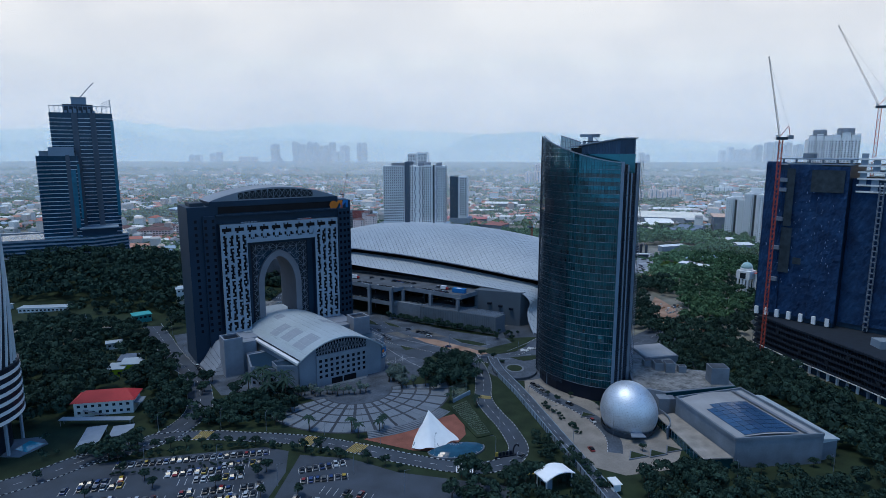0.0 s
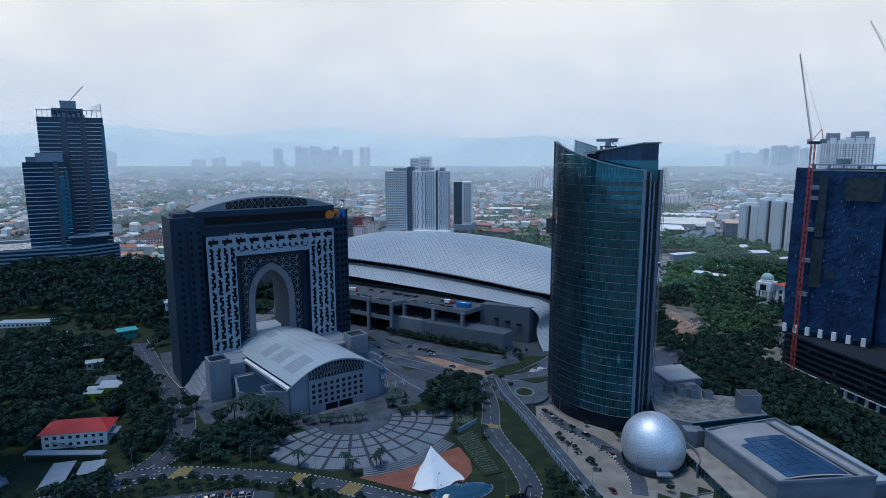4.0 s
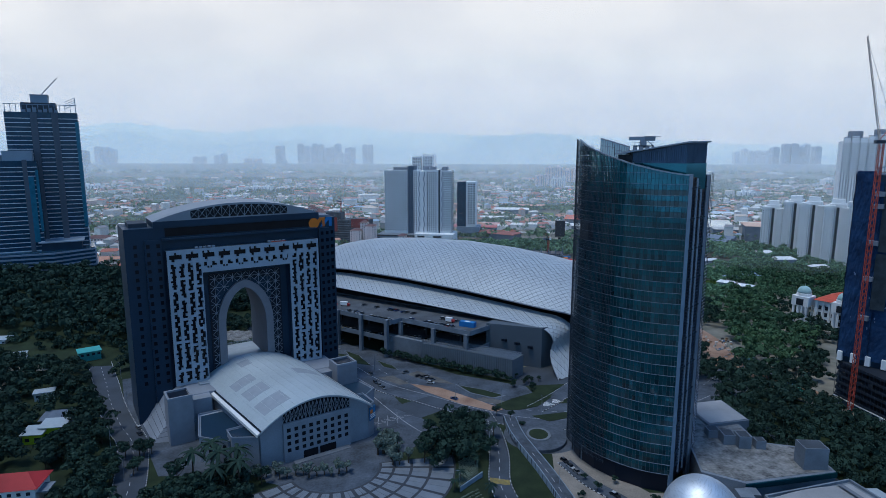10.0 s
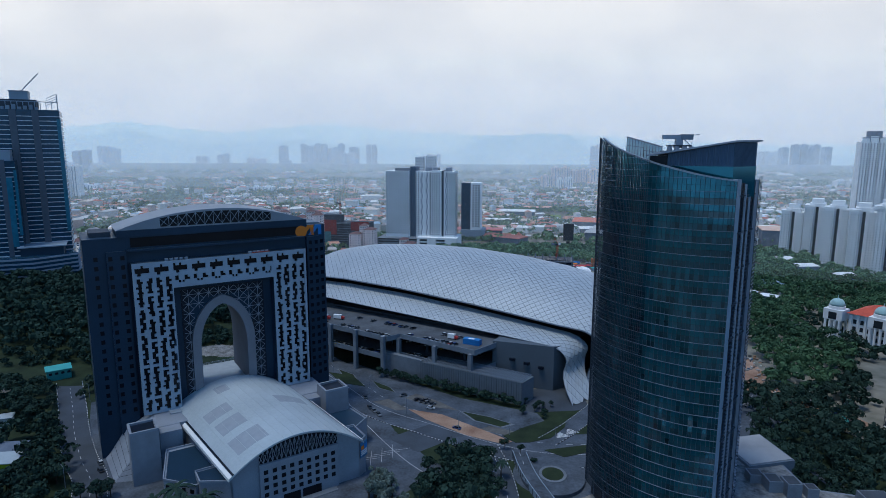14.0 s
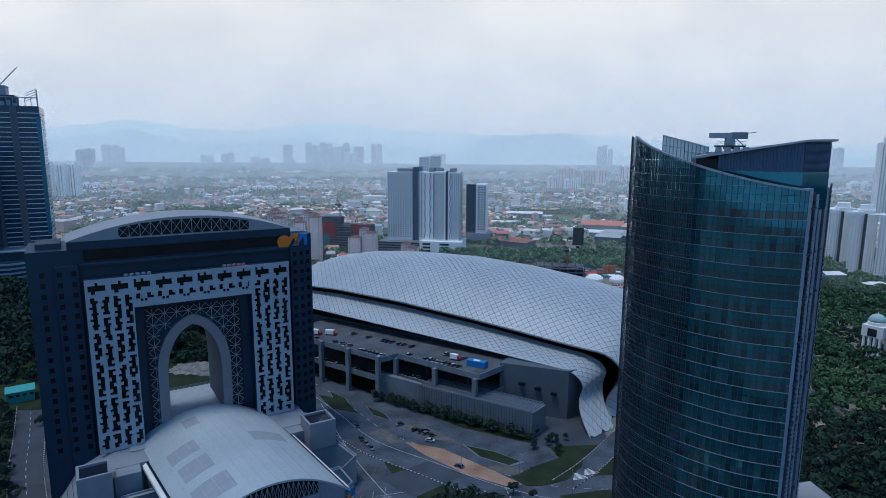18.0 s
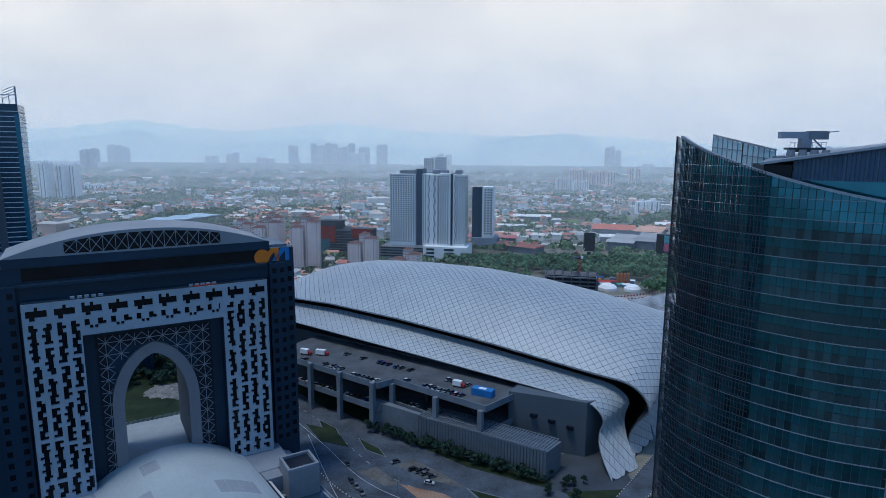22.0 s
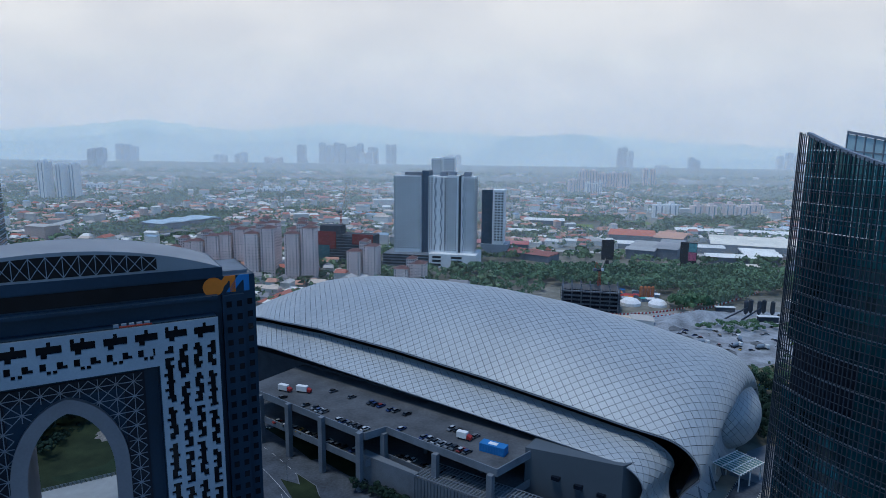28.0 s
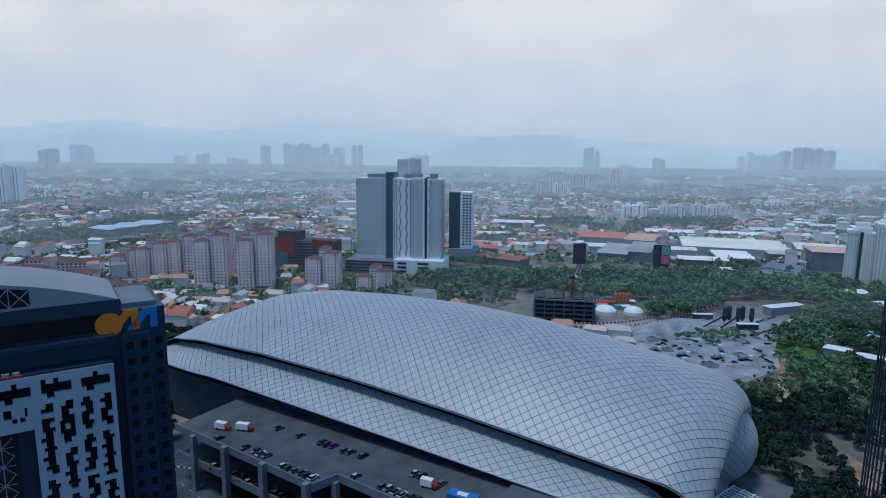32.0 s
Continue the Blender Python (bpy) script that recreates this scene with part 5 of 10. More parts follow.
    rows = [[tuple(v) for v in smooth_line([Vector(p) for p in r + r[:1]], 4)][:-1] for r in rows]
    sheet(bm, rows, 0, True)
    for f in bm.faces:
        f.smooth = True
    part("fabric", bm, FABRIC, t, "white stretched fabric")
    for p in ((-6.5, -2.5), (14, 2.5), (6, -3.6)):
        bm = bmesh.new()
        beam(bm, (*p, 0), (p[0] * 0.8, p[1] * 0.8, 3.0), 0.25)
        part("strut", bm, STEEL, t)
    g = thing("glass_court_roof", "low blue glass roof with pale ribs over the court", "roof", pose(-11, 247.5, 0.1, 0, 0, 18))
    n = 7
    for i in range(n):
        a0, a1 = radians(-95 + i * 190 / n - 90), radians(-95 + (i + 1) * 190 / n - 90)
        bm = bmesh.new()
        sheet(bm, [[(r * 1.25 * math.cos(a), r * 0.75 * math.sin(a), z) for a in (a0, (a0 + a1) / 2, a1)] for r, z in ((10, 0.4), (7.5, 2.0), (4, 3.0), (1.2, 3.4))])
        bmesh.ops.recalc_face_normals(bm, faces=bm.faces)
        pn = part("pane", bm, mat("court_glass", (0.02, 0.07, 0.12), 0.12, vary=0.3, rand=0.2), g)
        bm = bmesh.new()
        beam(bm, (12.5 * math.cos(a0), 7.5 * math.sin(a0), 0.5), (1.5 * math.cos(a0), 0.9 * math.sin(a0), 3.5), 0.3)
        part("rib", bm, STEEL, pn)
    bm = bmesh.new()
    for i in range(24):
        a0, a1 = radians(175 + i * 190 / 24), radians(175 + (i + 1) * 190 / 24)
        beam(bm, (12.6 * math.cos(a0), 7.6 * math.sin(a0), 0.3), (12.6 * math.cos(a1), 7.6 * math.sin(a1), 0.3), 0.5, 0.7)
    part("rim", bm, PAVING, g)
    s = thing("letter_sculpture", "black sculpture and sign letters with a yellow block", "sculpture", pose(10, 243, 0.15, 0, 0, 20))
    part("plinth", one_block(-5, 5, -0.8, 0.8, 0, 0.5), NAVY_DEEP, s)
    for k in range(5):
        part("letter_block", one_block(-4.4 + k * 1.6, -3.3 + k * 1.6, -0.3, 0.3, 0.5, 2.2), YELLOW if k == 0 else NAVY_DEEP, s)
    bm = bmesh.new()
    for a, b in zip([(3.6, 0, 0.5), (4.0, 0, 3.2), (4.8, 0, 4.6), (6.0, 0, 4.4)], [(4.0, 0, 3.2), (4.8, 0, 4.6), (6.0, 0, 4.4), (6.2, 0, 3.6)]):
        beam(bm, a, b, 0.5)
    part("figure", bm, NAVY_DEEP, s)


fan_plaza()


# ---- cars ----
CAR_PAINT = palette("car_paint", [(0, (0.42, 0.45, 0.50)), (0.20, (0.14, 0.15, 0.17)), (0.34, (0.015, 0.016, 0.02)), (0.72, (0.08, 0.09, 0.10)), (0.84, (0.22, 0.02, 0.02)), (0.89, (0.02, 0.05, 0.16)), (0.975, (0.4, 0.27, 0.03))], 0.3, True)


def car_model():
    c = thing("parked_car", "parked saloon car with dark windows", "car", pose(0, 0, -60))
    bm = bmesh.new()
    prof = [(-2.15, 0.35), (-2.2, 0.75), (-1.9, 0.9), (1.0, 0.92), (2.0, 0.78), (2.2, 0.55), (2.15, 0.32)]
    g = sheet(bm, [[(x, y, z - abs(y) * 0.05) for x, z in prof] for y in (-0.86, -0.8, 0.8, 0.86)])
    bm.faces.new(g[0][::-1])
    bm.faces.new(g[-1])
    bmesh.ops.recalc_face_normals(bm, faces=bm.faces)
    part("body", bm, CAR_PAINT, c)
    bm = bmesh.new()
    lo = [(-1.8, -0.8, 0.9), (1.15, -0.8, 0.9), (1.15, 0.8, 0.9), (-1.8, 0.8, 0.9)]
    hi = [(-1.3, -0.64, 1.4), (0.35, -0.64, 1.42), (0.35, 0.64, 1.42), (-1.3, 0.64, 1.4)]
    sheet(bm, [lo, hi], 0, True)
    part("glazing", bm, BLACK_GLASS, c)
    part("roof", one_prism([(-1.32, -0.66), (0.36, -0.66), (0.36, 0.66), (-1.32, 0.66)], 1.39, 1.46), CAR_PAINT, c)
    for x in (-1.35, 1.35):
        for y in (-0.8, 0.8):
            bm = bmesh.new()
            tube(bm, [(-0.11, 0.32), (0.11, 0.32)], 10)
            part("wheel", bm, NAVY_DEEP, c, "", pose(x, y, 0.32, 90))
    return c


CAR = car_model()
CAR_COUNT = [0]


def put_car(x, y, z, rz):
    if CAR_COUNT[0] == 0:
        CAR.matrix_basis = pose(x, y, z, 0, 0, rz)
    else:
        copy_thing(CAR, pose(x, y, z, 0, 0, rz))
    CAR_COUNT[0] += 1


tagged(CAR, group="parked cars")


def row_of_cars(a, b, z, turn, fill=0.85, pitch=2.7, seed=0):
    rng = random.Random(seed)
    a, b = Vector(a), Vector(b)
    n = int((b - a).length / pitch)
    ang = math.degrees(math.atan2(b.y - a.y, b.x - a.x)) + turn
    for i in range(n):
        if rng.random() < fill:
            p = a.lerp(b, (i + 0.5) / n)
            put_car(p.x + rng.uniform(-.15, .15), p.y + rng.uniform(-.3, .3), z, ang + (180 if rng.random() < 0.4 else 0) + rng.uniform(-3, 3))


def parking():
    patch("car_park_1", [(-168, 226), (-150, 232), (-96, 246), (-84, 243), (-80, 226), (-84, 150), (-200, 150), (-190, 196)], 0.05, ASPHALT, "asphalt car park with white bay lines", "car park")
    patch("car_park_2", [(-78, 240), (-56, 238), (-34, 228), (10, 220), (14, 150), (-80, 150)], 0.05, ASPHALT, "asphalt car park with white bay lines", "car park")
    rows = [((-152, 226.5), (-92, 241.5), 90, 0.95), ((-128, 221), (-98, 228.5), 90, 0.85), ((-120, 216.5), (-96, 222.5), 90, 0.7), ((-116, 208), (-86, 216), 90, 0.9), ((-116, 202.5), (-86, 210), 90, 0.8),
            ((-162, 207), (-140, 213), 90, 0.9), ((-158, 212), (-142, 217), 90, 0.8), ((-160, 195), (-120, 205), 90, 0.8), ((-75, 227), (-57, 234), 90, 0.7), ((-72, 219.5), (-54, 224), 90, 0.75), ((-62, 214), (-42, 210), 90, 0.4), ((-60, 200), (-20, 204), 90, 0.6), ((-134, 198), (-92, 207), 90, 0.85), ((-130, 192), (-88, 201), 90, 0.8), ((-70, 194), (-24, 197), 90, 0.7), ((-150, 200), (-138, 203), 90, 0.9), ((-108, 229), (-92, 233), 90, 0.8), ((-72, 207), (-44, 204), 90, 0.7)]
    lines = bmesh.new()
    for k, (a, b, turn, fill) in enumerate(rows):
        row_of_cars(a, b, 0.06, turn, fill, 2.65, k)
        va, vb = Vector(a), Vector(b)
        n = int((vb - va).length / 2.65)
        d = (vb - va).normalized()
        nn = Vector((-d.y, d.x))
        for i in range(n + 1):
            p = va.lerp(vb, i / n)
            q0, q1 = p - nn * 2.5, p + nn * 2.5
            lines.faces.new([lines.verts.new((*v, 0.07)) for v in (q0 - d * 0.06, q0 + d * 0.06, q1 + d * 0.06, q1 - d * 0.06)])
    bmesh.ops.recalc_face_normals(lines, faces=lines.faces)
    tagged(part("bay_lines", lines, WHITE_PAINT), "white painted parking bay lines", "marking", kind="stuff")
    # cars by the road and on the hall's decks
    for x, y, r in ((-158, 322, 140), (-166, 335, 138), (-170, 341, 138), (-146, 330, 30), (17, 243, 60), (30, 322, -60), (32, 317, -60), (34, 313, -60), (46, 297, -50), (54, 278, -70), (-63, 400, -60), (-60, 396, -60), (-66, 404, -60), (-71, 417, 118), (-20, 384, 150), (48, 250, 105), (52, 222, 105)):
        put_car(x, y, 0.16 if x > 20 else 0.1, r)
    P = lambda u, v: (EXPO @ Vector((u, v, 0))).to_2d()
    for u0, u1, v, z, f in ((-168, -128, 12, 23.0, 0.4), (-126, -109, 10, 23.0, 0.85), (-100, -86, 18, 23.0, 0.2), (-86, -66, 17.5, 23.0, 0.8), (-170, -110, 10, 11.6, 0.6), (-100, -56, 17, 11.6, 0.6), (-170, -60, 36, 11.6, 0.6)):
        row_of_cars(P(u0, v), P(u1, v), z + 0.02, 78, f, 2.8, int(-u0))
    row_of_cars(P(-160, 30), P(-70, 30), 23.02, 78, 0.12, 2.8, 77)
    for u, v, mm, L, lb in ((-158, 22, WHITE_PAINT, 7, "white box lorry parked on the deck"), (-166, 18, WHITE_PAINT, 6.5, "white box lorry parked on the deck"), (-74, 26, WHITE_PAINT, 6, "white box lorry parked on the deck"), (-60, 24, BLUE_PAINT, 10, "blue shipping container on the parking deck")):
        p = P(u, v)
        c = thing("box_lorry" if L < 9 else "shipping_container", lb, "lorry" if L < 9 else "container", pose(p.x, p.y, 23.02, 0, 0, -28 + (u * 7) % 25))
        if L < 9:
            part("cargo_box", one_block(-L / 2, L / 2 - 1.8, -1.1, 1.1, 0.7, 3.1), mm, c)
            part("cab", one_prism([(L / 2 - 1.7, -1), (L / 2, -1), (L / 2, 1), (L / 2 - 1.7, 1)], 0.5, 2.3, 0, [2.3, 1.6, 1.6, 2.3]), mat("lorry_red", (0.3, 0.03, 0.03), 0.5), c)
            for wx in (-L / 2 + 1, L / 2 - 0.9):
                for wy in (-1, 1):
                    bm = bmesh.new()
                    tube(bm, [(-0.15, 0.42), (0.15, 0.42)], 10)
                    part("wheel", bm, NAVY_DEEP, c, "", pose(wx, wy, 0.42, 90))
        else:
            part("body", one_block(-L / 2, L / 2, -2, 2, 0, 3.2), mm, c)
            part("top_patch", one_block(-2, 1.5, -1, 1, 3.2, 3.24), WHITE_PAINT, c)
            for k in range(16):
                part("rib", one_block(-L / 2 + k * 0.64, -L / 2 + k * 0.64 + 0.2, -2.08, -2, 0.1, 3.1), mm, c)
    row_of_cars((-52, 421), (-30, 408), 0.07, 62, 0.7, 3.0, 91)
    row_of_cars((-90, 440), (-74, 425), 0.07, 40, 0.3, 5.0, 92)
    row_of_cars((-58, 428), (-36, 414), 0.05, 60, 0.6, 3.4, 5)
    row_of_cars((-50, 415), (-32, 404), 0.05, 20, 0.3, 5.0, 6)


parking()


# ---- more buildings of the quarter ----
def egg_and_halls():
    e = thing("egg_auditorium", "silver egg-shaped auditorium clad in small metal tiles", "auditorium", pose(69.4, 272, 8.8, 0, -24, 20))
    bm = bmesh.new()
    nu, nv = 64, 36
    fn = lambda i, j: Vector((12.9 * math.sin(math.pi * j / nv) * math.cos(2 * math.pi * i / nu), 12.9 * math.sin(math.pi * j / nv) * math.sin(2 * math.pi * i / nu), (14.6 if j < nv / 2 else 13.6) * math.cos(math.pi * j / nv)))
    quads = []
    for i in range(nu):
        for j in range(nv):
            P = [fn(i, j), fn(i + 1, j), fn(i + 1, j + 1), fn(i, j + 1)]
            c = sum(P, Vector()) / 4
            quads.append([c + (p - c) * 0.975 for p in P][::-1])
    core = bmesh.new()
    tube(core, [(13.0 * math.cos(math.pi * j / 16), 12.4 * math.sin(math.pi * j / 16) + 0.01) for j in range(16, -1, -1)], 40)
    part("shell", core, STEEL_DARK, e)
    me = bpy.data.meshes.new("metal_tiles")
    me.from_pydata([tuple(p) for q in quads for p in q], [], [tuple(range(4 * i, 4 * i + 4)) for i in range(len(quads))])
    me.materials.append(mat("egg_tile", (0.62, 0.68, 0.76), 0.56, metal=0.9, scale=0.12, vary=0.14, island=0.25))
    t = new("metal_tiles", me)
    t.parent = e
    tagged(t, "brushed silver tiles", kind="stuff")
    bm = bmesh.new()
    tube(bm, [(-8.7, 11.4), (-7.2, 12.2), (-5.6, 12.7)], 40, False)
    level = e.matrix_basis.to_3x3().inverted().to_4x4()
    part("base_ring", bm, CONCRETE_DARK, e, "", level)
    part("entrance_canopy", one_prism([(-2.5, -15.5), (4, -15.5), (3, -11), (-2, -11)], -5.8, -5.2), STEEL, e, "small pale entrance canopy", level)
    w = thing("curved_wall", "curved concrete wall round the egg", "wall", pose(70.8, 272, 0))
    bm = bmesh.new()
    for i in range(10):
        a0, a1 = radians(-40 + i * 7), radians(-33 + i * 7)
        beam(bm, (17 * math.cos(a0), 17 * math.sin(a0), 3), (17 * math.cos(a1), 17 * math.sin(a1), 3.4), 0.5, 6.5)
    part("wall", bm, CONCRETE, w)

    s = thing("solar_hall", "concrete hall with blue solar panels on its roof", "hall")
    FL, FR, RR, RL = Vector((103.5, 237.6)), Vector((142, 243.6)), Vector((128.5, 291)), Vector((93, 278.5))
    part("wall_body", one_prism([tuple(p) for p in (FL, FR, RR, RL)], 0, 12.6), CONCRETE, s, "stained pale concrete walls")
    q = lambda u, v: (FL * (1 - u) + FR * u) * (1 - v) + (RL * (1 - u) + RR * u) * v
    for a, b in ((FL, FR), (FR, RR), (RR, RL), (RL, FL)):
        bm = bmesh.new()
        beam(bm, (*a, 13.0), (*b, 13.0), 0.7, 1.2)
        part("parapet", bm, CONCRETE, s)
    bm = bmesh.new()
    sheet(bm, [[(*q(u, v), 12.75 + 1.2 * math.sin(math.pi * min(1, u / 0.85))) for u in [0.04 + 0.92 * i / 10 for i in range(11)]] for v in (0.03, 0.97)])
    part("roof_sheet", bm, mat("dusty_roof", (0.26, 0.27, 0.29), 0.7, scale=0.08, vary=0.25), s)
    for i in range(6):
        for j in range(8):
            u0, u1 = 0.14 + i * 0.105, 0.14 + i * 0.105 + 0.098
            v0, v1 = 0.05 + j * 0.083, 0.05 + j * 0.083 + 0.077
            if j > 6 and i < 1:
                continue
            zz = lambda u: 12.95 + 1.2 * math.sin(math.pi * min(1, u / 0.85))
            bm = bmesh.new()
            f = bm.faces.new([bm.verts.new((*q(u, v), zz(u))) for u, v in ((u0, v0), (u1, v0), (u1, v1), (u0, v1))])
            r = bmesh.ops.extrude_face_region(bm, geom=[f])
            bmesh.ops.translate(bm, vec=(0, 0, 0.12), verts=[g for g in r["geom"] if isinstance(g, bmesh.types.BMVert)])
            bmesh.ops.recalc_face_normals(bm, faces=bm.faces)
            part("solar_panel", bm, BLUE_PANEL, s)
    bm = bmesh.new()
    sheet(bm, [[(*q(0.80, v), 13.75), (*q(0.86, v), 13.5)] for v in (0.03, 0.97)])
    part("roof_walkway", bm, PAVING, s)
    a = thing("glass_annex", "low annex with a teal glass edge and dusty roof", "annex")
    A = [(91, 236), (103, 237.5), (92.5, 278.4), (84, 276)]
    part("glass_wall", one_prism(A, 0, 4.6), GLASS_TEAL, a)
    part("flat_roof", one_prism([(90.4, 235.6), (103, 237.3), (92.5, 278.6), (83.4, 276)], 4.6, 5.1), mat("dusty_slab", (0.24, 0.225, 0.21), 0.85, vary=0.35, scale=0.2), a)
    for k in range(16):
        x, y = 91 - 7 * k / 15, 236 + 40 * k / 15
        part("mullion", one_block(x - 0.15, x + 0.1, y - 0.1, y + 0.1, 0, 4.6), STEEL, a)
    a = thing("metal_roof_annex", "long annex with a low grey metal roof", "annex")
    part("wall_body", one_prism([(143, 246), (151, 249), (140, 293), (129, 290)], 0, 8), CONCRETE, a)
    part("metal_roof", one_prism([(142.6, 245.6), (152, 249), (140.6, 294), (128.8, 291)], 8, 8.6, 0, [9.8, 8.6, 8.6, 9.8]), ROOF_METAL, a)
    p = thing("podium_block", "broad podium with a weathered dark roof and concrete boxes", "podium")
    part("wall_body", one_prism([(79, 300), (93, 292.5), (131, 303), (131, 322), (112, 326), (110, 358), (92, 356), (84, 336)], 0, 9.6), CONCRETE, p)
    part("roof_deck", one_prism([(80, 301.5), (93, 294), (130, 304), (130, 321), (111, 325), (109, 357), (93, 355), (85, 336)], 9.6, 9.75), mat("weathered_deck", (0.09, 0.10, 0.115), 0.9, scale=0.25, vary=0.7, fine=0.9, color2=(0.27, 0.28, 0.29)), p, "patchy weathered roof deck")
    part("glass_edge", one_prism([(92.6, 292), (131.4, 302.6), (131.4, 303.2), (92.6, 292.6)], 7.4, 9.4), GLASS_TEAL, p)
    for x0, x1, y0, y1, z in ((119, 128, 303.5, 311, 18.6), (96, 101, 322, 328, 14), (101, 106, 319, 325, 15), (92, 97, 328, 333, 13), (108, 112, 319, 323, 13.4)):
        b = part("roof_box", one_block(x0, x1, y0, y1, 9.7, z), CONCRETE, p, "stained concrete roof box")
        part("box_cap", one_block(x0 + 0.5, x1 - 0.5, y0 + 0.5, y1 - 0.5, z, z + 0.12), CONCRETE_DARK, b)
    for x0, y0, w, d, z in ((86, 281, 5, 6, 11), (91.5, 286, 4, 5, 9)):
        part("stair_box", one_block(x0, x0 + w, y0, y0 + d, 0, z), CONCRETE, p)
    r = part("pale_roof_block", one_prism([(96, 338), (116, 344), (112, 366), (92, 360)], 0, 11), CONCRETE, p)
    part("pale_deck", one_prism([(96.6, 339), (115, 344.6), (111.4, 365), (92.8, 359.4)], 11, 11.3), mat("dusty_roof", (0.24, 0.27, 0.31), 0.8, scale=0.15, vary=0.4, fine=1.5), r, "pale flat roof")


egg_and_halls()


def tower_crane(x, y, base, mast, jib_len, jib_up, turn, label):
    c = thing("tower_crane", label, "crane", pose(x, y, base, 0, 0, turn))
    for k in range(math.ceil(mast / 3)):
        z = k * 3.0
        bm = bmesh.new()
        for sx, sy in ((-1, -1), (1, -1), (1, 1), (-1, 1)):
            beam(bm, (sx * 0.9, sy * 0.9, z), (sx * 0.9, sy * 0.9, z + 3), 0.26)
        for (ax, ay), (bx, by) in (((-1, -1), (1, -1)), ((1, -1), (1, 1)), ((1, 1), (-1, 1)), ((-1, 1), (-1, -1))):
            beam(bm, (ax * 0.9, ay * 0.9, z), (bx * 0.9, by * 0.9, z + 3), 0.16)
        part("mast_section", bm, CRANE_RED, c)
    part("slewing_deck", one_block(-3.2, 2.6, -1.4, 1.4, mast, mast + 1.6), STEEL_DARK, c)
    part("cab", one_block(0.6, 2.4, -2.6, -1.2, mast + 0.4, mast + 2.8), WHITE_PAINT, c)
    part("counterweight", one_block(-6.2, -3.4, -1.2, 1.2, mast + 0.4, mast + 2.6), CONCRETE, c)
    tip = Vector((jib_len * math.cos(radians(jib_up)), 0, mast + 1.6 + jib_len * math.sin(radians(jib_up))))
    root = Vector((1.2, 0, mast + 1.6))
    bm = bmesh.new()
    n = 16
    for s in (-0.5, 0.5):
        beam(bm, root + Vector((0, s, 0)), tip + Vector((0, s * 0.4, 0)), 0.2)
    beam(bm, root + Vector((-0.6, 0, 1.0)), tip + Vector((-0.3, 0, 0.4)), 0.2)
    for i in range(n):
        a, b = root.lerp(tip, i / n), root.lerp(tip, (i + 1) / n)
        beam(bm, a + Vector((0, -0.5, 0)), b + Vector((0, 0.5, 0)), 0.12)
        beam(bm, a + Vector((0, 0.5, 0)), b + Vector((-0.5, 0, 0.8)), 0.12)
    part("jib", bm, mat("pale_crane_steel", (0.5, 0.42, 0.38), 0.6, vary=0.1), c)
    head = Vector((-3.4, 0, mast + 8))
    bm = bmesh.new()
    beam(bm, (1.0, 0, mast + 1.6), head, 0.3)
    beam(bm, (-4.6, 0, mast + 1.6), head, 0.3)
    part("apex_frame", bm, CRANE_RED, c)
    bm = bmesh.new()
    beam(bm, head, tip, 0.09)
    part("stay_cable", bm, STEEL_DARK, c)
    return c


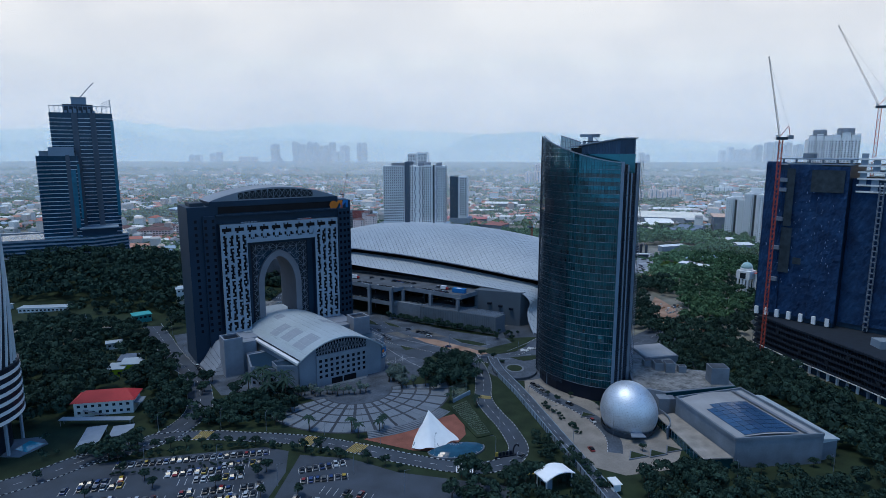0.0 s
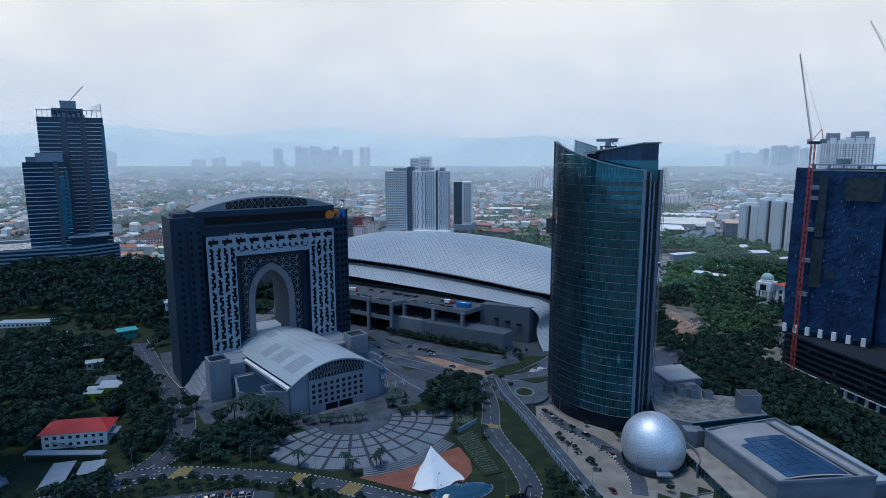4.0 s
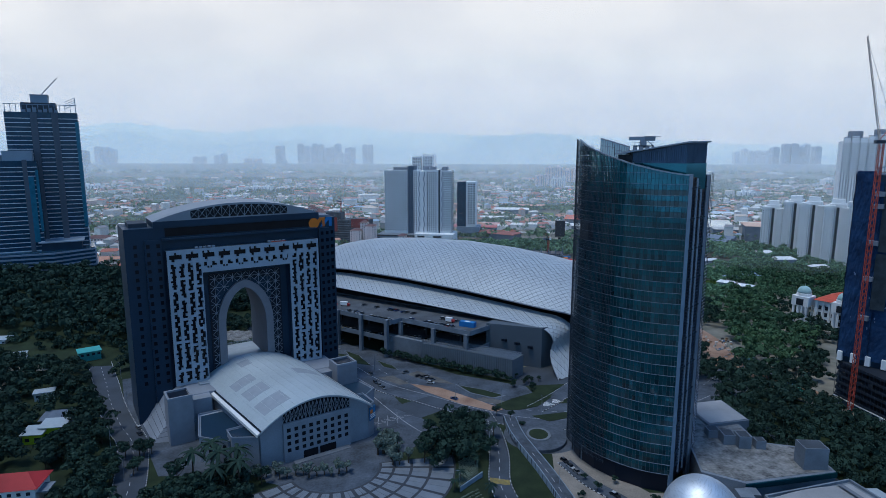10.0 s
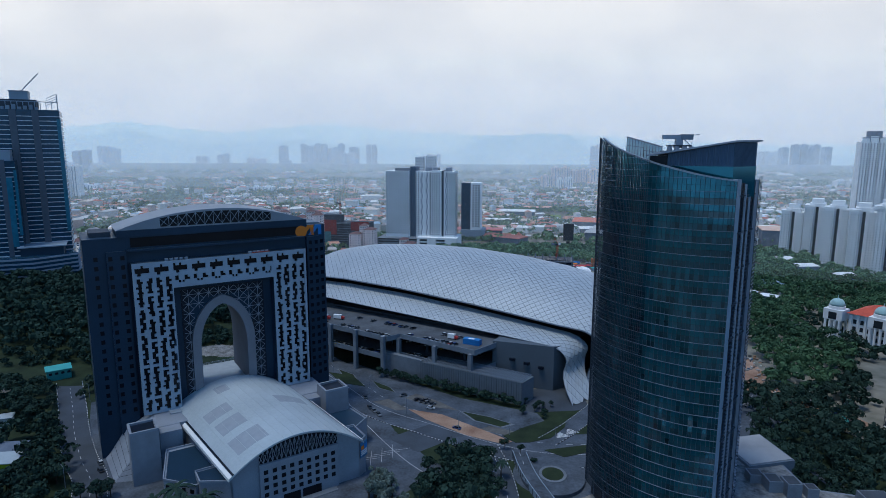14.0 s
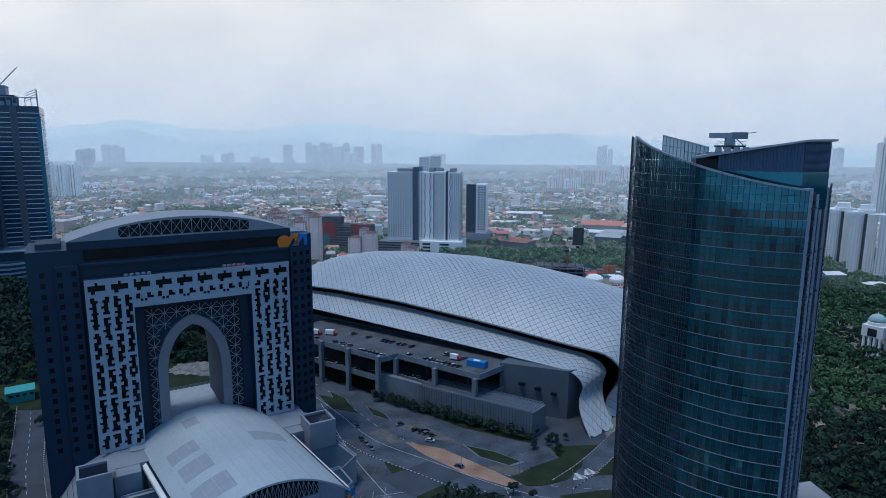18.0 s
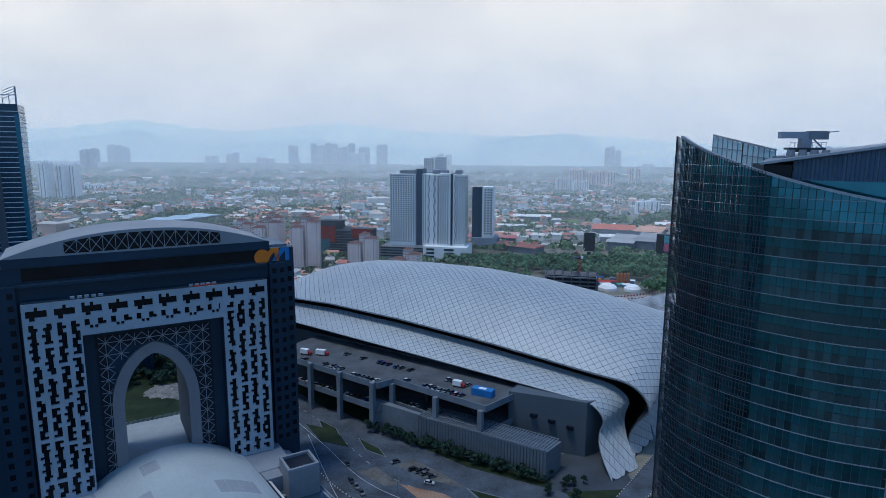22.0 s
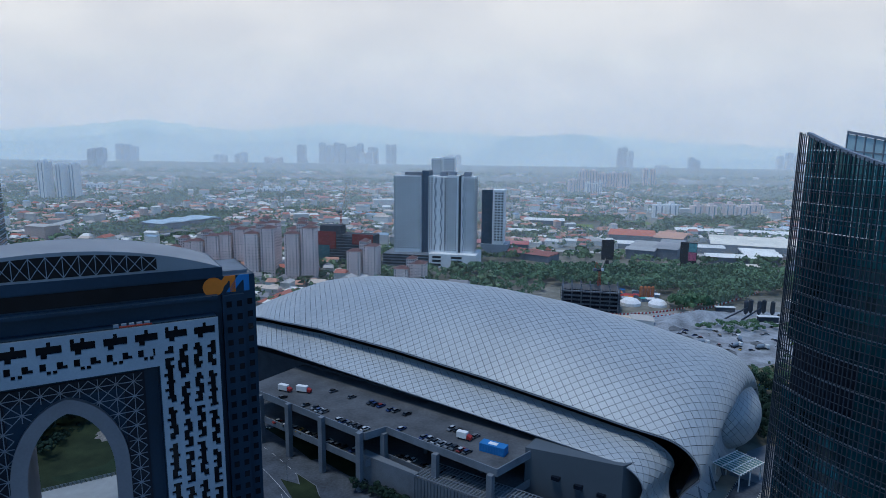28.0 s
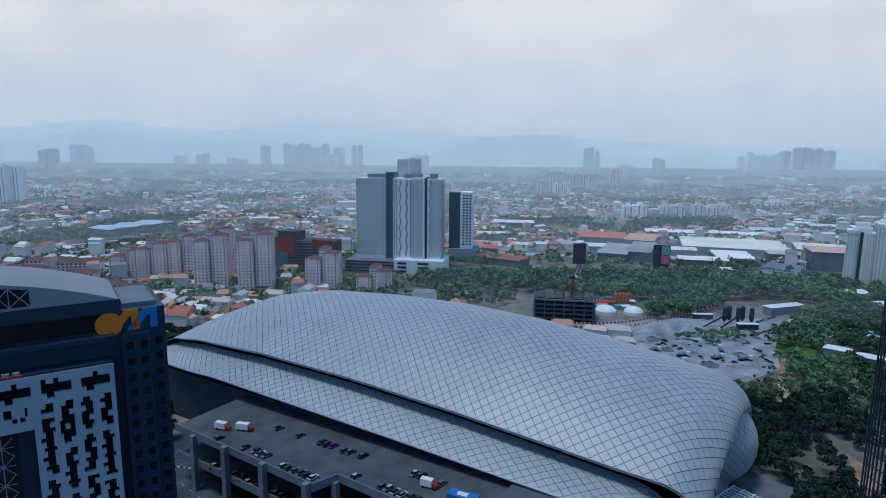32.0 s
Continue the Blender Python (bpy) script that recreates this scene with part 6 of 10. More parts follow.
def blue_towers():
    t = thing("netted_tower", "unfinished tower wrapped in dark blue safety netting", "tower", pose(179.6, 391.4, 0, 0, 0, -45.5))
    # x along the front towards the south, y into the building
    W, D = 45.0, 34.0
    part("structure", one_block(0.6, W - 0.6, 0.6, D, 24, 120), NAVY, t)
    for k, (x0, x1, zt, zb) in enumerate([(0, 8, 122, 27), (8, 13, 117, 27), (13, 30, 120.5, 27), (30, W, 119.5, 27)]):
        bm = bmesh.new()
        nx, nz = 14, 56
        y = -0.3 - (k % 2) * 0.7
        sheet(bm, [[(x0 + (x1 - x0) * i / nx, y - 0.5 * noise.noise((x0 + i * 0.7, zb + j * 0.5, k)), zb + (zt - zb) * j / nz) for i in range(nx + 1)] for j in range(nz + 1)])
        part("safety_net", bm, NETTING, t, "dark blue netting, creased and patched")
    bm = bmesh.new()
    sheet(bm, [[(-0.4 - 0.4 * noise.noise((i * 0.9, j * 0.6, 3)), D * i / 10, 27 + 94 * j / 40) for i in range(11)] for j in range(41)])
    part("safety_net", bm, NETTING, t)
    for k in range(9):
        for x in (8.0, 13.0, 21.5, 30.0, 37.5):
            if k % 2 == int(x) % 2:
                part("net_seam", one_block(x, x + 0.12, -1.62, -1.5, 27 + k * 10.2, 36.8 + k * 10.2), mat("seam_blue", (0.012, 0.03, 0.07), 0.8, vary=0.3), t)
    rng = random.Random(4)
    for k in range(90):
        x, z = rng.triangular(1, W - 1, 30), rng.triangular(34, 116, 88)
        w = rng.choice((0.25, 0.35, 0.5))
        part("net_tear", one_block(x, x + w, -1.9, -1.75, z, z + rng.uniform(0.3, 1.3)), mat("pale_gap", (0.13, 0.20, 0.32), 0.8), t)
    for x0, x1, z0, z1 in ((26, 43, 104.5, 117.5), (12, 18, 54, 82), (12.5, 17, 83, 118), (20, 24.5, 60, 64)):
        part("tan_sheet", one_block(x0, x1, -2.05, -1.92, z0, z1), mat("tan_sheeting", (0.028, 0.042, 0.055), 0.8, vary=0.45, scale=0.3), t, "brownish sheeting patch")
    for x, z in ((9, 110), (9, 104), (8.4, 86), (8, 68), (8, 48)):
        part("loading_deck", one_block(x, x + 4.2, -3.6, -0.5, z, z + 2.2), STEEL, t, "steel loading platform")
    # roof slab with its parapet and the stair heads
    for z in (120.4, 123.4):
        part("floor_slab", one_block(7, W + 0.5, 0.4, D, z, z + 0.7), PANEL_GREY, t)
    for k in range(6):
        part("top_column", one_block(8 + k * 7.2, 9 + k * 7.2, 1.4, 2.2, 121, 123.4), CONCRETE, t)
    part("stair_head", one_block(17, 23, 8, 14, 124.1, 127), CONCRETE, t)
    for x in (0.4, 6.2, 12.6, 19.4, 26.2, 33.4, 40.6):
        part("base_column", one_block(x, x + 2.2, -1.8, 0.6, 24.6, 29.4), WHITE_PAINT, t)
    # the recessed southern wing: dark netting, bare upper floors and a hoist mast
    part("wing", one_block(W - 0.4, 78, 7, D + 6, 24, 112), NAVY, t)
    for x0, x1 in ((W - 0.2, 58), (58, 68), (68, 78)):
        bm = bmesh.new()
        zt = 113 if x0 < 58 else 104
        sheet(bm, [[(x0 + (x1 - x0) * i / 10, 6.6 - 0.5 * noise.noise((i * 0.8 + x0, j * 0.5, 7)), 27 + (zt - 27) * j / 40) for i in range(11)] for j in range(41)])
        part("safety_net", bm, NETTING, t)
    for k in range(6):
        part("bare_floor", one_block(W + 2, 80, 5.4, D + 6, 105 + k * 3.7, 105.9 + k * 3.7), WHITE_PAINT, t, "bare pale concrete floor")
        for i in range(6):
            x = W + 3 + i * 6
            if (i + k) % 3:
                part("bare_wall", one_block(x, x + 3.4, 6.0, 6.5, 105.9 + k * 3.7, 108.7 + k * 3.7), PANEL_GREY, t)
    for k in range(26):
        part("hoist_frame", one_block(58.6, 61.0, 3.2, 5.6, 27 + k * 3.2, 27.5 + k * 3.2), STEEL, t)
    for x in (58.6, 60.7):
        for y in (3.2, 5.3):
            part("hoist_post", one_block(x, x + 0.3, y, y + 0.3, 25, 111), STEEL, t)
    p = thing("tower_podium", "dark unfinished podium of open car decks", "podium")
    ol = [(180, 391), (187, 362), (193, 345), (202, 315), (208, 290), (224, 246), (320, 246), (320, 424), (206, 424)]
    mid = Vector((262, 338))
    inset = lambda d: [tuple(Vector(q) + (mid - Vector(q)).normalized() * d) for q in ol]
    for k in range(6):
        z = 5.2 + k * 3.5
        part("deck", one_prism(ol, z, z + 1.1), mat("slate_deck", (0.016, 0.024, 0.038), 0.8, vary=0.3), p)
    # Near-black body put in for the shade inside the open decks.
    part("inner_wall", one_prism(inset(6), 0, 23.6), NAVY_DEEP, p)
    part("base_glass", one_prism(inset(2.4), 0, 4.4), GLASS_BLUE, p, "blue glazed street floor")
    for a, b in zip(ol[:5], ol[1:6]):
        a, b = Vector(a), Vector(b)
        n = max(2, int((b - a).length / 5.6))
        for k in range(n):
            c = a.lerp(b, (k + 0.5) / n) + Vector((0.8, 0.2))
            part("column", one_block(c.x, c.x + 1.2, c.y - 0.6, c.y + 0.6, 0, 5.2), WHITE_PAINT if k % 3 else PANEL_GREY, p)
            if k % 2:
                part("deck_panel", one_block(c.x - 1.1, c.x - 0.9, c.y - 1.6, c.y + 1.6, 6.4 + (k % 5) * 3.5, 8.4 + (k % 5) * 3.5), mat("deck_board", (0.016, 0.022, 0.032), 0.7, vary=0.3, rand=0.2), p)
        bm = bmesh.new()
        beam(bm, (*a, 4.9), (*b, 4.9), 0.5, 0.5)
        part("fascia_strip", bm, WHITE_PAINT, p, "pale strip over the street floor")
    bm = bmesh.new()
    for a, b in zip(ol[:5], ol[1:6]):
        a, b = Vector(a), Vector(b)
        n = int((b - a).length / 1.9)
        for k in range(n):
            c = a.lerp(b, k / n)
            beam(bm, (c.x - 0.3, c.y, 5), (c.x - 0.3, c.y, 24.6), 0.16)
    stuff_part("scaffolding", bm, STEEL_DARK, p)
    part("blue_shed", one_block(222, 226, 322, 330, 23.8, 29), mat("faded_blue_sheet", (0.02, 0.10, 0.24), 0.7, vary=0.4), p)
    part("deck_room", one_block(214, 222, 322, 330, 23.8, 28.0), PANEL_GREY, p)
    t2 = thing("netted_tower", "second unfinished tower with blue netting and bare floors", "tower", pose(226, 296, 0, 0, 0, -15))
    part("structure", one_block(0.8, 40, 0.8, 34, 24, 116), NAVY, t2)
    for k in range(26):
        part("floor_edge", one_block(-0.8, 40, -0.9, 34, 27 + k * 3.5, 27.5 + k * 3.5), CONCRETE, t2)
    for x in range(0, 40, 5):
        part("bare_column", one_block(x, x + 0.7, -0.4, 0.4, 24, 116), CONCRETE, t2)
    for z0, z1 in ((86, 117), (60, 66)):
        part("safety_net", one_block(-1.5, 41, -1.5, -1.1, z0, z1), NETTING, t2)
        part("safety_net", one_block(-1.6, -1.2, -1, 34, z0 + 1, z1 - 2), NETTING, t2)
    tower_crane(176.4, 371, 0, 135, 47, 77, 168, "red tower crane with a pale luffing jib")
    tower_crane(262, 420, 0, 156, 60, 62, 150, "pale luffing crane above an unfinished tower")
    for x, w, top in ((678, 40, 158), (728, 50, 161)):
        b = thing("distant_tower", "tall pale flats with dark round crowns far behind", "flats", pose(x, 1236, 0, 0, 0, -18), "pale far towers")
        part("body", one_block(-w / 2, w / 2, 0, 30, 0, top - 12), WHITE_PAINT, b)
        for k in range(3):
            x0 = -w / 2 + k * w / 3
            part("bay", one_block(x0 + 1.2, x0 + w / 3 - 1.2, -3, 2, 0, top - (6 if k != 1 else 2)), WHITE_PAINT, b)
            part("top_frame", one_block(x0 + 0.6, x0 + w / 3 - 0.6, -3.4, 4, top - 5, top - 4), STEEL, b)
        bm = bmesh.new()
        tube(bm, [(top - 12, w * 0.3), (top + 5, w * 0.3), (top + 7, w * 0.28)], 20)
        part("crown", bm, mat("slate_crown", (0.10, 0.13, 0.18), 0.6), b, "dark round crown", pose(2, 14, 0))
        bm = bmesh.new()
        for k in range(38):
            for i in range(9):
                x0 = -w / 2 + (i + 0.3) * w / 9
                block(bm, x0, x0 + w * 0.045, -3.3, -2.9, 8 + k * 3.6, 10 + k * 3.6)
        stuff_part("window_panes", bm, WINDOW_DARK, b)


blue_towers()


def banded_tower(x, y, rz, w, d, base, top, label, crown):
    """A glass office tower with pale spandrel bands, each a part."""
    t = thing("office_tower", label, "tower", pose(x, y, 0, 0, 0, rz))
    part("glass_body", one_block(-w / 2, w / 2, -d / 2, d / 2, 0, top), GLASS_BLUE, t)
    for k in range(int((top - base) / 4)):
        z = base + k * 4
        bm = bmesh.new()
        for x0, x1 in ((-w / 2, -w * 0.16), (-w * 0.06, w * 0.14), (w * 0.22, w / 2)) if crown else ((-w / 2, w / 2),):
            block(bm, x0, x1, -d / 2 - 0.5, -d / 2, z, z + 0.6)
        if crown:
            block(bm, w / 2, w / 2 + 0.4, -d / 2 + 3, d / 2, z, z + 0.4)
        part("spandrel_band", bm, mat("band_grey", (0.50, 0.55, 0.60), 0.6, vary=0.12), t)
    for px in (-0.11, 0.18) if crown else ():
        part("pier", one_block(px * w - w * 0.045, px * w + w * 0.045, -d / 2 - 0.9, -d / 2, base, top), mat("slate_pier", (0.07, 0.09, 0.12), 0.5, vary=0.15), t)
    bm = bmesh.new()
    block(bm, w * 0.455, w * 0.5 + 0.6, -d / 2 - 1.0, -d / 2 + 2, base + 30, top - 8)
    part("corner_glass", bm, mat("bright_teal_glass", (0.02, 0.13, 0.20), 0.1, vary=0.3), t)
    if crown:
        part("roof_block", one_block(-w * 0.28, w * 0.2, -d * 0.34, d * 0.3, top, top + 9), CONCRETE_DARK, t)
        part("lift_room", one_block(-w * 0.14, w * 0.10, -d * 0.3, d * 0.2, top + 9, top + 16), PANEL_GREY, t)
        part("lift_cap", one_block(-w * 0.15, w * 0.11, -d * 0.32, d * 0.22, top + 16, top + 16.6), STEEL, t)
        for k in range(7):
            part("roof_unit", one_block(-w * 0.26 + k * 4.2, -w * 0.26 + k * 4.2 + 2.6, -d * 0.44, -d * 0.37, top, top + 2.4 + (k % 3)), PANEL_GREY, t)
        bm = bmesh.new()
        for i in range(14):
            xx = -w / 2 + 1 + i * (w - 2) / 13
            beam(bm, (xx, -d / 2 + 1, top), (xx, -d / 2 + 1, top + 7), 0.5)
        beam(bm, (-w / 2, -d / 2 + 1, top + 7), (w / 2, -d / 2 + 1, top + 7), 0.6)
        for i in range(4):
            beam(bm, (w / 2 - 1, -d / 2 + 1 + 2 * i, top), (w / 2 - 1, -d / 2 + 1 + 2 * i, top + 14), 0.4)
            beam(bm, (w / 2 - 9, -d / 2 + 1, top + 4 + 2 * i), (w / 2 - 1, -d / 2 + 1, top + 8 + 2 * i), 0.4)
        part("crown_frame", bm, PANEL_GREY, t)
        bm = bmesh.new()
        beam(bm, (0, 0, top + 17), (14, 0, top + 33), 0.8)
        part("derrick", bm, STEEL, t)
    else:
        part("roof_block", one_block(-w * 0.2, w * 0.42, -d * 0.4, d * 0.4, top, top + 9), PANEL_GREY, t)
        part("roof_block", one_block(-w * 0.42, -w * 0.2, -d * 0.3, d * 0.4, top, top + 5), CONCRETE, t)
        part("lift_glass", one_block(w * 0.30, w * 0.42, -d / 2 - 1.1, -d / 2 - 0.5, 48, top - 14), mat("bright_teal_glass", (0.02, 0.13, 0.20), 0.1, vary=0.3), t, "bright teal glazed lift shaft")
        part("pier", one_block(w * 0.2, w * 0.3, -d / 2 - 0.9, -d / 2, base, top + 1), mat("slate_pier", (0.07, 0.09, 0.12), 0.5, vary=0.15), t)
    return t


def west_towers():
    banded_tower(-424, 641, 33, 57, 40, 28, 166, "tall dark blue glass tower with pale bands and a crown frame", True)
    banded_tower(-428.5, 603, 33, 36, 20.4, 28, 122, "lower dark blue glass tower with pale bands", False)
    p = thing("office_podium", "curved podium with stacked pale bands", "podium", pose(-428, 612, 0, 0, 0, 33))
    part("body", one_prism([(-62, -26), (20, -34), (52, -18), (52, 20), (-62, 20)], 0, 40), GLASS_BLUE, p)
    for k in range(8):
        part("band", one_prism([(-62.6, -26.6), (20, -34.8), (52.8, -18.4), (52.8, 20), (-62.6, 20)], 12 + k * 3.7, 13.5 + k * 3.7), PANEL_GREY, p)
    part("roof_pavilion", one_block(10, 42, -22, 6, 40, 47), NAVY, p)
    part("pavilion_roof", one_block(8, 44, -24, 8, 47, 48), PANEL_GREY, p)

    s = thing("striped_tower", "curved tower with slanting white stripes over a banded base", "tower", pose(-227, 233, 0))
    n = 48
    prof = [(38, 25.0), (80, 25.0), (110, 24.4), (150, 22)]
    bm = bmesh.new()
    tube(bm, prof, n)
    part("glass_body", bm, NAVY_DEEP, s)
    bm = bmesh.new()
    tube(bm, [(0, 21), (15, 21)], n)
    part("base_body", bm, NAVY_DEEP, s)
    for k in range(40):
        bm = bmesh.new()
        ang0 = 2 * math.pi * k / 40
        pts = []
        for i in range(17):
            z = 38 + 112 * i / 16
            r = lerp_table(prof, z) + 0.3
            ang = ang0 + (z - 38) / 112 * 0.8
            pts.append((r * math.cos(ang), r * math.sin(ang), z))
        for p_, q_ in zip(pts, pts[1:]):
            beam(bm, p_, q_, 1.0, 0.5)
        part("stripe", bm, WHITE_PAINT, s)
    for k in range(6):
        bm = bmesh.new()
        tube(bm, [(15.4 + k * 3.9, 26.4), (15.7 + k * 3.9, 26.9), (17.2 + k * 3.9, 26.9), (17.3 + k * 3.9, 26.5)], n)
        part("white_band", bm, WHITE_PAINT, s)
        bm = bmesh.new()
        tube(bm, [(17.2 + k * 3.9, 26.75), (19.3 + k * 3.9, 26.75)], n)
        part("dark_band", bm, NAVY_DEEP, s)
    for k in range(9):
        ang = 2 * math.pi * k / 9
        part("base_column", one_block(-0.5, 0.5, -0.5, 0.5, 0, 15.4), PANEL_GREY, s, "", pose(24.5 * math.cos(ang), 24.5 * math.sin(ang), 0))
    patch("pool_deck", [(-216, 246), (-200, 250), (-193, 244), (-197, 232), (-214, 232)], 0.3, PAVING, "paved pool deck", "pavement", 0.3)
    patch("pool_water", [(-203, 246), (-194.5, 244), (-197, 236), (-204, 238)], 0.36, mat("pool_tile", (0.05, 0.28, 0.36), 0.1, vary=0.2), "turquoise swimming pool", "water")


west_towers()


def small_houses():
    h = thing("red_roof_house", "two-storey white house under a red hipped roof", "house", pose(-187.5, 280, 0, 0, 0, 14))
    part("wall_body", one_block(-13.5, 13.5, -6, 6, 0, 7.2), WHITE_PAINT, h)
    bm = bmesh.new()
    lo = [bm.verts.new(p) for p in ((-14.8, -7.2, 7.2), (14.8, -7.2, 7.2), (14.8, 7.2, 7.2), (-14.8, 7.2, 7.2))]
    a, b = bm.verts.new((-9, 0, 11)), bm.verts.new((9, 0, 11))
    for f in ((lo[0], lo[1], b, a), (lo[1], lo[2], b), (lo[2], lo[3], a, b), (lo[3], lo[0], a), lo[::-1]):
        bm.faces.new(f)
    part("roof", bm, RED_ROOF, h)
    for i in range(8):
        for z in (1.8, 5.0):
            part("window", one_block(-12 + i * 3.2, -10.6 + i * 3.2, -6.1, -5.9, z - 0.6, z + 0.7), WINDOW_DARK, h)
    bm = bmesh.new()
    beam(bm, (-9, -7.2, 3.6), (1, -7.2, 0.3), 1.4, 0.25)
    part("outside_stair", bm, CONCRETE, h)
    part("porch_roof", one_block(13.5, 17.5, -5, 2, 4.6, 5.0), CONCRETE, h)
    for x, y, rz, w, d in ((-174, 246, -70, 21, 8.5), (-164, 252.5, -70, 11, 9), (-183, 263.5, 4, 34, 4)):
        c = thing("carport", "open carport with a pale metal roof", "carport", pose(x, y, 0, 0, 0, rz), "carports")
        part("roof", one_block(-w / 2, w / 2, -d / 2, d / 2, 3.0, 3.25), mat("carport_sheet", (0.22, 0.26, 0.31), 0.5, vary=0.15), c)
        for sx in (-1, 1):
            for sy in (-1, 1):
                part("post", one_block(sx * (w / 2 - 0.6) - 0.1, sx * (w / 2 - 0.6) + 0.1, sy * (d / 2 - 0.6) - 0.1, sy * (d / 2 - 0.6) + 0.1, 0, 3.0), STEEL, c)
    for x, y, w, d, z, rz in ((-204, 331, 10, 7, 6, 12), (-210, 326, 8, 7, 4.6, 12)):
        g = thing("lime_house", "small lime green house with a grey metal roof", "house", pose(x, y, 0, 0, 0, rz))
        part("wall_body", one_block(-w / 2, w / 2, -d / 2, d / 2, 0, z), LIME, g)
        part("roof", one_prism([(-w / 2 - 0.8, -d / 2 - 0.8), (w / 2 + 0.8, -d / 2 - 0.8), (w / 2 + 0.8, d / 2 + 0.8), (-w / 2 - 0.8, d / 2 + 0.8)], z, z + 1, 0, [z + 0.3, z + 0.3, z + 1.4, z + 1.4]), ROOF_METAL, g)
        for i in range(2):
            part("window", one_block(-w / 4 + i * w / 2 - 0.9, -w / 4 + i * w / 2 + 0.9, -d / 2 - 0.1, -d / 2 + 0.1, 1.4, 3.0), WINDOW_DARK, g)
    g = thing("grey_roof_house", "low house with a blue-grey roof among trees", "house", pose(-211, 342, 0, 0, 0, 10))
    part("wall_body", one_block(-6, 6, -3.5, 3.5, 0, 4), CONCRETE, g)
    part("roof", one_prism([(-7, -4.5), (7, -4.5), (7, 4.5), (-7, 4.5)], 4, 5, 0, [4.3, 4.3, 6, 6]), mat("slate_blue_roof", (0.10, 0.13, 0.18), 0.6), g)
    for x, y, w, d, z, rz, mm, lb in ((-255, 432, 12, 10, 6, 40, TURQ, "turquoise shed roof by the road"), (-345, 452, 36, 9, 5, 10, WHITE_PAINT, "long low white building with dark windows"), (-385, 450, 22, 10, 6, 5, WHITE_PAINT, "low white building among trees"), (-236, 470, 18, 12, 18, 30, WHITE_PAINT, "white four-storey block behind the gate tower"), (-300, 428, 10, 6, 4, 30, WHITE_PAINT, "small white house among trees"), (-375, 425, 20, 9, 4, 8, WHITE_PAINT, "low white building among trees"), (-240, 372, 9, 6, 4, 30, WHITE_PAINT, "small pale house among trees")):
        g = thing("small_building", lb, "building", pose(x, y, 0, 0, 0, rz))
        part("wall_body", one_block(-w / 2, w / 2, -d / 2, d / 2, 0, z), mm, g)
        part("roof", one_block(-w / 2 - 0.6, w / 2 + 0.6, -d / 2 - 0.6, d / 2 + 0.6, z, z + 0.5), ROOF_METAL if mm is not TURQ else TURQ, g)
        for i in range(int(w / 3)):
            part("window", one_block(-w / 2 + 1 + i * 3, -w / 2 + 2.6 + i * 3, -d / 2 - 0.12, -d / 2 + 0.1, z - 2.2, z - 0.9), WINDOW_DARK, g)
    # domed reservoir by the west towers
    d = thing("reservoir_dome", "low pale concrete reservoir dome", "reservoir", pose(-478, 560, 0))
    bm = bmesh.new()
    tube(bm, [(0, 30), (18, 30), (22, 24), (25, 14), (26.5, 4), (28, 3.8)], 36)
    part("shell", bm, CONCRETE, d)
    # gatehouse canopy near the ramp
    c = thing("gate_canopy", "curved white canopy over a gatehouse", "canopy", pose(28, 221, 0, 0, 0, 30))
    bm = bmesh.new()
    for z in (0, 0.3):
        sheet(bm, [[(-7 + 14 * i / 12, y, 5.5 + 1.8 * math.sin(math.pi * i / 12) + z) for i in range(13)] for y in (-4, 4)])
    part("canopy_roof", bm, FABRIC, c)
    part("booth", one_block(-5.5, -2.5, -2, 2, 0, 4.5), PANEL_GREY, c)
    part("booth_window", one_block(-5.6, -5.4, -1.4, 1.4, 1.6, 3.4), BLACK_GLASS, c)
    for x in (-6, 6):
        for y in (-3, 3):
            part("post", one_block(x - 0.2, x + 0.2, y - 0.2, y + 0.2, 0, 5.8), WHITE_PAINT, c)
    b = thing("guard_booth", "small white guard booth on the ramp road", "booth", pose(50.5, 218, 1.6, 0, 0, 15))
    part("wall_body", one_block(-1.4, 1.4, -2.4, 2.4, 0, 2.8), WHITE_PAINT, b)
    part("window", one_block(-1.45, 1.45, -1.8, 1.8, 1.2, 2.2), BLACK_GLASS, b)
    part("roof", one_block(-1.8, 1.8, -2.8, 2.8, 2.8, 3.1), WHITE_PAINT, b)


small_houses()


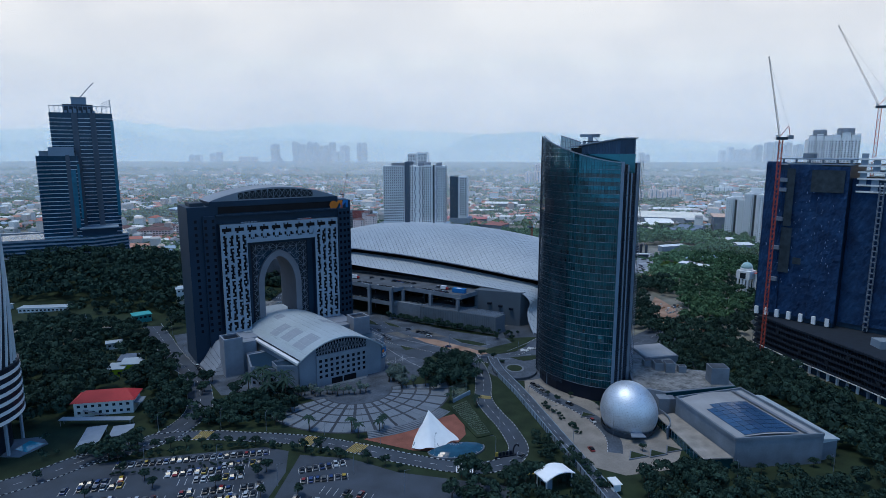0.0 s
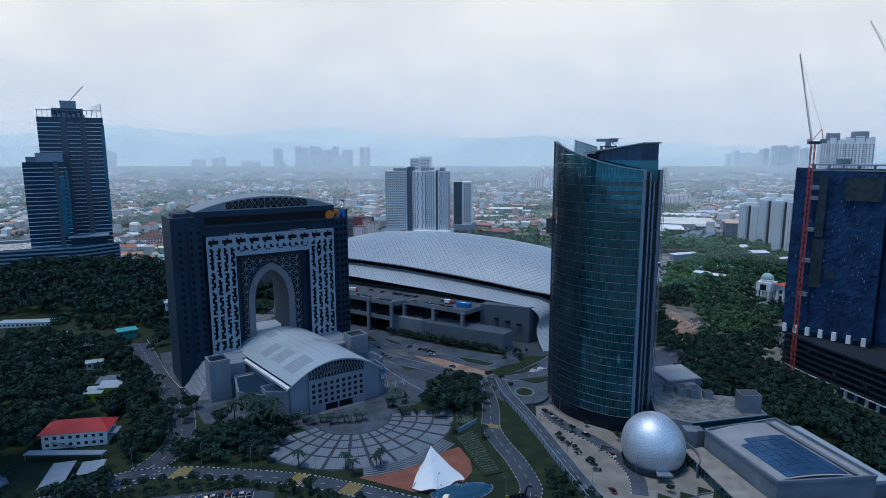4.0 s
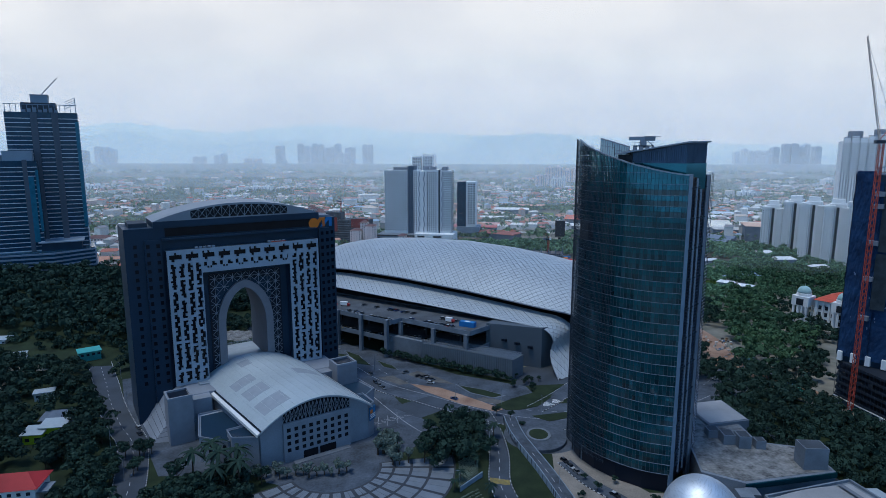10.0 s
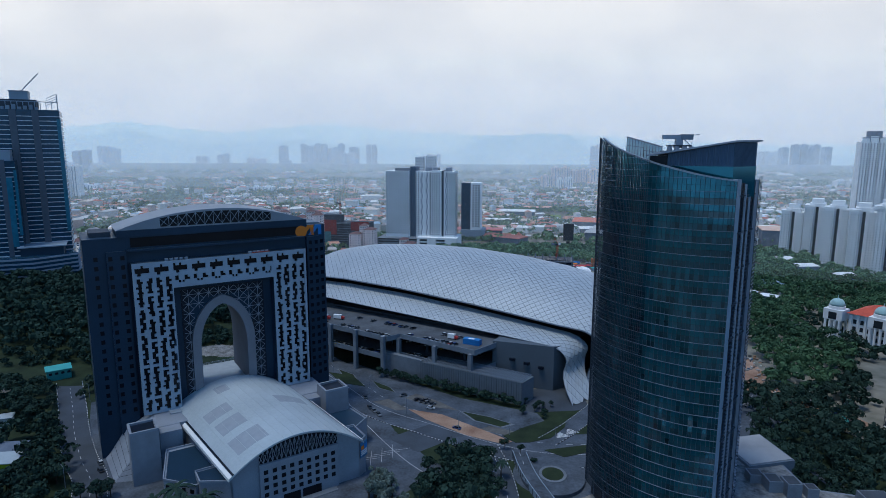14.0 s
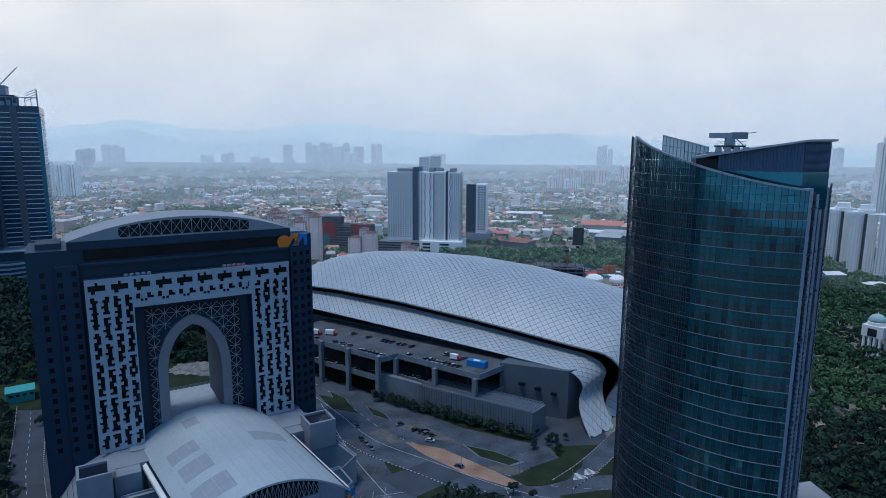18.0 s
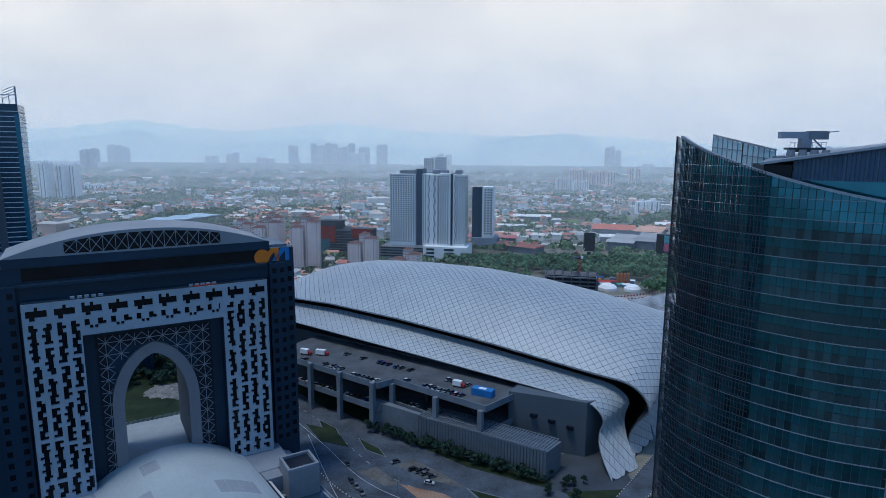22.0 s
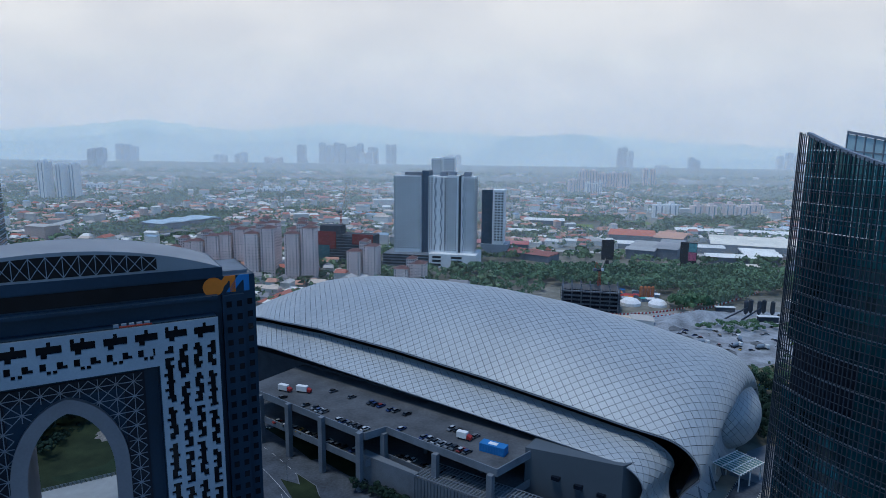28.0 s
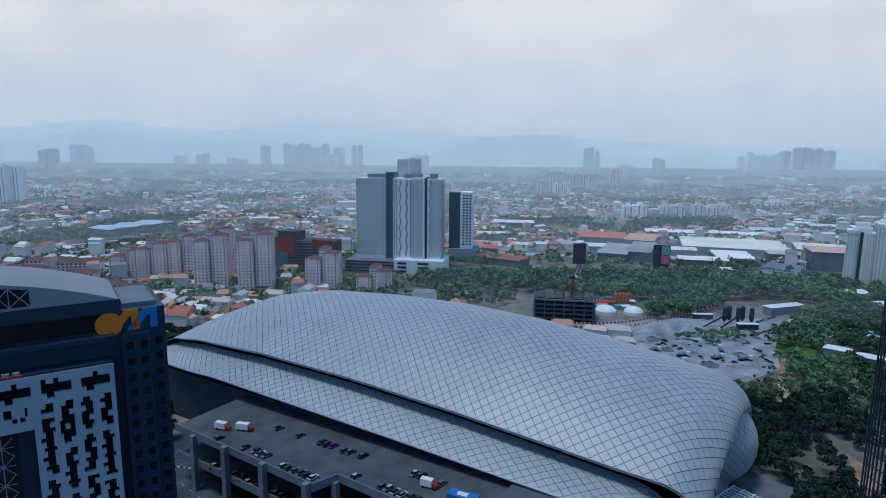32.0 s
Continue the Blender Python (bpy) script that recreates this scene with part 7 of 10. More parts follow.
def domed_house():
    h = thing("domed_courthouse", "white columned building with a red roof and turquoise domes", "public building", pose(254, 554, 0, 0, 0, -52))
    part("wall_body", one_block(8, 92, -14, 16, 0, 20), WHITE_PAINT, h)
    bm = bmesh.new()
    lo = [bm.verts.new(p) for p in ((7, -16, 20), (93, -16, 20), (93, 18, 20), (7, 18, 20))]
    a, b = bm.verts.new((20, 1, 26)), bm.verts.new((84, 1, 26))
    for f in ((lo[0], lo[1], b, a), (lo[1], lo[2], b), (lo[2], lo[3], a, b), (lo[3], lo[0], a), lo[::-1]):
        bm.faces.new(f)
    part("roof", bm, mat("orange_red_roof", (0.46, 0.08, 0.05), 0.7, vary=0.2), h)
    for i in range(18):
        for z in (3, 8, 13):
            part("window", one_block(11 + i * 4.5, 13 + i * 4.5, -14.25, -13.9, z, z + 3), WINDOW_DARK, h)
        part("pilaster", one_block(9.2 + i * 4.5, 10.2 + i * 4.5, -14.9, -14, 0, 20), WHITE_PAINT, h)
    for x, s in ((0, 0.76), (28, 0.76)):
        t = part("portico", one_block(x - 8 * s, x + 8 * s, -20, -8, 14, 21.4), WHITE_PAINT, h)
        for dx in (-6, -2, 2, 6):
            for y in (-19.2, -9):
                bm = bmesh.new()
                tube(bm, [(0, 0.9), (14, 0.8)], 10)
                part("column", bm, WHITE_PAINT, t, "", pose(x + dx * s, y, 0))
        bm = bmesh.new()
        tube(bm, [(21.4, 5.2), (23.4, 5.2), (23.6, 4.9)], 24)
        part("drum", bm, WHITE_PAINT, t, "", pose(x, -14, 0))
        bm = bmesh.new()
        tube(bm, [(23.6, 4.9), (25, 4.8), (26.6, 4.1), (27.9, 2.9), (28.6, 1.2), (28.8, 0.2), (31, 0.1)], 24)
        for f in bm.faces:
            f.smooth = True
        part("dome", bm, mat("verdigris", (0.27, 0.42, 0.44), 0.5, vary=0.2), t, "pale turquoise ribbed dome", pose(x, -14, 0))
        # Flat dark block painted in as the shadow within the portico arch.
        part("arch_shadow", one_block(x - 3.4 * s, x + 3.4 * s, -20.2, -19.9, 14.6, 19.6), WINDOW_DARK, t)


domed_house()


# ---- far blocks of flats ----
def window_grid(bm, x0, x1, y, z0, z1, nx, nz, fw=0.55, fh=0.5, along="x"):
    for i in range(nx):
        for k in range(nz):
            a = x0 + (x1 - x0) * (i + 0.5 - fw / 2) / nx
            b = x0 + (x1 - x0) * (i + 0.5 + fw / 2) / nx
            c = z0 + (z1 - z0) * (k + 0.5 - fh / 2) / nz
            d = z0 + (z1 - z0) * (k + 0.5 + fh / 2) / nz
            if along == "x":
                block(bm, a, b, y - 0.25, y + 0.1, c, d)
            else:
                block(bm, y - 0.1, y + 0.25, a, b, c, d)


def twin_flats():
    W = mat("pale_render", (0.70, 0.73, 0.76), 0.75, scale=0.04, vary=0.15, fine=0.5)
    t = thing("white_flats", "tall white flats with a regular grid of dark windows", "flats", pose(-124, 920, 0, 0, 0, -6))
    part("front_wing", one_block(-17, 15, 0, 22, 0, 103), W, t)
    part("core_strip", one_block(15, 24, 6, 26, 0, 109), mat("slate_strip", (0.05, 0.09, 0.14), 0.6, vary=0.2), t, "dark slate lift core")
    part("side_wing", one_block(24, 32, 2, 24, 0, 103), W, t)
    bm = bmesh.new()
    window_grid(bm, -17, 15, 0, 18, 102, 10, 33)
    window_grid(bm, 24, 32, 2, 18, 102, 3, 33)
    stuff_part("window_panes", bm, WINDOW_DARK, t)
    bm = bmesh.new()
    for k in range(34):
        block(bm, -17.2, 15.2, -0.35, 0.1, 17.6 + k * 2.545, 18.0 + k * 2.545)
    stuff_part("balcony_slabs", bm, W, t)
    part("roof_block", one_block(-5, 16, 4, 20, 103, 107), mat("grey_block", (0.16, 0.18, 0.21), 0.7), t)
    p = part("podium", one_block(-26, 34, -16, 30, 0, 14), CONCRETE, t)
    for k in range(4):
        part("podium_opening", one_block(-25, 33, -16.3, -15.9, 2 + k * 3.4, 3.6 + k * 3.4), WINDOW_DARK, p)
    t = thing("grey_flats", "tall grey flats with zigzag pale and dark stripes", "flats", pose(-71.5, 912, 0, 0, 0, -6))
    part("west_block", one_block(-23, -6, 0, 26, 0, 102), W, t)
    part("centre_block", one_block(-6, 7, -4, 24, 0, 104), W, t)
    part("slot", one_block(7, 10, 2, 20, 0, 104), mat("dark_slot", (0.03, 0.05, 0.075), 0.6), t)
    part("east_block", one_block(10, 25, 0, 24, 0, 103), W, t)
    bm = bmesh.new()
    window_grid(bm, -9, 6, -4, 18, 102, 5, 33, 0.5)
    window_grid(bm, 14, 25, 0, 18, 101, 4, 33, 0.5)
    window_grid(bm, 0, 24, 25, 10, 101, 7, 33, 0.5, 0.5, "y")
    stuff_part("window_panes", bm, WINDOW_DARK, t)
    rng = random.Random(8)
    G = mat("mid_grey_render", (0.20, 0.23, 0.28), 0.75, vary=0.15)
    for k in range(12):
        for x in (-21.5, -14.5, -9.2, 11.5):
            o = 3.5 if k % 2 else 0
            part("grey_stripe", one_block(x + (1.4 if k % 2 else 0), x + (1.4 if k % 2 else 0) + 1.6, -0.3, 0.1, 18 + k * 7, 24.4 + k * 7), G, t)
    for x in (-12.5, -2, 15):
        part("roof_block", one_block(x - 3, x + 4, 4, 16, 103, 108), G, t)
    p = part("podium", one_block(-24, 30, -14, 30, 0, 16), W, t)
    for k in range(3):
        for x0, x1 in ((-20, -10), (2, 14)):
            part("podium_opening", one_block(x0, x1, -14.3, -13.9, 2.5 + k * 4.4, 5 + k * 4.4), WINDOW_DARK, p)
    t = thing("office_block", "dark glass and white block behind the flats", "office", pose(-25, 985, 0, 0, 0, -6))
    part("glass_wing", one_block(-16, -2, 0, 24, 0, 84), GLASS_BLUE, t)
    part("white_wing", one_block(-2, 12, -3, 24, 0, 84), W, t)
    bm = bmesh.new()
    window_grid(bm, 0, 12, -3, 20, 82, 3, 18, 0.6)
    stuff_part("window_panes", bm, WINDOW_DARK, t)
    part("base", one_block(-16, 18, -4, 30, 0, 16), PANEL_GREY, t)
    t = thing("white_flats", "slim pale flats far behind the twin towers", "flats", pose(-128, 1320, 0))
    part("west_block", one_block(-18, 0, 0, 22, 0, 117), W, t)
    part("east_block", one_block(4, 24, -4, 20, 0, 119), W, t)
    bm = bmesh.new()
    window_grid(bm, -18, 0, 0, 6, 115, 5, 36)
    window_grid(bm, 4, 24, -4, 6, 117, 6, 36)
    stuff_part("window_panes", bm, WINDOW_DARK, t)


twin_flats()


def pink_flat(x, y, h, rz=0, w=29):
    t = thing("pink_flats", "pink flats with stacked balconies and hipped terracotta roofs", "flats", pose(x, y, 0, 0, 0, rz), "pink flats")
    blocks = [(-w / 2, -1, -8, 8, h - 3), (1, w / 2, -4, 12, h + 2), (-4, 4, 0, 14, h + 6)]
    for k, (x0, x1, y0, y1, z) in enumerate(blocks):
        b = part("wing", one_block(x0, x1, y0, y1, 0, z), PINK_WALL, t)
        bm = bmesh.new()
        lo = [bm.verts.new(p) for p in ((x0 - 0.7, y0 - 0.7, z), (x1 + 0.7, y0 - 0.7, z), (x1 + 0.7, y1 + 0.7, z), (x0 - 0.7, y1 + 0.7, z))]
        a = bm.verts.new(((x0 + x1) / 2, (y0 + y1) / 2, z + 2.6))
        for i in range(4):
            bm.faces.new((lo[i], lo[(i + 1) % 4], a))
        part("hipped_roof", bm, PINK_ROOF, b)
        nz = int(z / 2.9)
        bm = bmesh.new()
        window_grid(bm, x0, x1, y0, 1, z, 4, nz, 0.34, 0.42)
        window_grid(bm, y0, y1, x1, 1, z, 4, nz, 0.22, 0.4, "y")
        stuff_part("window_panes", bm, WINDOW_DARK, b)
        if k < 2:
            bm = bmesh.new()
            for f in range(nz):
                for c in (0.3, 0.72):
                    cx = x0 + (x1 - x0) * c
                    block(bm, cx - 1.5, cx + 1.5, y0 - 1.1, y0, 1.0 + f * z / nz, 1.0 + f * z / nz + 1.0)
            stuff_part("balcony_stack", bm, PINK_WALL, b)


for x, y, h, rz in ((-255, 806, 52, 8), (-211, 800, 54, 6), (-304, 850, 44, 8), (-330, 838, 38, 10), (-358, 842, 30, 10), (-150, 806, 37, -4), (-103, 806, 21, -6), (-268, 850, 52, 6), (-226, 846, 52, 6)):
    pink_flat(x, y, h, rz)


def low_flats():
    rng = random.Random(3)
    for x, y, w, h in ((-450, 820, 44, 16), (-412, 850, 40, 18), (-388, 812, 30, 15), (-470, 880, 36, 14), (-345, 790, 26, 10), (-318, 780, 24, 9), (-360, 760, 24, 8), (-520, 850, 40, 14)):
        t = thing("low_flats", "low pink flats with terracotta roofs", "flats", pose(x, y, 0, 0, 0, rng.uniform(5, 20)), "low flats")
        part("wall_body", one_block(-w / 2, w / 2, -7, 7, 0, h), PINK_WALL, t)
        bm = bmesh.new()
        lo = [bm.verts.new(p) for p in ((-w / 2 - 1, -8, h), (w / 2 + 1, -8, h), (w / 2 + 1, 8, h), (-w / 2 - 1, 8, h))]
        a, b = bm.verts.new((-w / 2 + 7, 0, h + 4)), bm.verts.new((w / 2 - 7, 0, h + 4))
        for f in ((lo[0], lo[1], b, a), (lo[1], lo[2], b), (lo[2], lo[3], a, b), (lo[3], lo[0], a)):
            bm.faces.new(f)
        part("roof", bm, PINK_ROOF, t)
        bm = bmesh.new()
        window_grid(bm, -w / 2, w / 2, -7, 1, h, int(w / 4), int(h / 3), 0.5, 0.5)
        stuff_part("window_panes", bm, WINDOW_DARK, t)
    # unfinished block with red and teal sheeting
    t = thing("sheeted_block", "unfinished flats wrapped in red and teal sheeting", "building site", pose(-192, 905, 0, 0, 0, -6))
    part("frame", one_block(-40, 30, 0, 26, 0, 34), CONCRETE_DARK, t)
    for k in range(10):
        part("floor_edge", one_block(-40.5, 30.5, -0.8, 0.2, 3 + k * 3.3, 3.5 + k * 3.3), CONCRETE, t)
    part("red_sheet", one_block(-41, -14, -1.5, -1.1, 18, 38), mat("red_sheeting", (0.20, 0.03, 0.03), 0.8, vary=0.4), t)
    part("red_sheet", one_block(6, 31, -1.5, -1.1, 24, 36), mat("red_sheeting", (0.20, 0.03, 0.03)), t)
    part("teal_sheet", one_block(-41, -22, -1.9, -1.55, 2, 22), mat("teal_sheeting", (0.03, 0.12, 0.15), 0.8, vary=0.4), t)
    part("top_block", one_block(-36, -10, 4, 20, 34, 44), CONCRETE_DARK, t)
    tower_crane(-205, 925, 0, 58, 34, 75, 40, "dark tower crane over an unfinished block")
    # right-hand white towers
    for i, (x, y, h) in enumerate(((367, 866, 62), (384, 847, 70), (382, 802, 72), (392, 772, 72), (405, 750, 78), (421, 730, 76), (402, 880, 68), (428, 790, 74))):
        t = thing("white_tower_flats", "slim white flats with rows of small windows", "flats", pose(x, y, 0, 0, 0, -32), "white tower flats")
        part("gable", one_prism([(-12.6, -4.6), (-2.4, -4.6), (-2.4, 14), (-12.6, 14)], h - 5, h - 2), WHITE_PAINT, t)
        part("core", one_block(-8, 8, 0, 16, 0, h), WHITE_PAINT, t)
        part("bay", one_block(-12, -3, -4, 13, 0, h - 5), WHITE_PAINT, t)
        part("bay", one_block(4, 11, -3, 13, 0, h - 4), WHITE_PAINT, t)
        # Dark strip stands for the shade in the gap between the bays.
        part("slot", one_block(-1.2, 1.6, -0.4, 0.2, 2, h - 4), WINDOW_DARK, t)
        part("roof_cap", one_block(-6, 6, 3, 14, h, h + 5), WHITE_PAINT, t)
        bm = bmesh.new()
        window_grid(bm, -12, -3, -4, 2, h - 6, 3, int(h / 3), 0.3, 0.36)
        window_grid(bm, 4, 11, -3, 2, h - 5, 3, int(h / 3), 0.3, 0.36)
        window_grid(bm, -4, 13, -3, 2, h - 6, 4, int(h / 3), 0.3, 0.36, "y")
        stuff_part("window_panes", bm, WINDOW_DARK, t)
    # unfinished frame behind the exhibition hall, with cranes and tents
    t = thing("concrete_frame", "dark unfinished concrete frame with scaffolding", "building site", pose(62, 742, 0, 0, 0, -6))
    for k in range(5):
        part("floor_slab", one_block(-24, 24, -14, 14, 3.6 * k + 3, 3.6 * k + 3.9), CONCRETE, t)
    for i in range(7):
        for j in (-13, 0, 13):
            part("column", one_block(-23.5 + i * 7.7, -22.5 + i * 7.7, j - 0.5, j + 0.5, 0, 21.5), CONCRETE, t)
    bm = bmesh.new()
    for i in range(25):
        beam(bm, (-24.6 + i * 2, -14.8, 0), (-24.6 + i * 2, -14.8, 21), 0.2)
    for k in range(9):
        beam(bm, (-24.6, -14.8, 2.3 * k), (24.6, -14.8, 2.3 * k), 0.2)
    stuff_part("scaffolding", bm, STEEL_DARK, t)
    # Near-black block stands in for the shade between the floors.
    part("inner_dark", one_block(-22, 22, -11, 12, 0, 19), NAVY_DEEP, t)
    tower_crane(70, 748, 18, 14, 10, 60, 20, "short red crane on the unfinished frame")
    for x, y, r in ((100, 762, 9), (123, 760, 8)):
        d = thing("white_tent", "round white tent with a peaked roof", "tent", pose(x, y, 0), "white tents")
        bm = bmesh.new()
        tube(bm, [(0, r), (2.5, r), (5, r * 0.7), (6.4, r * 0.25), (6.7, 0.1)], 18)
        part("fabric", bm, FABRIC, d)
    for k in range(4):
        d = thing("orange_silo", "tall rusty orange cylindrical silo", "silo", pose(114 + k * 3.4, 785, 0), "orange silos")
        bm = bmesh.new()
        tube(bm, [(0, 1.6), (11, 1.6), (12, 0.8)], 12)
        part("body", bm, mat("rust_orange", (0.38, 0.12, 0.05), 0.7, vary=0.2), d)
    # striped barrier road, plant yard and sheds
    ln, ob = road("road_6", [(18, 726), (50, 722), (90, 722), (130, 738), (172, 772), (230, 830)], 5, 5, 0.1, mat("dusty_road", (0.27, 0.26, 0.25), 0.9, vary=0.25), "dusty pale road lined with striped barriers")
    for off in (-5.5, 5.5):
        for k, mm in ((0, WHITE_PAINT), (1, mat("barrier_red", (0.42, 0.05, 0.05), 0.6))):
            bm = bmesh.new()
            n = 0
            for a, b in zip(ln, ln[1:]):
                d = (b - a).normalized()
                nn = Vector((d.y, -d.x)) * off
                for j in range(3):
                    if n % 2 == k:
                        beam(bm, (*(a.lerp(b, j / 3) + nn), 0.7), (*(a.lerp(b, (j + 1) / 3) + nn), 0.7), 0.6, 1.4)
                    n += 1
            tagged(part("barrier_blocks", bm, mm), "red and white plastic road barriers", "barrier", kind="stuff")
    patch("gravel_yard", [(86, 712), (92, 672), (108, 640), (150, 612), (182, 636), (200, 680), (240, 752), (180, 758), (130, 728)], 0.06, mat("pale_gravel", (0.25, 0.275, 0.31), 0.9, scale=0.09, vary=0.6, fine=0.8, bump=0.4), "pale grey gravel yard with tyre tracks", "yard")
    bm = bmesh.new()
    rows = [[(104 + i * 3.0, 682 + j * 3.0 + i * 1.2, max(0.1, 7.0 * math.exp(-((i - 14) / 8) ** 2 - ((j - 8) / 4) ** 2) + 4.0 * math.exp(-((i - 5) / 4) ** 2 - ((j - 4) / 3) ** 2) + 1.1 * noise.noise((i * 0.5, j * 0.6, 0)))) for i in range(28)] for j in range(15)]
    sheet(bm, rows)
    for f in bm.faces:
        f.smooth = True
    tagged(part("gravel_mound", bm, mat("pale_gravel", (0.3, 0.3, 0.3))), "long heap of pale gravel in the yard", "gravel heap")
    for x, y, rz in ((112, 664, 20), (128, 655, 10), (150, 652, 35), (158, 668, 80), (126, 640, 100), (166, 650, 10), (141, 700, 40)):
        c = thing("mixer_truck", "concrete mixer truck with a pale drum", "truck", pose(x, y, 0.07, 0, 0, rz), "mixer trucks")
        part("cab", one_block(3, 5, -1.2, 1.2, 0.8, 3.2), WHITE_PAINT, c)
        part("chassis", one_block(-4.4, 5, -1.0, 1.0, 0.6, 1.2), NAVY_DEEP, c)
        bm = bmesh.new()
        tube(bm, [(-3, 0.5), (-1.4, 1.25), (0.8, 1.3), (2.4, 0.9)], 12)
        part("drum", bm, PANEL_GREY, c, "", pose(-1, 0, 2.4, 0, 80, 0))
        for wx in (-3.4, -2.2, 3.6):
            for wy in (-1.1, 1.1):
                bm = bmesh.new()
                tube(bm, [(-0.2, 0.5), (0.2, 0.5)], 10)
                part("wheel", bm, NAVY_DEEP, c, "", pose(wx, wy, 0.5, 90))
    rg = random.Random(17)
    for k in range(26):
        u, v = rg.uniform(0, 1), rg.uniform(0, 1)
        p = Vector((112, 640)).lerp(Vector((178, 640)), u).lerp(Vector((120, 690)).lerp(Vector((200, 690)), u), v)
        if not 108 < p.x < 172 or not 688 < p.y < 726:
            put_car(p.x, p.y, 0.08, rg.uniform(0, 360))
    for k in range(9):
        put_car(196 + k * 4.5, 706 + k * 3.2, 0.08, 35 + rg.uniform(-8, 8))
    for k, (x, y, r_, h_) in enumerate(((122, 668, 5, 2.2), (140, 640, 6, 2.6), (168, 662, 5, 2), (118, 690, 6, 3))):
        bm = bmesh.new()
        rings = [[(x + r_ * (1 - j / 5) * math.cos(i * math.pi / 9) * rg.uniform(0.85, 1.15), y + r_ * (1 - j / 5) * math.sin(i * math.pi / 9) * rg.uniform(0.85, 1.15), 0.02 + h_ * (j / 5) ** 0.8) for i in range(18)] for j in range(5)]
        sheet(bm, rings, 0, True)
        tagged(part("sand_mound", bm, mat("dark_gravel", (0.13, 0.14, 0.155), 0.9, vary=0.4, fine=1.5, bump=0.4)), "small mound of dark wet gravel", "gravel mound", "yard mounds")
    b = thing("batching_plant", "grey concrete batching plant with silos and conveyors", "plant", pose(205, 735, 0))
    for k in range(5):
        bm = bmesh.new()
        tube(bm, [(2, 0.5), (4, 1.7), (13, 1.7), (14, 0.5)], 14)
        part("silo", bm, CONCRETE_DARK, b, "", pose(-18 + k * 5.2, (k % 2) * 4, 0))
    for k in range(2):
        bm = bmesh.new()
        beam(bm, (-40 + k * 14, -14, 1), (-18 + k * 10, -4, 9), 1.1, 0.8)
        part("conveyor", bm, STEEL_DARK, b)
    for x, y in ((-38, 10), (-14, -16)):
        part("shed_roof", one_block(x, x + 16, y, y + 5, 4.4, 4.8), WHITE_PAINT, b)
        part("shed_body", one_block(x + 0.5, x + 15.5, y + 0.5, y + 4.5, 0, 4.4), CONCRETE_DARK, b)
    for x, y, w, d, rz in ((258, 690, 32, 18, -35), (290, 700, 34, 14, -35), (250, 713, 44, 5, -35)):
        t = thing("blue_roof_shed", "long shed under a pale blue metal roof", "shed", pose(x, y, 0, 0, 0, rz), "blue-roofed sheds")
        part("wall_body", one_block(-w / 2, w / 2, -d / 2, d / 2, 0, 5), WHITE_PAINT, t)
        part("roof", one_prism([(-w / 2 - 1, -d / 2 - 1), (w / 2 + 1, -d / 2 - 1), (w / 2 + 1, d / 2 + 1), (-w / 2 - 1, d / 2 + 1)], 5, 6, 0, [5.2, 5.2, 7, 7]), mat("pale_blue_sheet", (0.30, 0.42, 0.55), 0.5, vary=0.12), t)
    # screens and big sheds beyond the trees
    s = thing("advertising_screen", "large dark advertising screen with a pink pattern", "screen", pose(199, 938, 0, 0, 0, -15))
    part("pylon", one_block(-8, 8, 0, 3, 0, 8), NAVY_DEEP, s)
    part("frame", one_block(-9, 9, -0.5, 3.5, 6, 31), NAVY_DEEP, s)
    part("picture", one_block(0, 8.5, -0.8, -0.5, 20, 30), mat("screen_teal", (0.10, 0.30, 0.34), 0.5, vary=0.4, scale=0.4), s)
    part("picture", one_block(0, 8.5, -0.8, -0.5, 10, 19.6), mat("screen_pink", (0.42, 0.10, 0.18), 0.5, vary=0.6, scale=0.4), s)
    s = thing("advertising_screen", "large dark hoarding seen edge-on", "screen", pose(108, 935, 0, 0, 0, 12))
    part("frame", one_block(-7, 7, -0.5, 2.5, 9, 32), NAVY_DEEP, s)
    part("pylon", one_block(-2, 2, 0, 3, 0, 8), NAVY_DEEP, s)
    CREAM, BONE = (0.78, 0.74, 0.65), (0.80, 0.80, 0.78)
    halls = [(342, 1098, 128, 96, 11, -16, CREAM, "vast factory hall under a cream metal roof"), (462, 1066, 92, 62, 11, -22, CREAM, "vast factory hall under a cream metal roof"), (305, 1008, 40, 54, 10, -12, BONE, "white gabled factory shed"),
             (183, 1170, 66, 62, 10, -12, (0.55, 0.16, 0.10), "warehouse with an orange-red roof"), (236, 1150, 40, 70, 10, -22, (0.62, 0.34, 0.24), "warehouse with a faded red roof"), (172, 1030, 34, 86, 12, -22, (0.36, 0.37, 0.38), "long grey gabled warehouse shed"), (206, 1040, 28, 90, 13, -22, (0.30, 0.31, 0.33), "long grey gabled warehouse shed")]
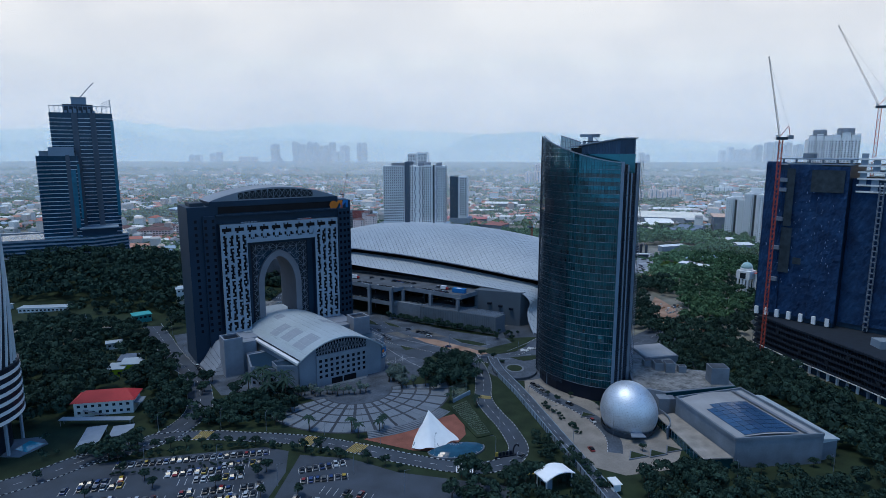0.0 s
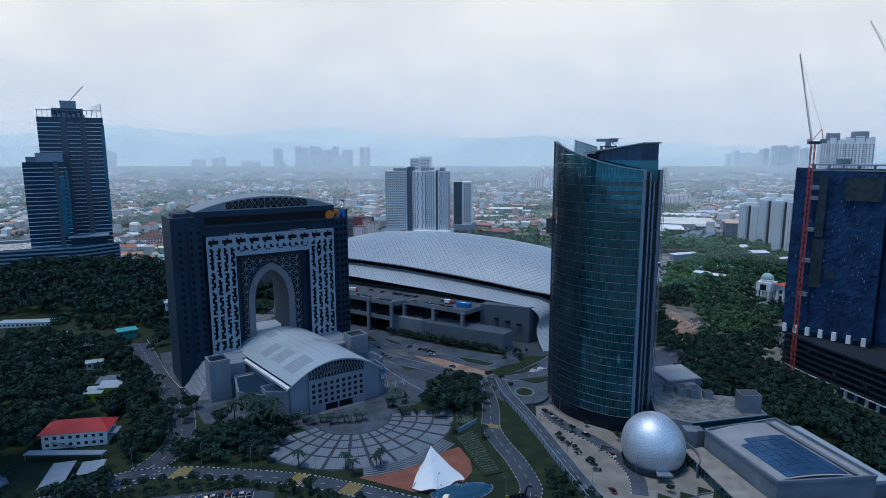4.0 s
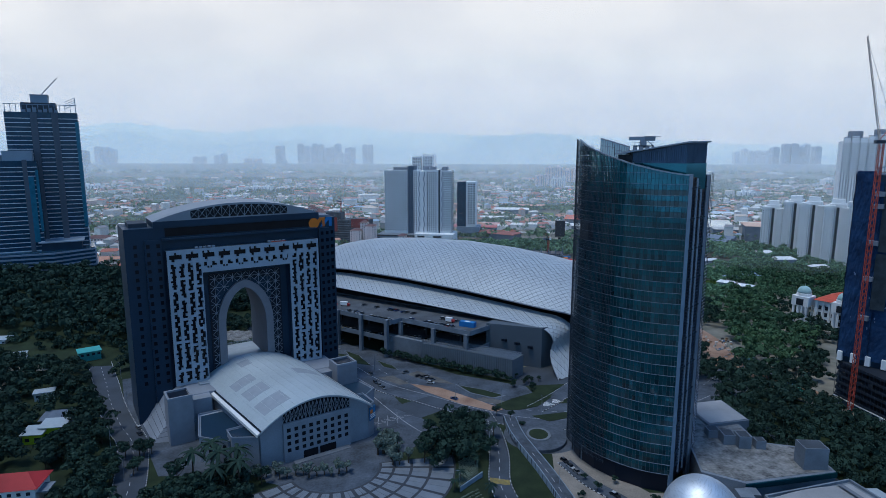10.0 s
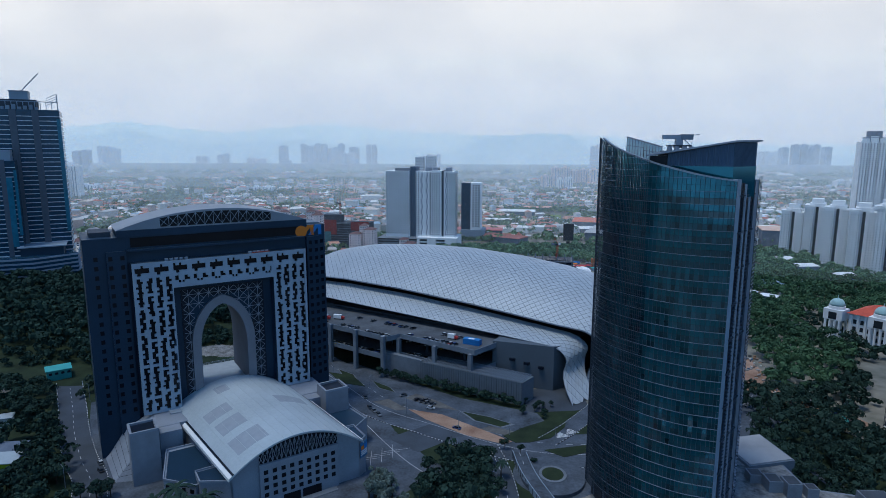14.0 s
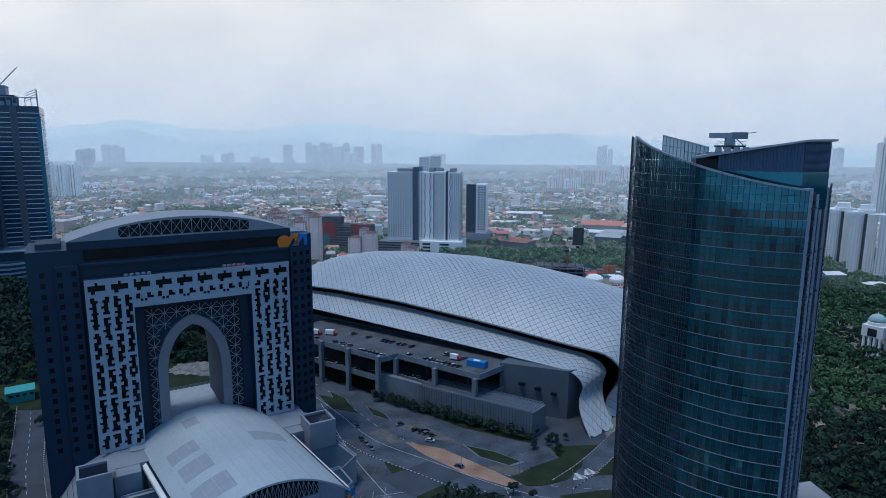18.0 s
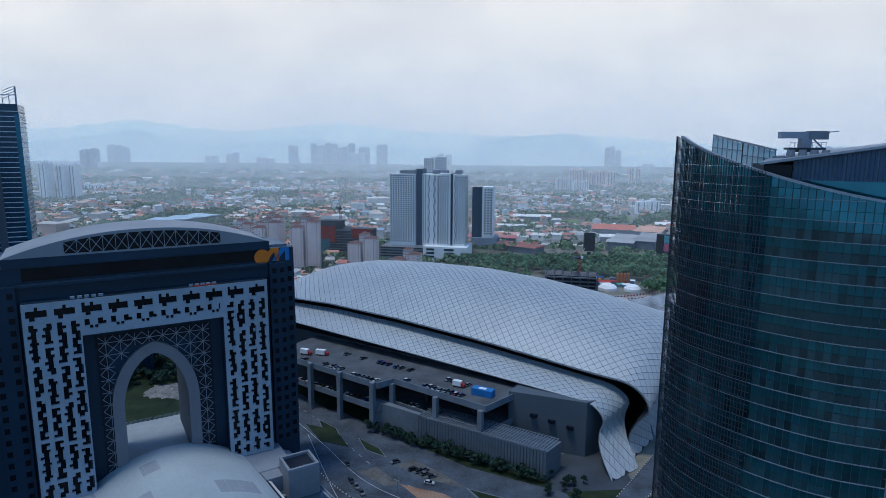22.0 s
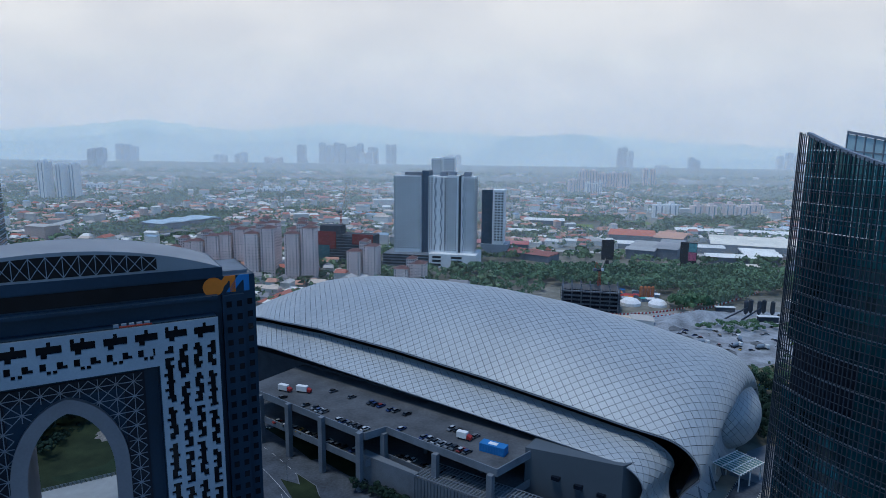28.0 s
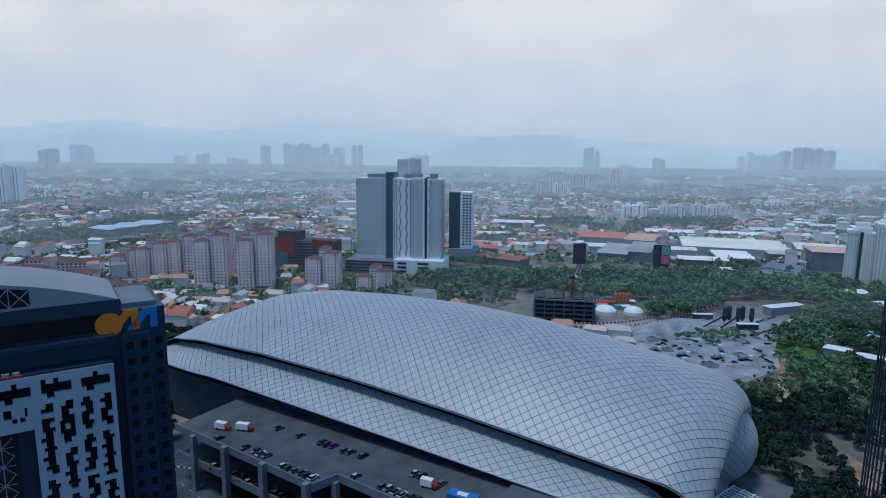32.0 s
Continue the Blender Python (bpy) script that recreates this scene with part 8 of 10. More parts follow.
    sheds = [(318, 912, 34, 74, 11, -34, (0.14, 0.18, 0.24), "dark slate gabled workshop hall"), (404, 980, 44, 40, 22, -14, (0.58, 0.40, 0.32), "brick-coloured office block with flat roof"), (-556, 1195, 50, 118, 11, -22, (0.42, 0.54, 0.64), "long shed with a pale blue roof"),
             (8, 985, 96, 26, 8, -32, (0.30, 0.13, 0.12), "long low terrace with dull red roofs"), (-14, 1050, 70, 20, 8, -6, (0.46, 0.16, 0.16), "market hall with pinkish red roofs"), (8, 1090, 80, 18, 7, -6, (0.62, 0.38, 0.34), "market hall with pinkish roofs"),
             (262, 985, 54, 18, 8, -8, BONE, "warehouse under a white metal roof"), (250, 1060, 58, 16, 8, -8, BONE, "warehouse under a white metal roof"), (376, 1010, 50, 18, 12, -12, (0.50, 0.50, 0.50), "white two-storey office with flat roof"), (250, 925, 40, 16, 7, -8, (0.66, 0.62, 0.55), "low shed with a cream roof"), (152, 1085, 40, 20, 7, -8, BONE, "warehouse under a white metal roof")]
    town_sheds = [(300, 1230, 70, 26, 9, -10, BONE, "long shed with a white metal roof"), (400, 1215, 80, 24, 9, -14, BONE, "long shed with a white metal roof"), (480, 1270, 70, 30, 9, -14, (0.52, 0.60, 0.68), "long shed with a pale blue roof"), (-20, 1250, 60, 30, 8, -4, CREAM, "low hall with a cream roof"), (60, 1330, 70, 26, 9, -4, BONE, "low hall with a white roof"),
                  (20, 1180, 50, 24, 8, -4, BONE, "low hall with a white roof"), (560, 1180, 80, 34, 9, -20, BONE, "long shed with a white metal roof"), (620, 1330, 90, 30, 9, -16, (0.60, 0.66, 0.72), "long shed with a pale blue roof"), (110, 1420, 60, 22, 8, -6, (0.60, 0.36, 0.30), "hall with a red tiled roof")]
    for x, y, w, d, h, rz, col, lb in halls + sheds + town_sheds:
        t = thing("warehouse", lb, "warehouse", pose(x, y, 0, 0, 0, rz), "warehouses")
        part("wall_body", one_block(-w / 2, w / 2, -d / 2, d / 2, 0, h), CONCRETE, t)
        for k in range(3):
            y0, y1 = -d / 2 - 1 + k * (d + 2) / 3, -d / 2 - 1 + (k + 1) * (d + 2) / 3
            part("roof_bay", one_prism([(-w / 2 - 1, y0), (w / 2 + 1, y0), (w / 2 + 1, (y0 + y1) / 2), (w / 2 + 1, y1), (-w / 2 - 1, y1), (-w / 2 - 1, (y0 + y1) / 2)], h, h + 1, 0, [h + .2, h + .2, h + 2.4, h + .2, h + .2, h + 2.4]), mat("sheet_%d_%d_%d" % tuple(int(c * 100) for c in col), col, 0.7, scale=0.03, vary=0.18), t)


low_flats()


# ---- vegetation ----
def leaf_cloud(rng, centres, radii, leaves, size, heart=0):
    """Arrays of small bent leaf clumps spread over uneven lobes."""
    V = []
    for (cx, cy, cz), (rx, rz) in zip(centres, radii):
        n = leaves
        u = rng.normal(size=(n, 3))
        u /= np.linalg.norm(u, axis=1)[:, None]
        u[:, 2] = np.abs(u[:, 2]) * 1.1 - 0.35
        r = rng.uniform(0.72, 1.08, (n, 1))
        p = u * r * np.array([rx, rx, rz]) + np.array([cx, cy, cz])
        t = rng.normal(size=(n, 3))
        nrm = u + 0.4 * t
        nrm /= np.linalg.norm(nrm, axis=1)[:, None]
        a = np.cross(nrm, rng.normal(size=(n, 3)))
        a /= np.linalg.norm(a, axis=1)[:, None] + 1e-9
        b = np.cross(nrm, a)
        s = size * rng.uniform(0.6, 1.3, (n, 1))
        q = np.stack([p - a * s, p - b * s * 0.7, p + a * s, p + b * s * 0.7], axis=1)
        V.append(q)
        # a lumpy heart of larger clumps closes the crown
        k = heart or max(5, leaves // 11)
        u = rng.normal(size=(k, 3))
        u /= np.linalg.norm(u, axis=1)[:, None]
        u[:, 2] = np.abs(u[:, 2]) * 1.1 - 0.3
        p = u * rng.uniform(0.6, 0.8, (k, 1)) * np.array([rx, rx, rz]) + np.array([cx, cy, cz])
        a = np.cross(u, rng.normal(size=(k, 3)))
        a /= np.linalg.norm(a, axis=1)[:, None] + 1e-9
        b = np.cross(u, a)
        w = rx * rng.uniform(0.34, 0.52, (k, 1))
        V.append(np.stack([p - a * w, p - b * w, p + a * w, p + b * w], axis=1))
    return np.concatenate(V).reshape(-1, 3)


def quads_mesh(name, V, mm):
    me = bpy.data.meshes.new(name)
    n = len(V)
    me.vertices.add(n)
    me.vertices.foreach_set("co", np.ascontiguousarray(V, dtype=np.float32).ravel())
    me.loops.add(n)
    me.loops.foreach_set("vertex_index", np.arange(n, dtype=np.int32))
    me.polygons.add(n // 4)
    me.polygons.foreach_set("loop_start", np.arange(0, n, 4, dtype=np.int32))
    me.materials.append(mm)
    me.update(calc_edges=True)
    me.validate()
    return me


def broad_tree(seed, h, mm, label):
    rng = np.random.default_rng(seed)
    t = thing("broadleaf_tree", label, "tree", pose(0, 0, -80))
    bm = bmesh.new()
    tube(bm, [(0, 0.32), (h * 0.3, 0.22), (h * 0.6, 0.12)], 7)
    for k in range(5):
        a = 2 * math.pi * k / 5 + seed
        beam(bm, (0, 0, h * (0.28 + 0.05 * k)), (math.cos(a) * h * 0.24, math.sin(a) * h * 0.24, h * (0.55 + 0.05 * k)), 0.16)
    part("trunk", bm, BARK, t)
    n = 9
    cs = [(rng.uniform(-0.26, 0.26) * h, rng.uniform(-0.26, 0.26) * h, h * rng.uniform(0.48, 0.82)) for _ in range(n)]
    rs = [(h * rng.uniform(0.13, 0.21), h * rng.uniform(0.10, 0.17)) for _ in range(n)]
    V = leaf_cloud(rng, cs, rs, 72, h * 0.041)
    c = new("crown", quads_mesh("crown", V, mm))
    c.parent = t
    return t


def palm_tree(seed, h):
    rng = random.Random(seed)
    t = thing("palm_tree", "palm with a ringed trunk and drooping fronds", "tree", pose(0, 0, -80))
    bm = bmesh.new()
    tube(bm, [(0, 0.3), (h * 0.5, 0.22), (h, 0.2)], 8)
    part("trunk", bm, BARK, t)
    for k in range(13):
        a = 2 * math.pi * k / 13 + rng.uniform(-.2, .2)
        L, up = h * rng.uniform(0.42, 0.55), rng.uniform(0.1, 0.9)
        bm = bmesh.new()
        rows = []
        for i in range(6):
            u = i / 5
            r = L * u
            z = h + L * (up * u - 1.0 * u * u)
            w = 0.55 * math.sin(math.pi * (0.12 + 0.85 * u))
            side = Vector((-math.sin(a), math.cos(a), 0)) * w
            c = Vector((math.cos(a) * r, math.sin(a) * r, z))
            rows.append([tuple(c - side - Vector((0, 0, w * 0.5))), tuple(c), tuple(c + side - Vector((0, 0, w * 0.5)))])
        sheet(bm, rows)
        part("frond", bm, LEAF, t)
    return t


TREES = [broad_tree(i + 1, 9 + i, LEAF, "dark green broadleaf tree with an uneven crown") for i in range(4)]
GREY_TREES = [broad_tree(20 + i, 6, LEAF_GREY, "small grey-green tree with a feathery crown") for i in range(2)]
PALMS = [palm_tree(3, 7.0), palm_tree(4, 9.0)]
USED = set()


def plant(model, x, y, s=1.0, z=0.0, group=""):
    m = pose(x, y, z, 0, 0, (x * 37 + y * 91) % 360) @ Matrix.Diagonal((s, s, s, 1))
    if model.name not in USED:
        USED.add(model.name)
        model.matrix_basis = m
        if group:
            tagged(model, group=group)
        return
    c = copy_thing(model, Matrix.Identity(4))
    c.matrix_basis = m


def plant_all():
    rng = random.Random(12)
    # palms and shrubs by the plaza
    for x, y in ((-104, 300), (-110, 296), (-116, 303), (-122, 298), (-108, 288), (-100, 291)):
        plant(PALMS[1], x, y, rng.uniform(1.3, 1.7))
    for x, y in ((-98, 268), (-80, 262), (-60, 262), (-46, 266), (-47, 262), (-56, 257), (-16, 296), (-2, 292), (-14, 303), (-22, 340), (-16, 345), (-8, 343), (-5, 338), (0, 342)):
        plant(PALMS[0], x, y, rng.uniform(0.7, 1.1))
    for k in range(15):
        plant(GREY_TREES[k % 2], -102 + k * 2.9, 301 + rng.uniform(-2, 2) + k * 0.35, rng.uniform(0.8, 1.2))
    for k in range(12):
        plant(GREY_TREES[k % 2], -44 + rng.uniform(-6, 8), 322 + rng.uniform(-8, 10), rng.uniform(0.8, 1.2))
    for k in range(34):
        plant(TREES[k % 4], rng.uniform(-30, -6), rng.uniform(316, 352), rng.uniform(0.7, 1.1))
    for k in range(46):
        plant(TREES[k % 4], rng.uniform(-132, -92), rng.uniform(266, 298), rng.uniform(0.6, 1.0))
    for k in range(26):
        plant(TREES[k % 4], rng.uniform(-165, -148), rng.uniform(262, 318) , rng.uniform(0.55, 0.95))
    # street trees along the road and the car park
    for x, y in ((-148, 236), (-142, 240), (-136, 242), (-130, 244), (-124, 246), (-118, 246), (-112, 247), (-106, 247), (-100, 247), (-160, 238), (-154, 243), (-150, 262), (-77, 243), (-73, 240), (-70, 243), (-66, 241), (-62, 240), (-58, 238), (-60, 237), (-48, 235), (-40, 232), (-34, 229), (-98, 223), (-88, 226), (-90, 222), (-104, 214), (-134, 217), (-150, 204), (-176, 214), (-70, 209), (-50, 205), (-128, 212), (-146, 221), (-84, 208)):
        plant(TREES[rng.randrange(4)], x, y, rng.uniform(0.4, 0.62))
    for k in range(10):
        plant(TREES[k % 4], -156 + rng.uniform(-7, 7), 237 + rng.uniform(-6, 7), rng.uniform(0.8, 1.05))
    # front edge trees at the bend and before the solar hall
    for k in range(26):
        plant(TREES[k % 4], rng.uniform(-12, 30), rng.uniform(196, 226), rng.uniform(0.6, 0.95))
    for k in range(26):
        plant(TREES[k % 4], rng.uniform(62, 94), rng.uniform(212, 236), rng.uniform(0.6, 0.9))
    for k in range(24):
        plant(TREES[k % 4], rng.uniform(94, 190), rng.uniform(190, 232), rng.uniform(0.7, 1.0))
    for x, y in ((106, 233), (113, 234), (121, 236), (129, 238), (137, 240), (145, 242), (40, 300), (36, 308), (48, 306), (60, 292), (62, 286), (70, 250), (84, 272), (14, 352), (9, 362), (2, 365)):
        plant(TREES[x % 4], x, y, rng.uniform(0.35, 0.55))
    # hedge before the exhibition hall
    for k in range(12):
        p = EXPO @ Vector((-20 + rng.uniform(-4, 16), 4 + rng.uniform(-4, 14), 0))
        plant(TREES[k % 4], p.x, p.y, rng.uniform(0.3, 0.5))
    for k in range(22):
        plant(TREES[k % 4], rng.uniform(-196, -176), rng.uniform(300, 328) , rng.uniform(0.6, 1.0))
    for k in range(12):
        plant(GREY_TREES[k % 2], -48 + rng.uniform(-4, 6), 328 + rng.uniform(-6, 8), rng.uniform(1.0, 1.5))
    for x, y in ((-106, 548), (-112, 552), (-150, 520), (-160, 530), (-135, 545)):
        plant(TREES[1], x, y, 1.1)


plant_all()


def inside(x, y, poly):
    r = False
    j = len(poly) - 1
    for i in range(len(poly)):
        (xi, yi), (xj, yj) = poly[i], poly[j]
        if (yi > y) != (yj > y) and x < (xj - xi) * (y - yi) / (yj - yi) + xi:
            r = not r
        j = i
    return r


def hill_z(x, y):
    """A wooded rise west of the gate tower."""
    return 20 * math.exp(-((x + 400) / 110) ** 2 - ((y - 575) / 75) ** 2) + 10 * math.exp(-((x + 290) / 80) ** 2 - ((y - 520) / 60) ** 2)


CLEAR = ((208, 662, 17), (216, 648, 10), (251, 772, 16), (238, 768, 12), (264, 777, 12), (236, 662, 11), (246, 648, 11), (340, 823, 12), (342, 781, 15), (357, 734, 12), (-227, 233, 31), (-207, 329, 11), (-200, 319, 12), (-211, 343, 9), (-240, 372, 9), (-232, 361, 10), (-250, 434, 14), (-236, 424, 14), (-272, 432, 15), (-260, 424, 12), (-300, 428, 10), (-290, 418, 10), (-187, 280, 18), (-180, 255, 17), (-345, 452, 14), (-330, 440, 14), (-375, 425, 12), (-310, 444, 12))


def wood(name, poly, spacing, h, seed, label, leaves=34, rise=False, size=0.10, mm=None):
    spacing *= 0.8
    rng = np.random.default_rng(seed)
    xs, ys = [p[0] for p in poly], [p[1] for p in poly]
    cs, rs = [], []
    x = min(xs)
    while x < max(xs):
        y = min(ys)
        while y < max(ys):
            px, py = x + rng.uniform(-0.6, 0.6) * spacing, y + rng.uniform(-0.6, 0.6) * spacing
            if inside(px, py, poly) and all((px - cx) ** 2 + (py - cy) ** 2 > r * r for cx, cy, r in CLEAR):
                g = hill_z(px, py) if rise else 0
                hh = h * rng.uniform(0.6, 1.25)
                for _ in range(3):
                    cs.append((px + rng.uniform(-.3, .3) * hh, py + rng.uniform(-.3, .3) * hh, g + hh * rng.uniform(0.45, 0.8)))
                    rs.append((hh * rng.uniform(0.22, 0.36), hh * rng.uniform(0.18, 0.3)))
            y += spacing
        x += spacing
    V = leaf_cloud(rng, cs, rs, int(leaves * 0.95), h * size * 0.84)
    ob = new(name, quads_mesh(name, V, mm or LEAF))
    tagged(ob, label, "trees", kind="stuff")


def hill_ground():
    bm = bmesh.new()
    rows = [[(-640 + i * 14, 420 + j * 14, hill_z(-640 + i * 14, 420 + j * 14) - 0.4) for i in range(34)] for j in range(24)]
    sheet(bm, rows)
    tagged(part("hill_slope", bm, GRASS), "wooded rise of dark ground", "ground", kind="structure")


hill_ground()
LB = "dense dark green wood seen from above"
wood("west_wood", [(-225, 240), (-206, 262), (-206, 300), (-172, 318), (-178, 330), (-226, 388), (-262, 440), (-330, 420), (-330, 250), (-240, 230)], 7.5, 11, 1, LB, leaves=66, size=0.072)
wood("hill_wood", [(-250, 452), (-210, 470), (-200, 540), (-360, 640), (-380, 590), (-460, 575), (-560, 640), (-560, 470), (-420, 465), (-330, 470)], 8.5, 13, 2, LB, 24, True)
wood("gate_wood", [(-330, 590), (-190, 560), (-160, 560), (-150, 650), (-330, 700)], 10, 12, 3, LB)
wood("tower_wood", [(118, 395), (170, 372), (160, 330), (150, 300), (156, 246), (210, 200), (186, 300), (172, 390), (174, 430), (150, 436), (135, 425)], 7, 10, 4, LB, leaves=66, size=0.072)
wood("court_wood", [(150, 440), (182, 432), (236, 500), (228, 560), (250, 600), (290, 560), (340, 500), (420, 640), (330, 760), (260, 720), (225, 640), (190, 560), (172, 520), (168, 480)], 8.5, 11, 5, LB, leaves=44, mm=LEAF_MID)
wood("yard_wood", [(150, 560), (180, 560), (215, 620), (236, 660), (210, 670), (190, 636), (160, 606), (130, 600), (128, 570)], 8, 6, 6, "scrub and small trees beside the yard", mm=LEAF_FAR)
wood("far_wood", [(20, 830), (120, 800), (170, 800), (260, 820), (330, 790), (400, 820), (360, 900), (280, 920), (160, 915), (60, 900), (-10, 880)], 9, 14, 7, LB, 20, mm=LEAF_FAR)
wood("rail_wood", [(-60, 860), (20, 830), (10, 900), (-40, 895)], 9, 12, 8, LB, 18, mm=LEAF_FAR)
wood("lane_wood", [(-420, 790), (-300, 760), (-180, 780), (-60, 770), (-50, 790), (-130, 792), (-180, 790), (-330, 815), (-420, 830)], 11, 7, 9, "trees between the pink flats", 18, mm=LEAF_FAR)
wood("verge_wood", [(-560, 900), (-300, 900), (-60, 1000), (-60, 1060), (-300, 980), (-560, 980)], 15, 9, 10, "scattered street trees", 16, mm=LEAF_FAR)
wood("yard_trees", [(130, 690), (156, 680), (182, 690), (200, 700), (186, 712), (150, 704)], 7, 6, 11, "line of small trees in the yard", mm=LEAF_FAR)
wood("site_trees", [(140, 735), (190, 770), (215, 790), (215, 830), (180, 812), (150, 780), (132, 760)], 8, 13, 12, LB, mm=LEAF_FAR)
patch("bare_earth_2", [(157.6, 528.5), (160, 515), (162.6, 492), (161, 467), (157, 440), (153.5, 418), (147, 418), (146.6, 437), (138, 440), (140, 464), (140, 478), (148, 505)], 0.1, EARTH, "bare red earth of a cleared site", "ground")
wood("earth_wood", [(116, 420), (132, 412), (144, 432), (137, 440), (138.5, 464), (138.5, 480), (152, 528), (150, 540), (138, 515), (128, 480)], 7, 9, 61, LB)
patch("bare_earth_3", [(160, 578), (176, 600), (200, 650), (192, 656), (168, 612), (154, 586)], 0.1, EARTH, "track of bare pale earth", "ground")
patch("bare_earth_4", [(2, 735), (16, 728), (20, 745), (6, 770)], 0.1, EARTH, "bare orange earth of the building site", "ground")
patch("green_verge", [(182, 600), (215, 640), (245, 690), (210, 700), (180, 650)], 0.05, mat("bright_grass", (0.07, 0.12, 0.03), 0.9, vary=0.5, scale=0.1, fine=2), "bright green rough grass", "lawn")
wood("hall_wood", [(106, 514), (118, 499), (134, 520), (150, 545), (176, 545), (200, 585), (180, 592), (150, 576), (128, 578), (110, 556)], 7, 10, 13, LB, leaves=66, size=0.072)
wood("slope_wood", [(100, 430), (114, 424), (126, 480), (132, 500), (120, 498), (104, 470)], 7, 9, 14, LB)
wood("yard_scrub", [(112, 612), (130, 585), (168, 592), (178, 618), (150, 610), (120, 640)], 9, 3, 15, "low scrub on rough ground", 20)
patch("rough_grass", [(104, 640), (112, 590), (140, 580), (172, 590), (184, 622), (150, 612), (120, 630)], 0.04, mat("rough_green", (0.035, 0.05, 0.02), 0.9, scale=0.08, vary=0.5, fine=1.5, bump=0.3, color2=(0.13, 0.14, 0.09)), "rough grass and weeds on gravel", "grass")
patch("end_plaza", [(84, 478), (98, 470), (126, 494), (112, 508), (100, 500)], 0.09, PAVING, "pale paved paths round the hall", "pavement")


def behind_gate():
    """Ground seen through the arch: a rock heap, rough grass and the back road."""
    bm = bmesh.new()
    rows = [[(-204 + i * 1.4, 468 + j * 1.6 + i * 0.25, max(-0.2, 3.4 * math.sin(math.pi * i / 26) * math.sin(math.pi * j / 15) + 1.1 * noise.noise((i * 0.5, j * 0.5, 4)))) for i in range(27)] for j in range(16)]
    sheet(bm, rows)
    tagged(part("rock_mound", bm, mat("pale_rubble", (0.17, 0.17, 0.17), 0.9, scale=0.3, vary=0.6, fine=1.2, bump=0.8)), "long mound of pale broken rock", "rubble")
    # Shade behind the tower is put into the grass colour.
    patch("rough_lawn", [(-225, 470), (-190, 440), (-150, 440), (-150, 500), (-186, 512), (-215, 498)], 0.06, mat("shaded_grass", (0.014, 0.03, 0.016), 0.9, scale=0.1, vary=0.5, fine=1.5), "rough grass behind the tower", "grass")
    line = smooth_line([(-262, 570), (-232, 549), (-193, 524), (-160, 508), (-120, 500)], 8)
    bm = bmesh.new()
    ribbon(bm, line, 5, 5, 0.1)
    tagged(part("back_road", bm, ASPHALT_OLD), "grey road behind the gate tower", "road", kind="structure")
    for s in (-5.2, 5.2):
        for k, mm in ((0, WHITE_PAINT), (1, NAVY_DEEP)):
            bm, n = bmesh.new(), 0
            for a, b in zip(line, line[1:]):
                d = (b - a).normalized()
                o = Vector((d.y, -d.x)) * s
                for j in range(4):
                    if n % 2 == k:
                        beam(bm, (*(a.lerp(b, j / 4) + o), 0.2), (*(a.lerp(b, (j + 1) / 4) + o), 0.2), 0.4, 0.4)
                    n += 1
            tagged(part("kerb_stones", bm, mm), "black and white painted kerb stones", "kerb", kind="stuff")
    b = thing("dark_hall", "plain dark navy hall beside the back road", "hall", pose(-207, 501, 0, 0, 0, 22))
    part("wall_body", one_block(-30, 0, 0, 20, 0, 14.5), NAVY, b)
    part("roof_edge", one_block(-30.4, 0.4, -0.4, 20.4, 14.5, 15.2), NAVY_DEEP, b)
    for k in range(9):
        part("pilaster", one_block(-29 + k * 3.4, -28.6 + k * 3.4, -0.3, 0, 0, 14.4), NAVY_DEEP, b)
    patch("service_yard", [(-184, 485), (-131, 509), (-134, 532), (-160, 524), (-190, 508)], 0.12, ASPHALT, "dark asphalt service yard", "yard")
    bm = bmesh.new()
    beam(bm, (-184, 484.6, 0.5), (-131, 508.6, 0.5), 0.4, 1.0)
    tagged(part("yard_wall", bm, PANEL_GREY), "low pale wall along the service yard", "wall", kind="structure")
    for k in range(9):
        put_car(-117 - k * 3.6, 463 - k * 1.7, 0.05, 118)
    patch("back_yard", [(-250, 536), (-215, 500), (-202, 512), (-232, 546)], 0.08, ASPHALT, "dark asphalt yard beside the road", "yard")
    wood("road_wood", [(-262, 585), (-200, 540), (-170, 530), (-160, 560), (-260, 620)], 7, 11, 21, LB)
    wood("arch_wood", [(-216, 498), (-186, 512), (-172, 500), (-186, 486), (-204, 488), (-214, 490)], 6, 9, 62, LB)
    wood("grass_scrub", [(-214, 460), (-204, 472), (-206, 490), (-216, 492), (-224, 474)], 5, 4, 22, "low dark shrubs beside the rock", 24)


behind_gate()


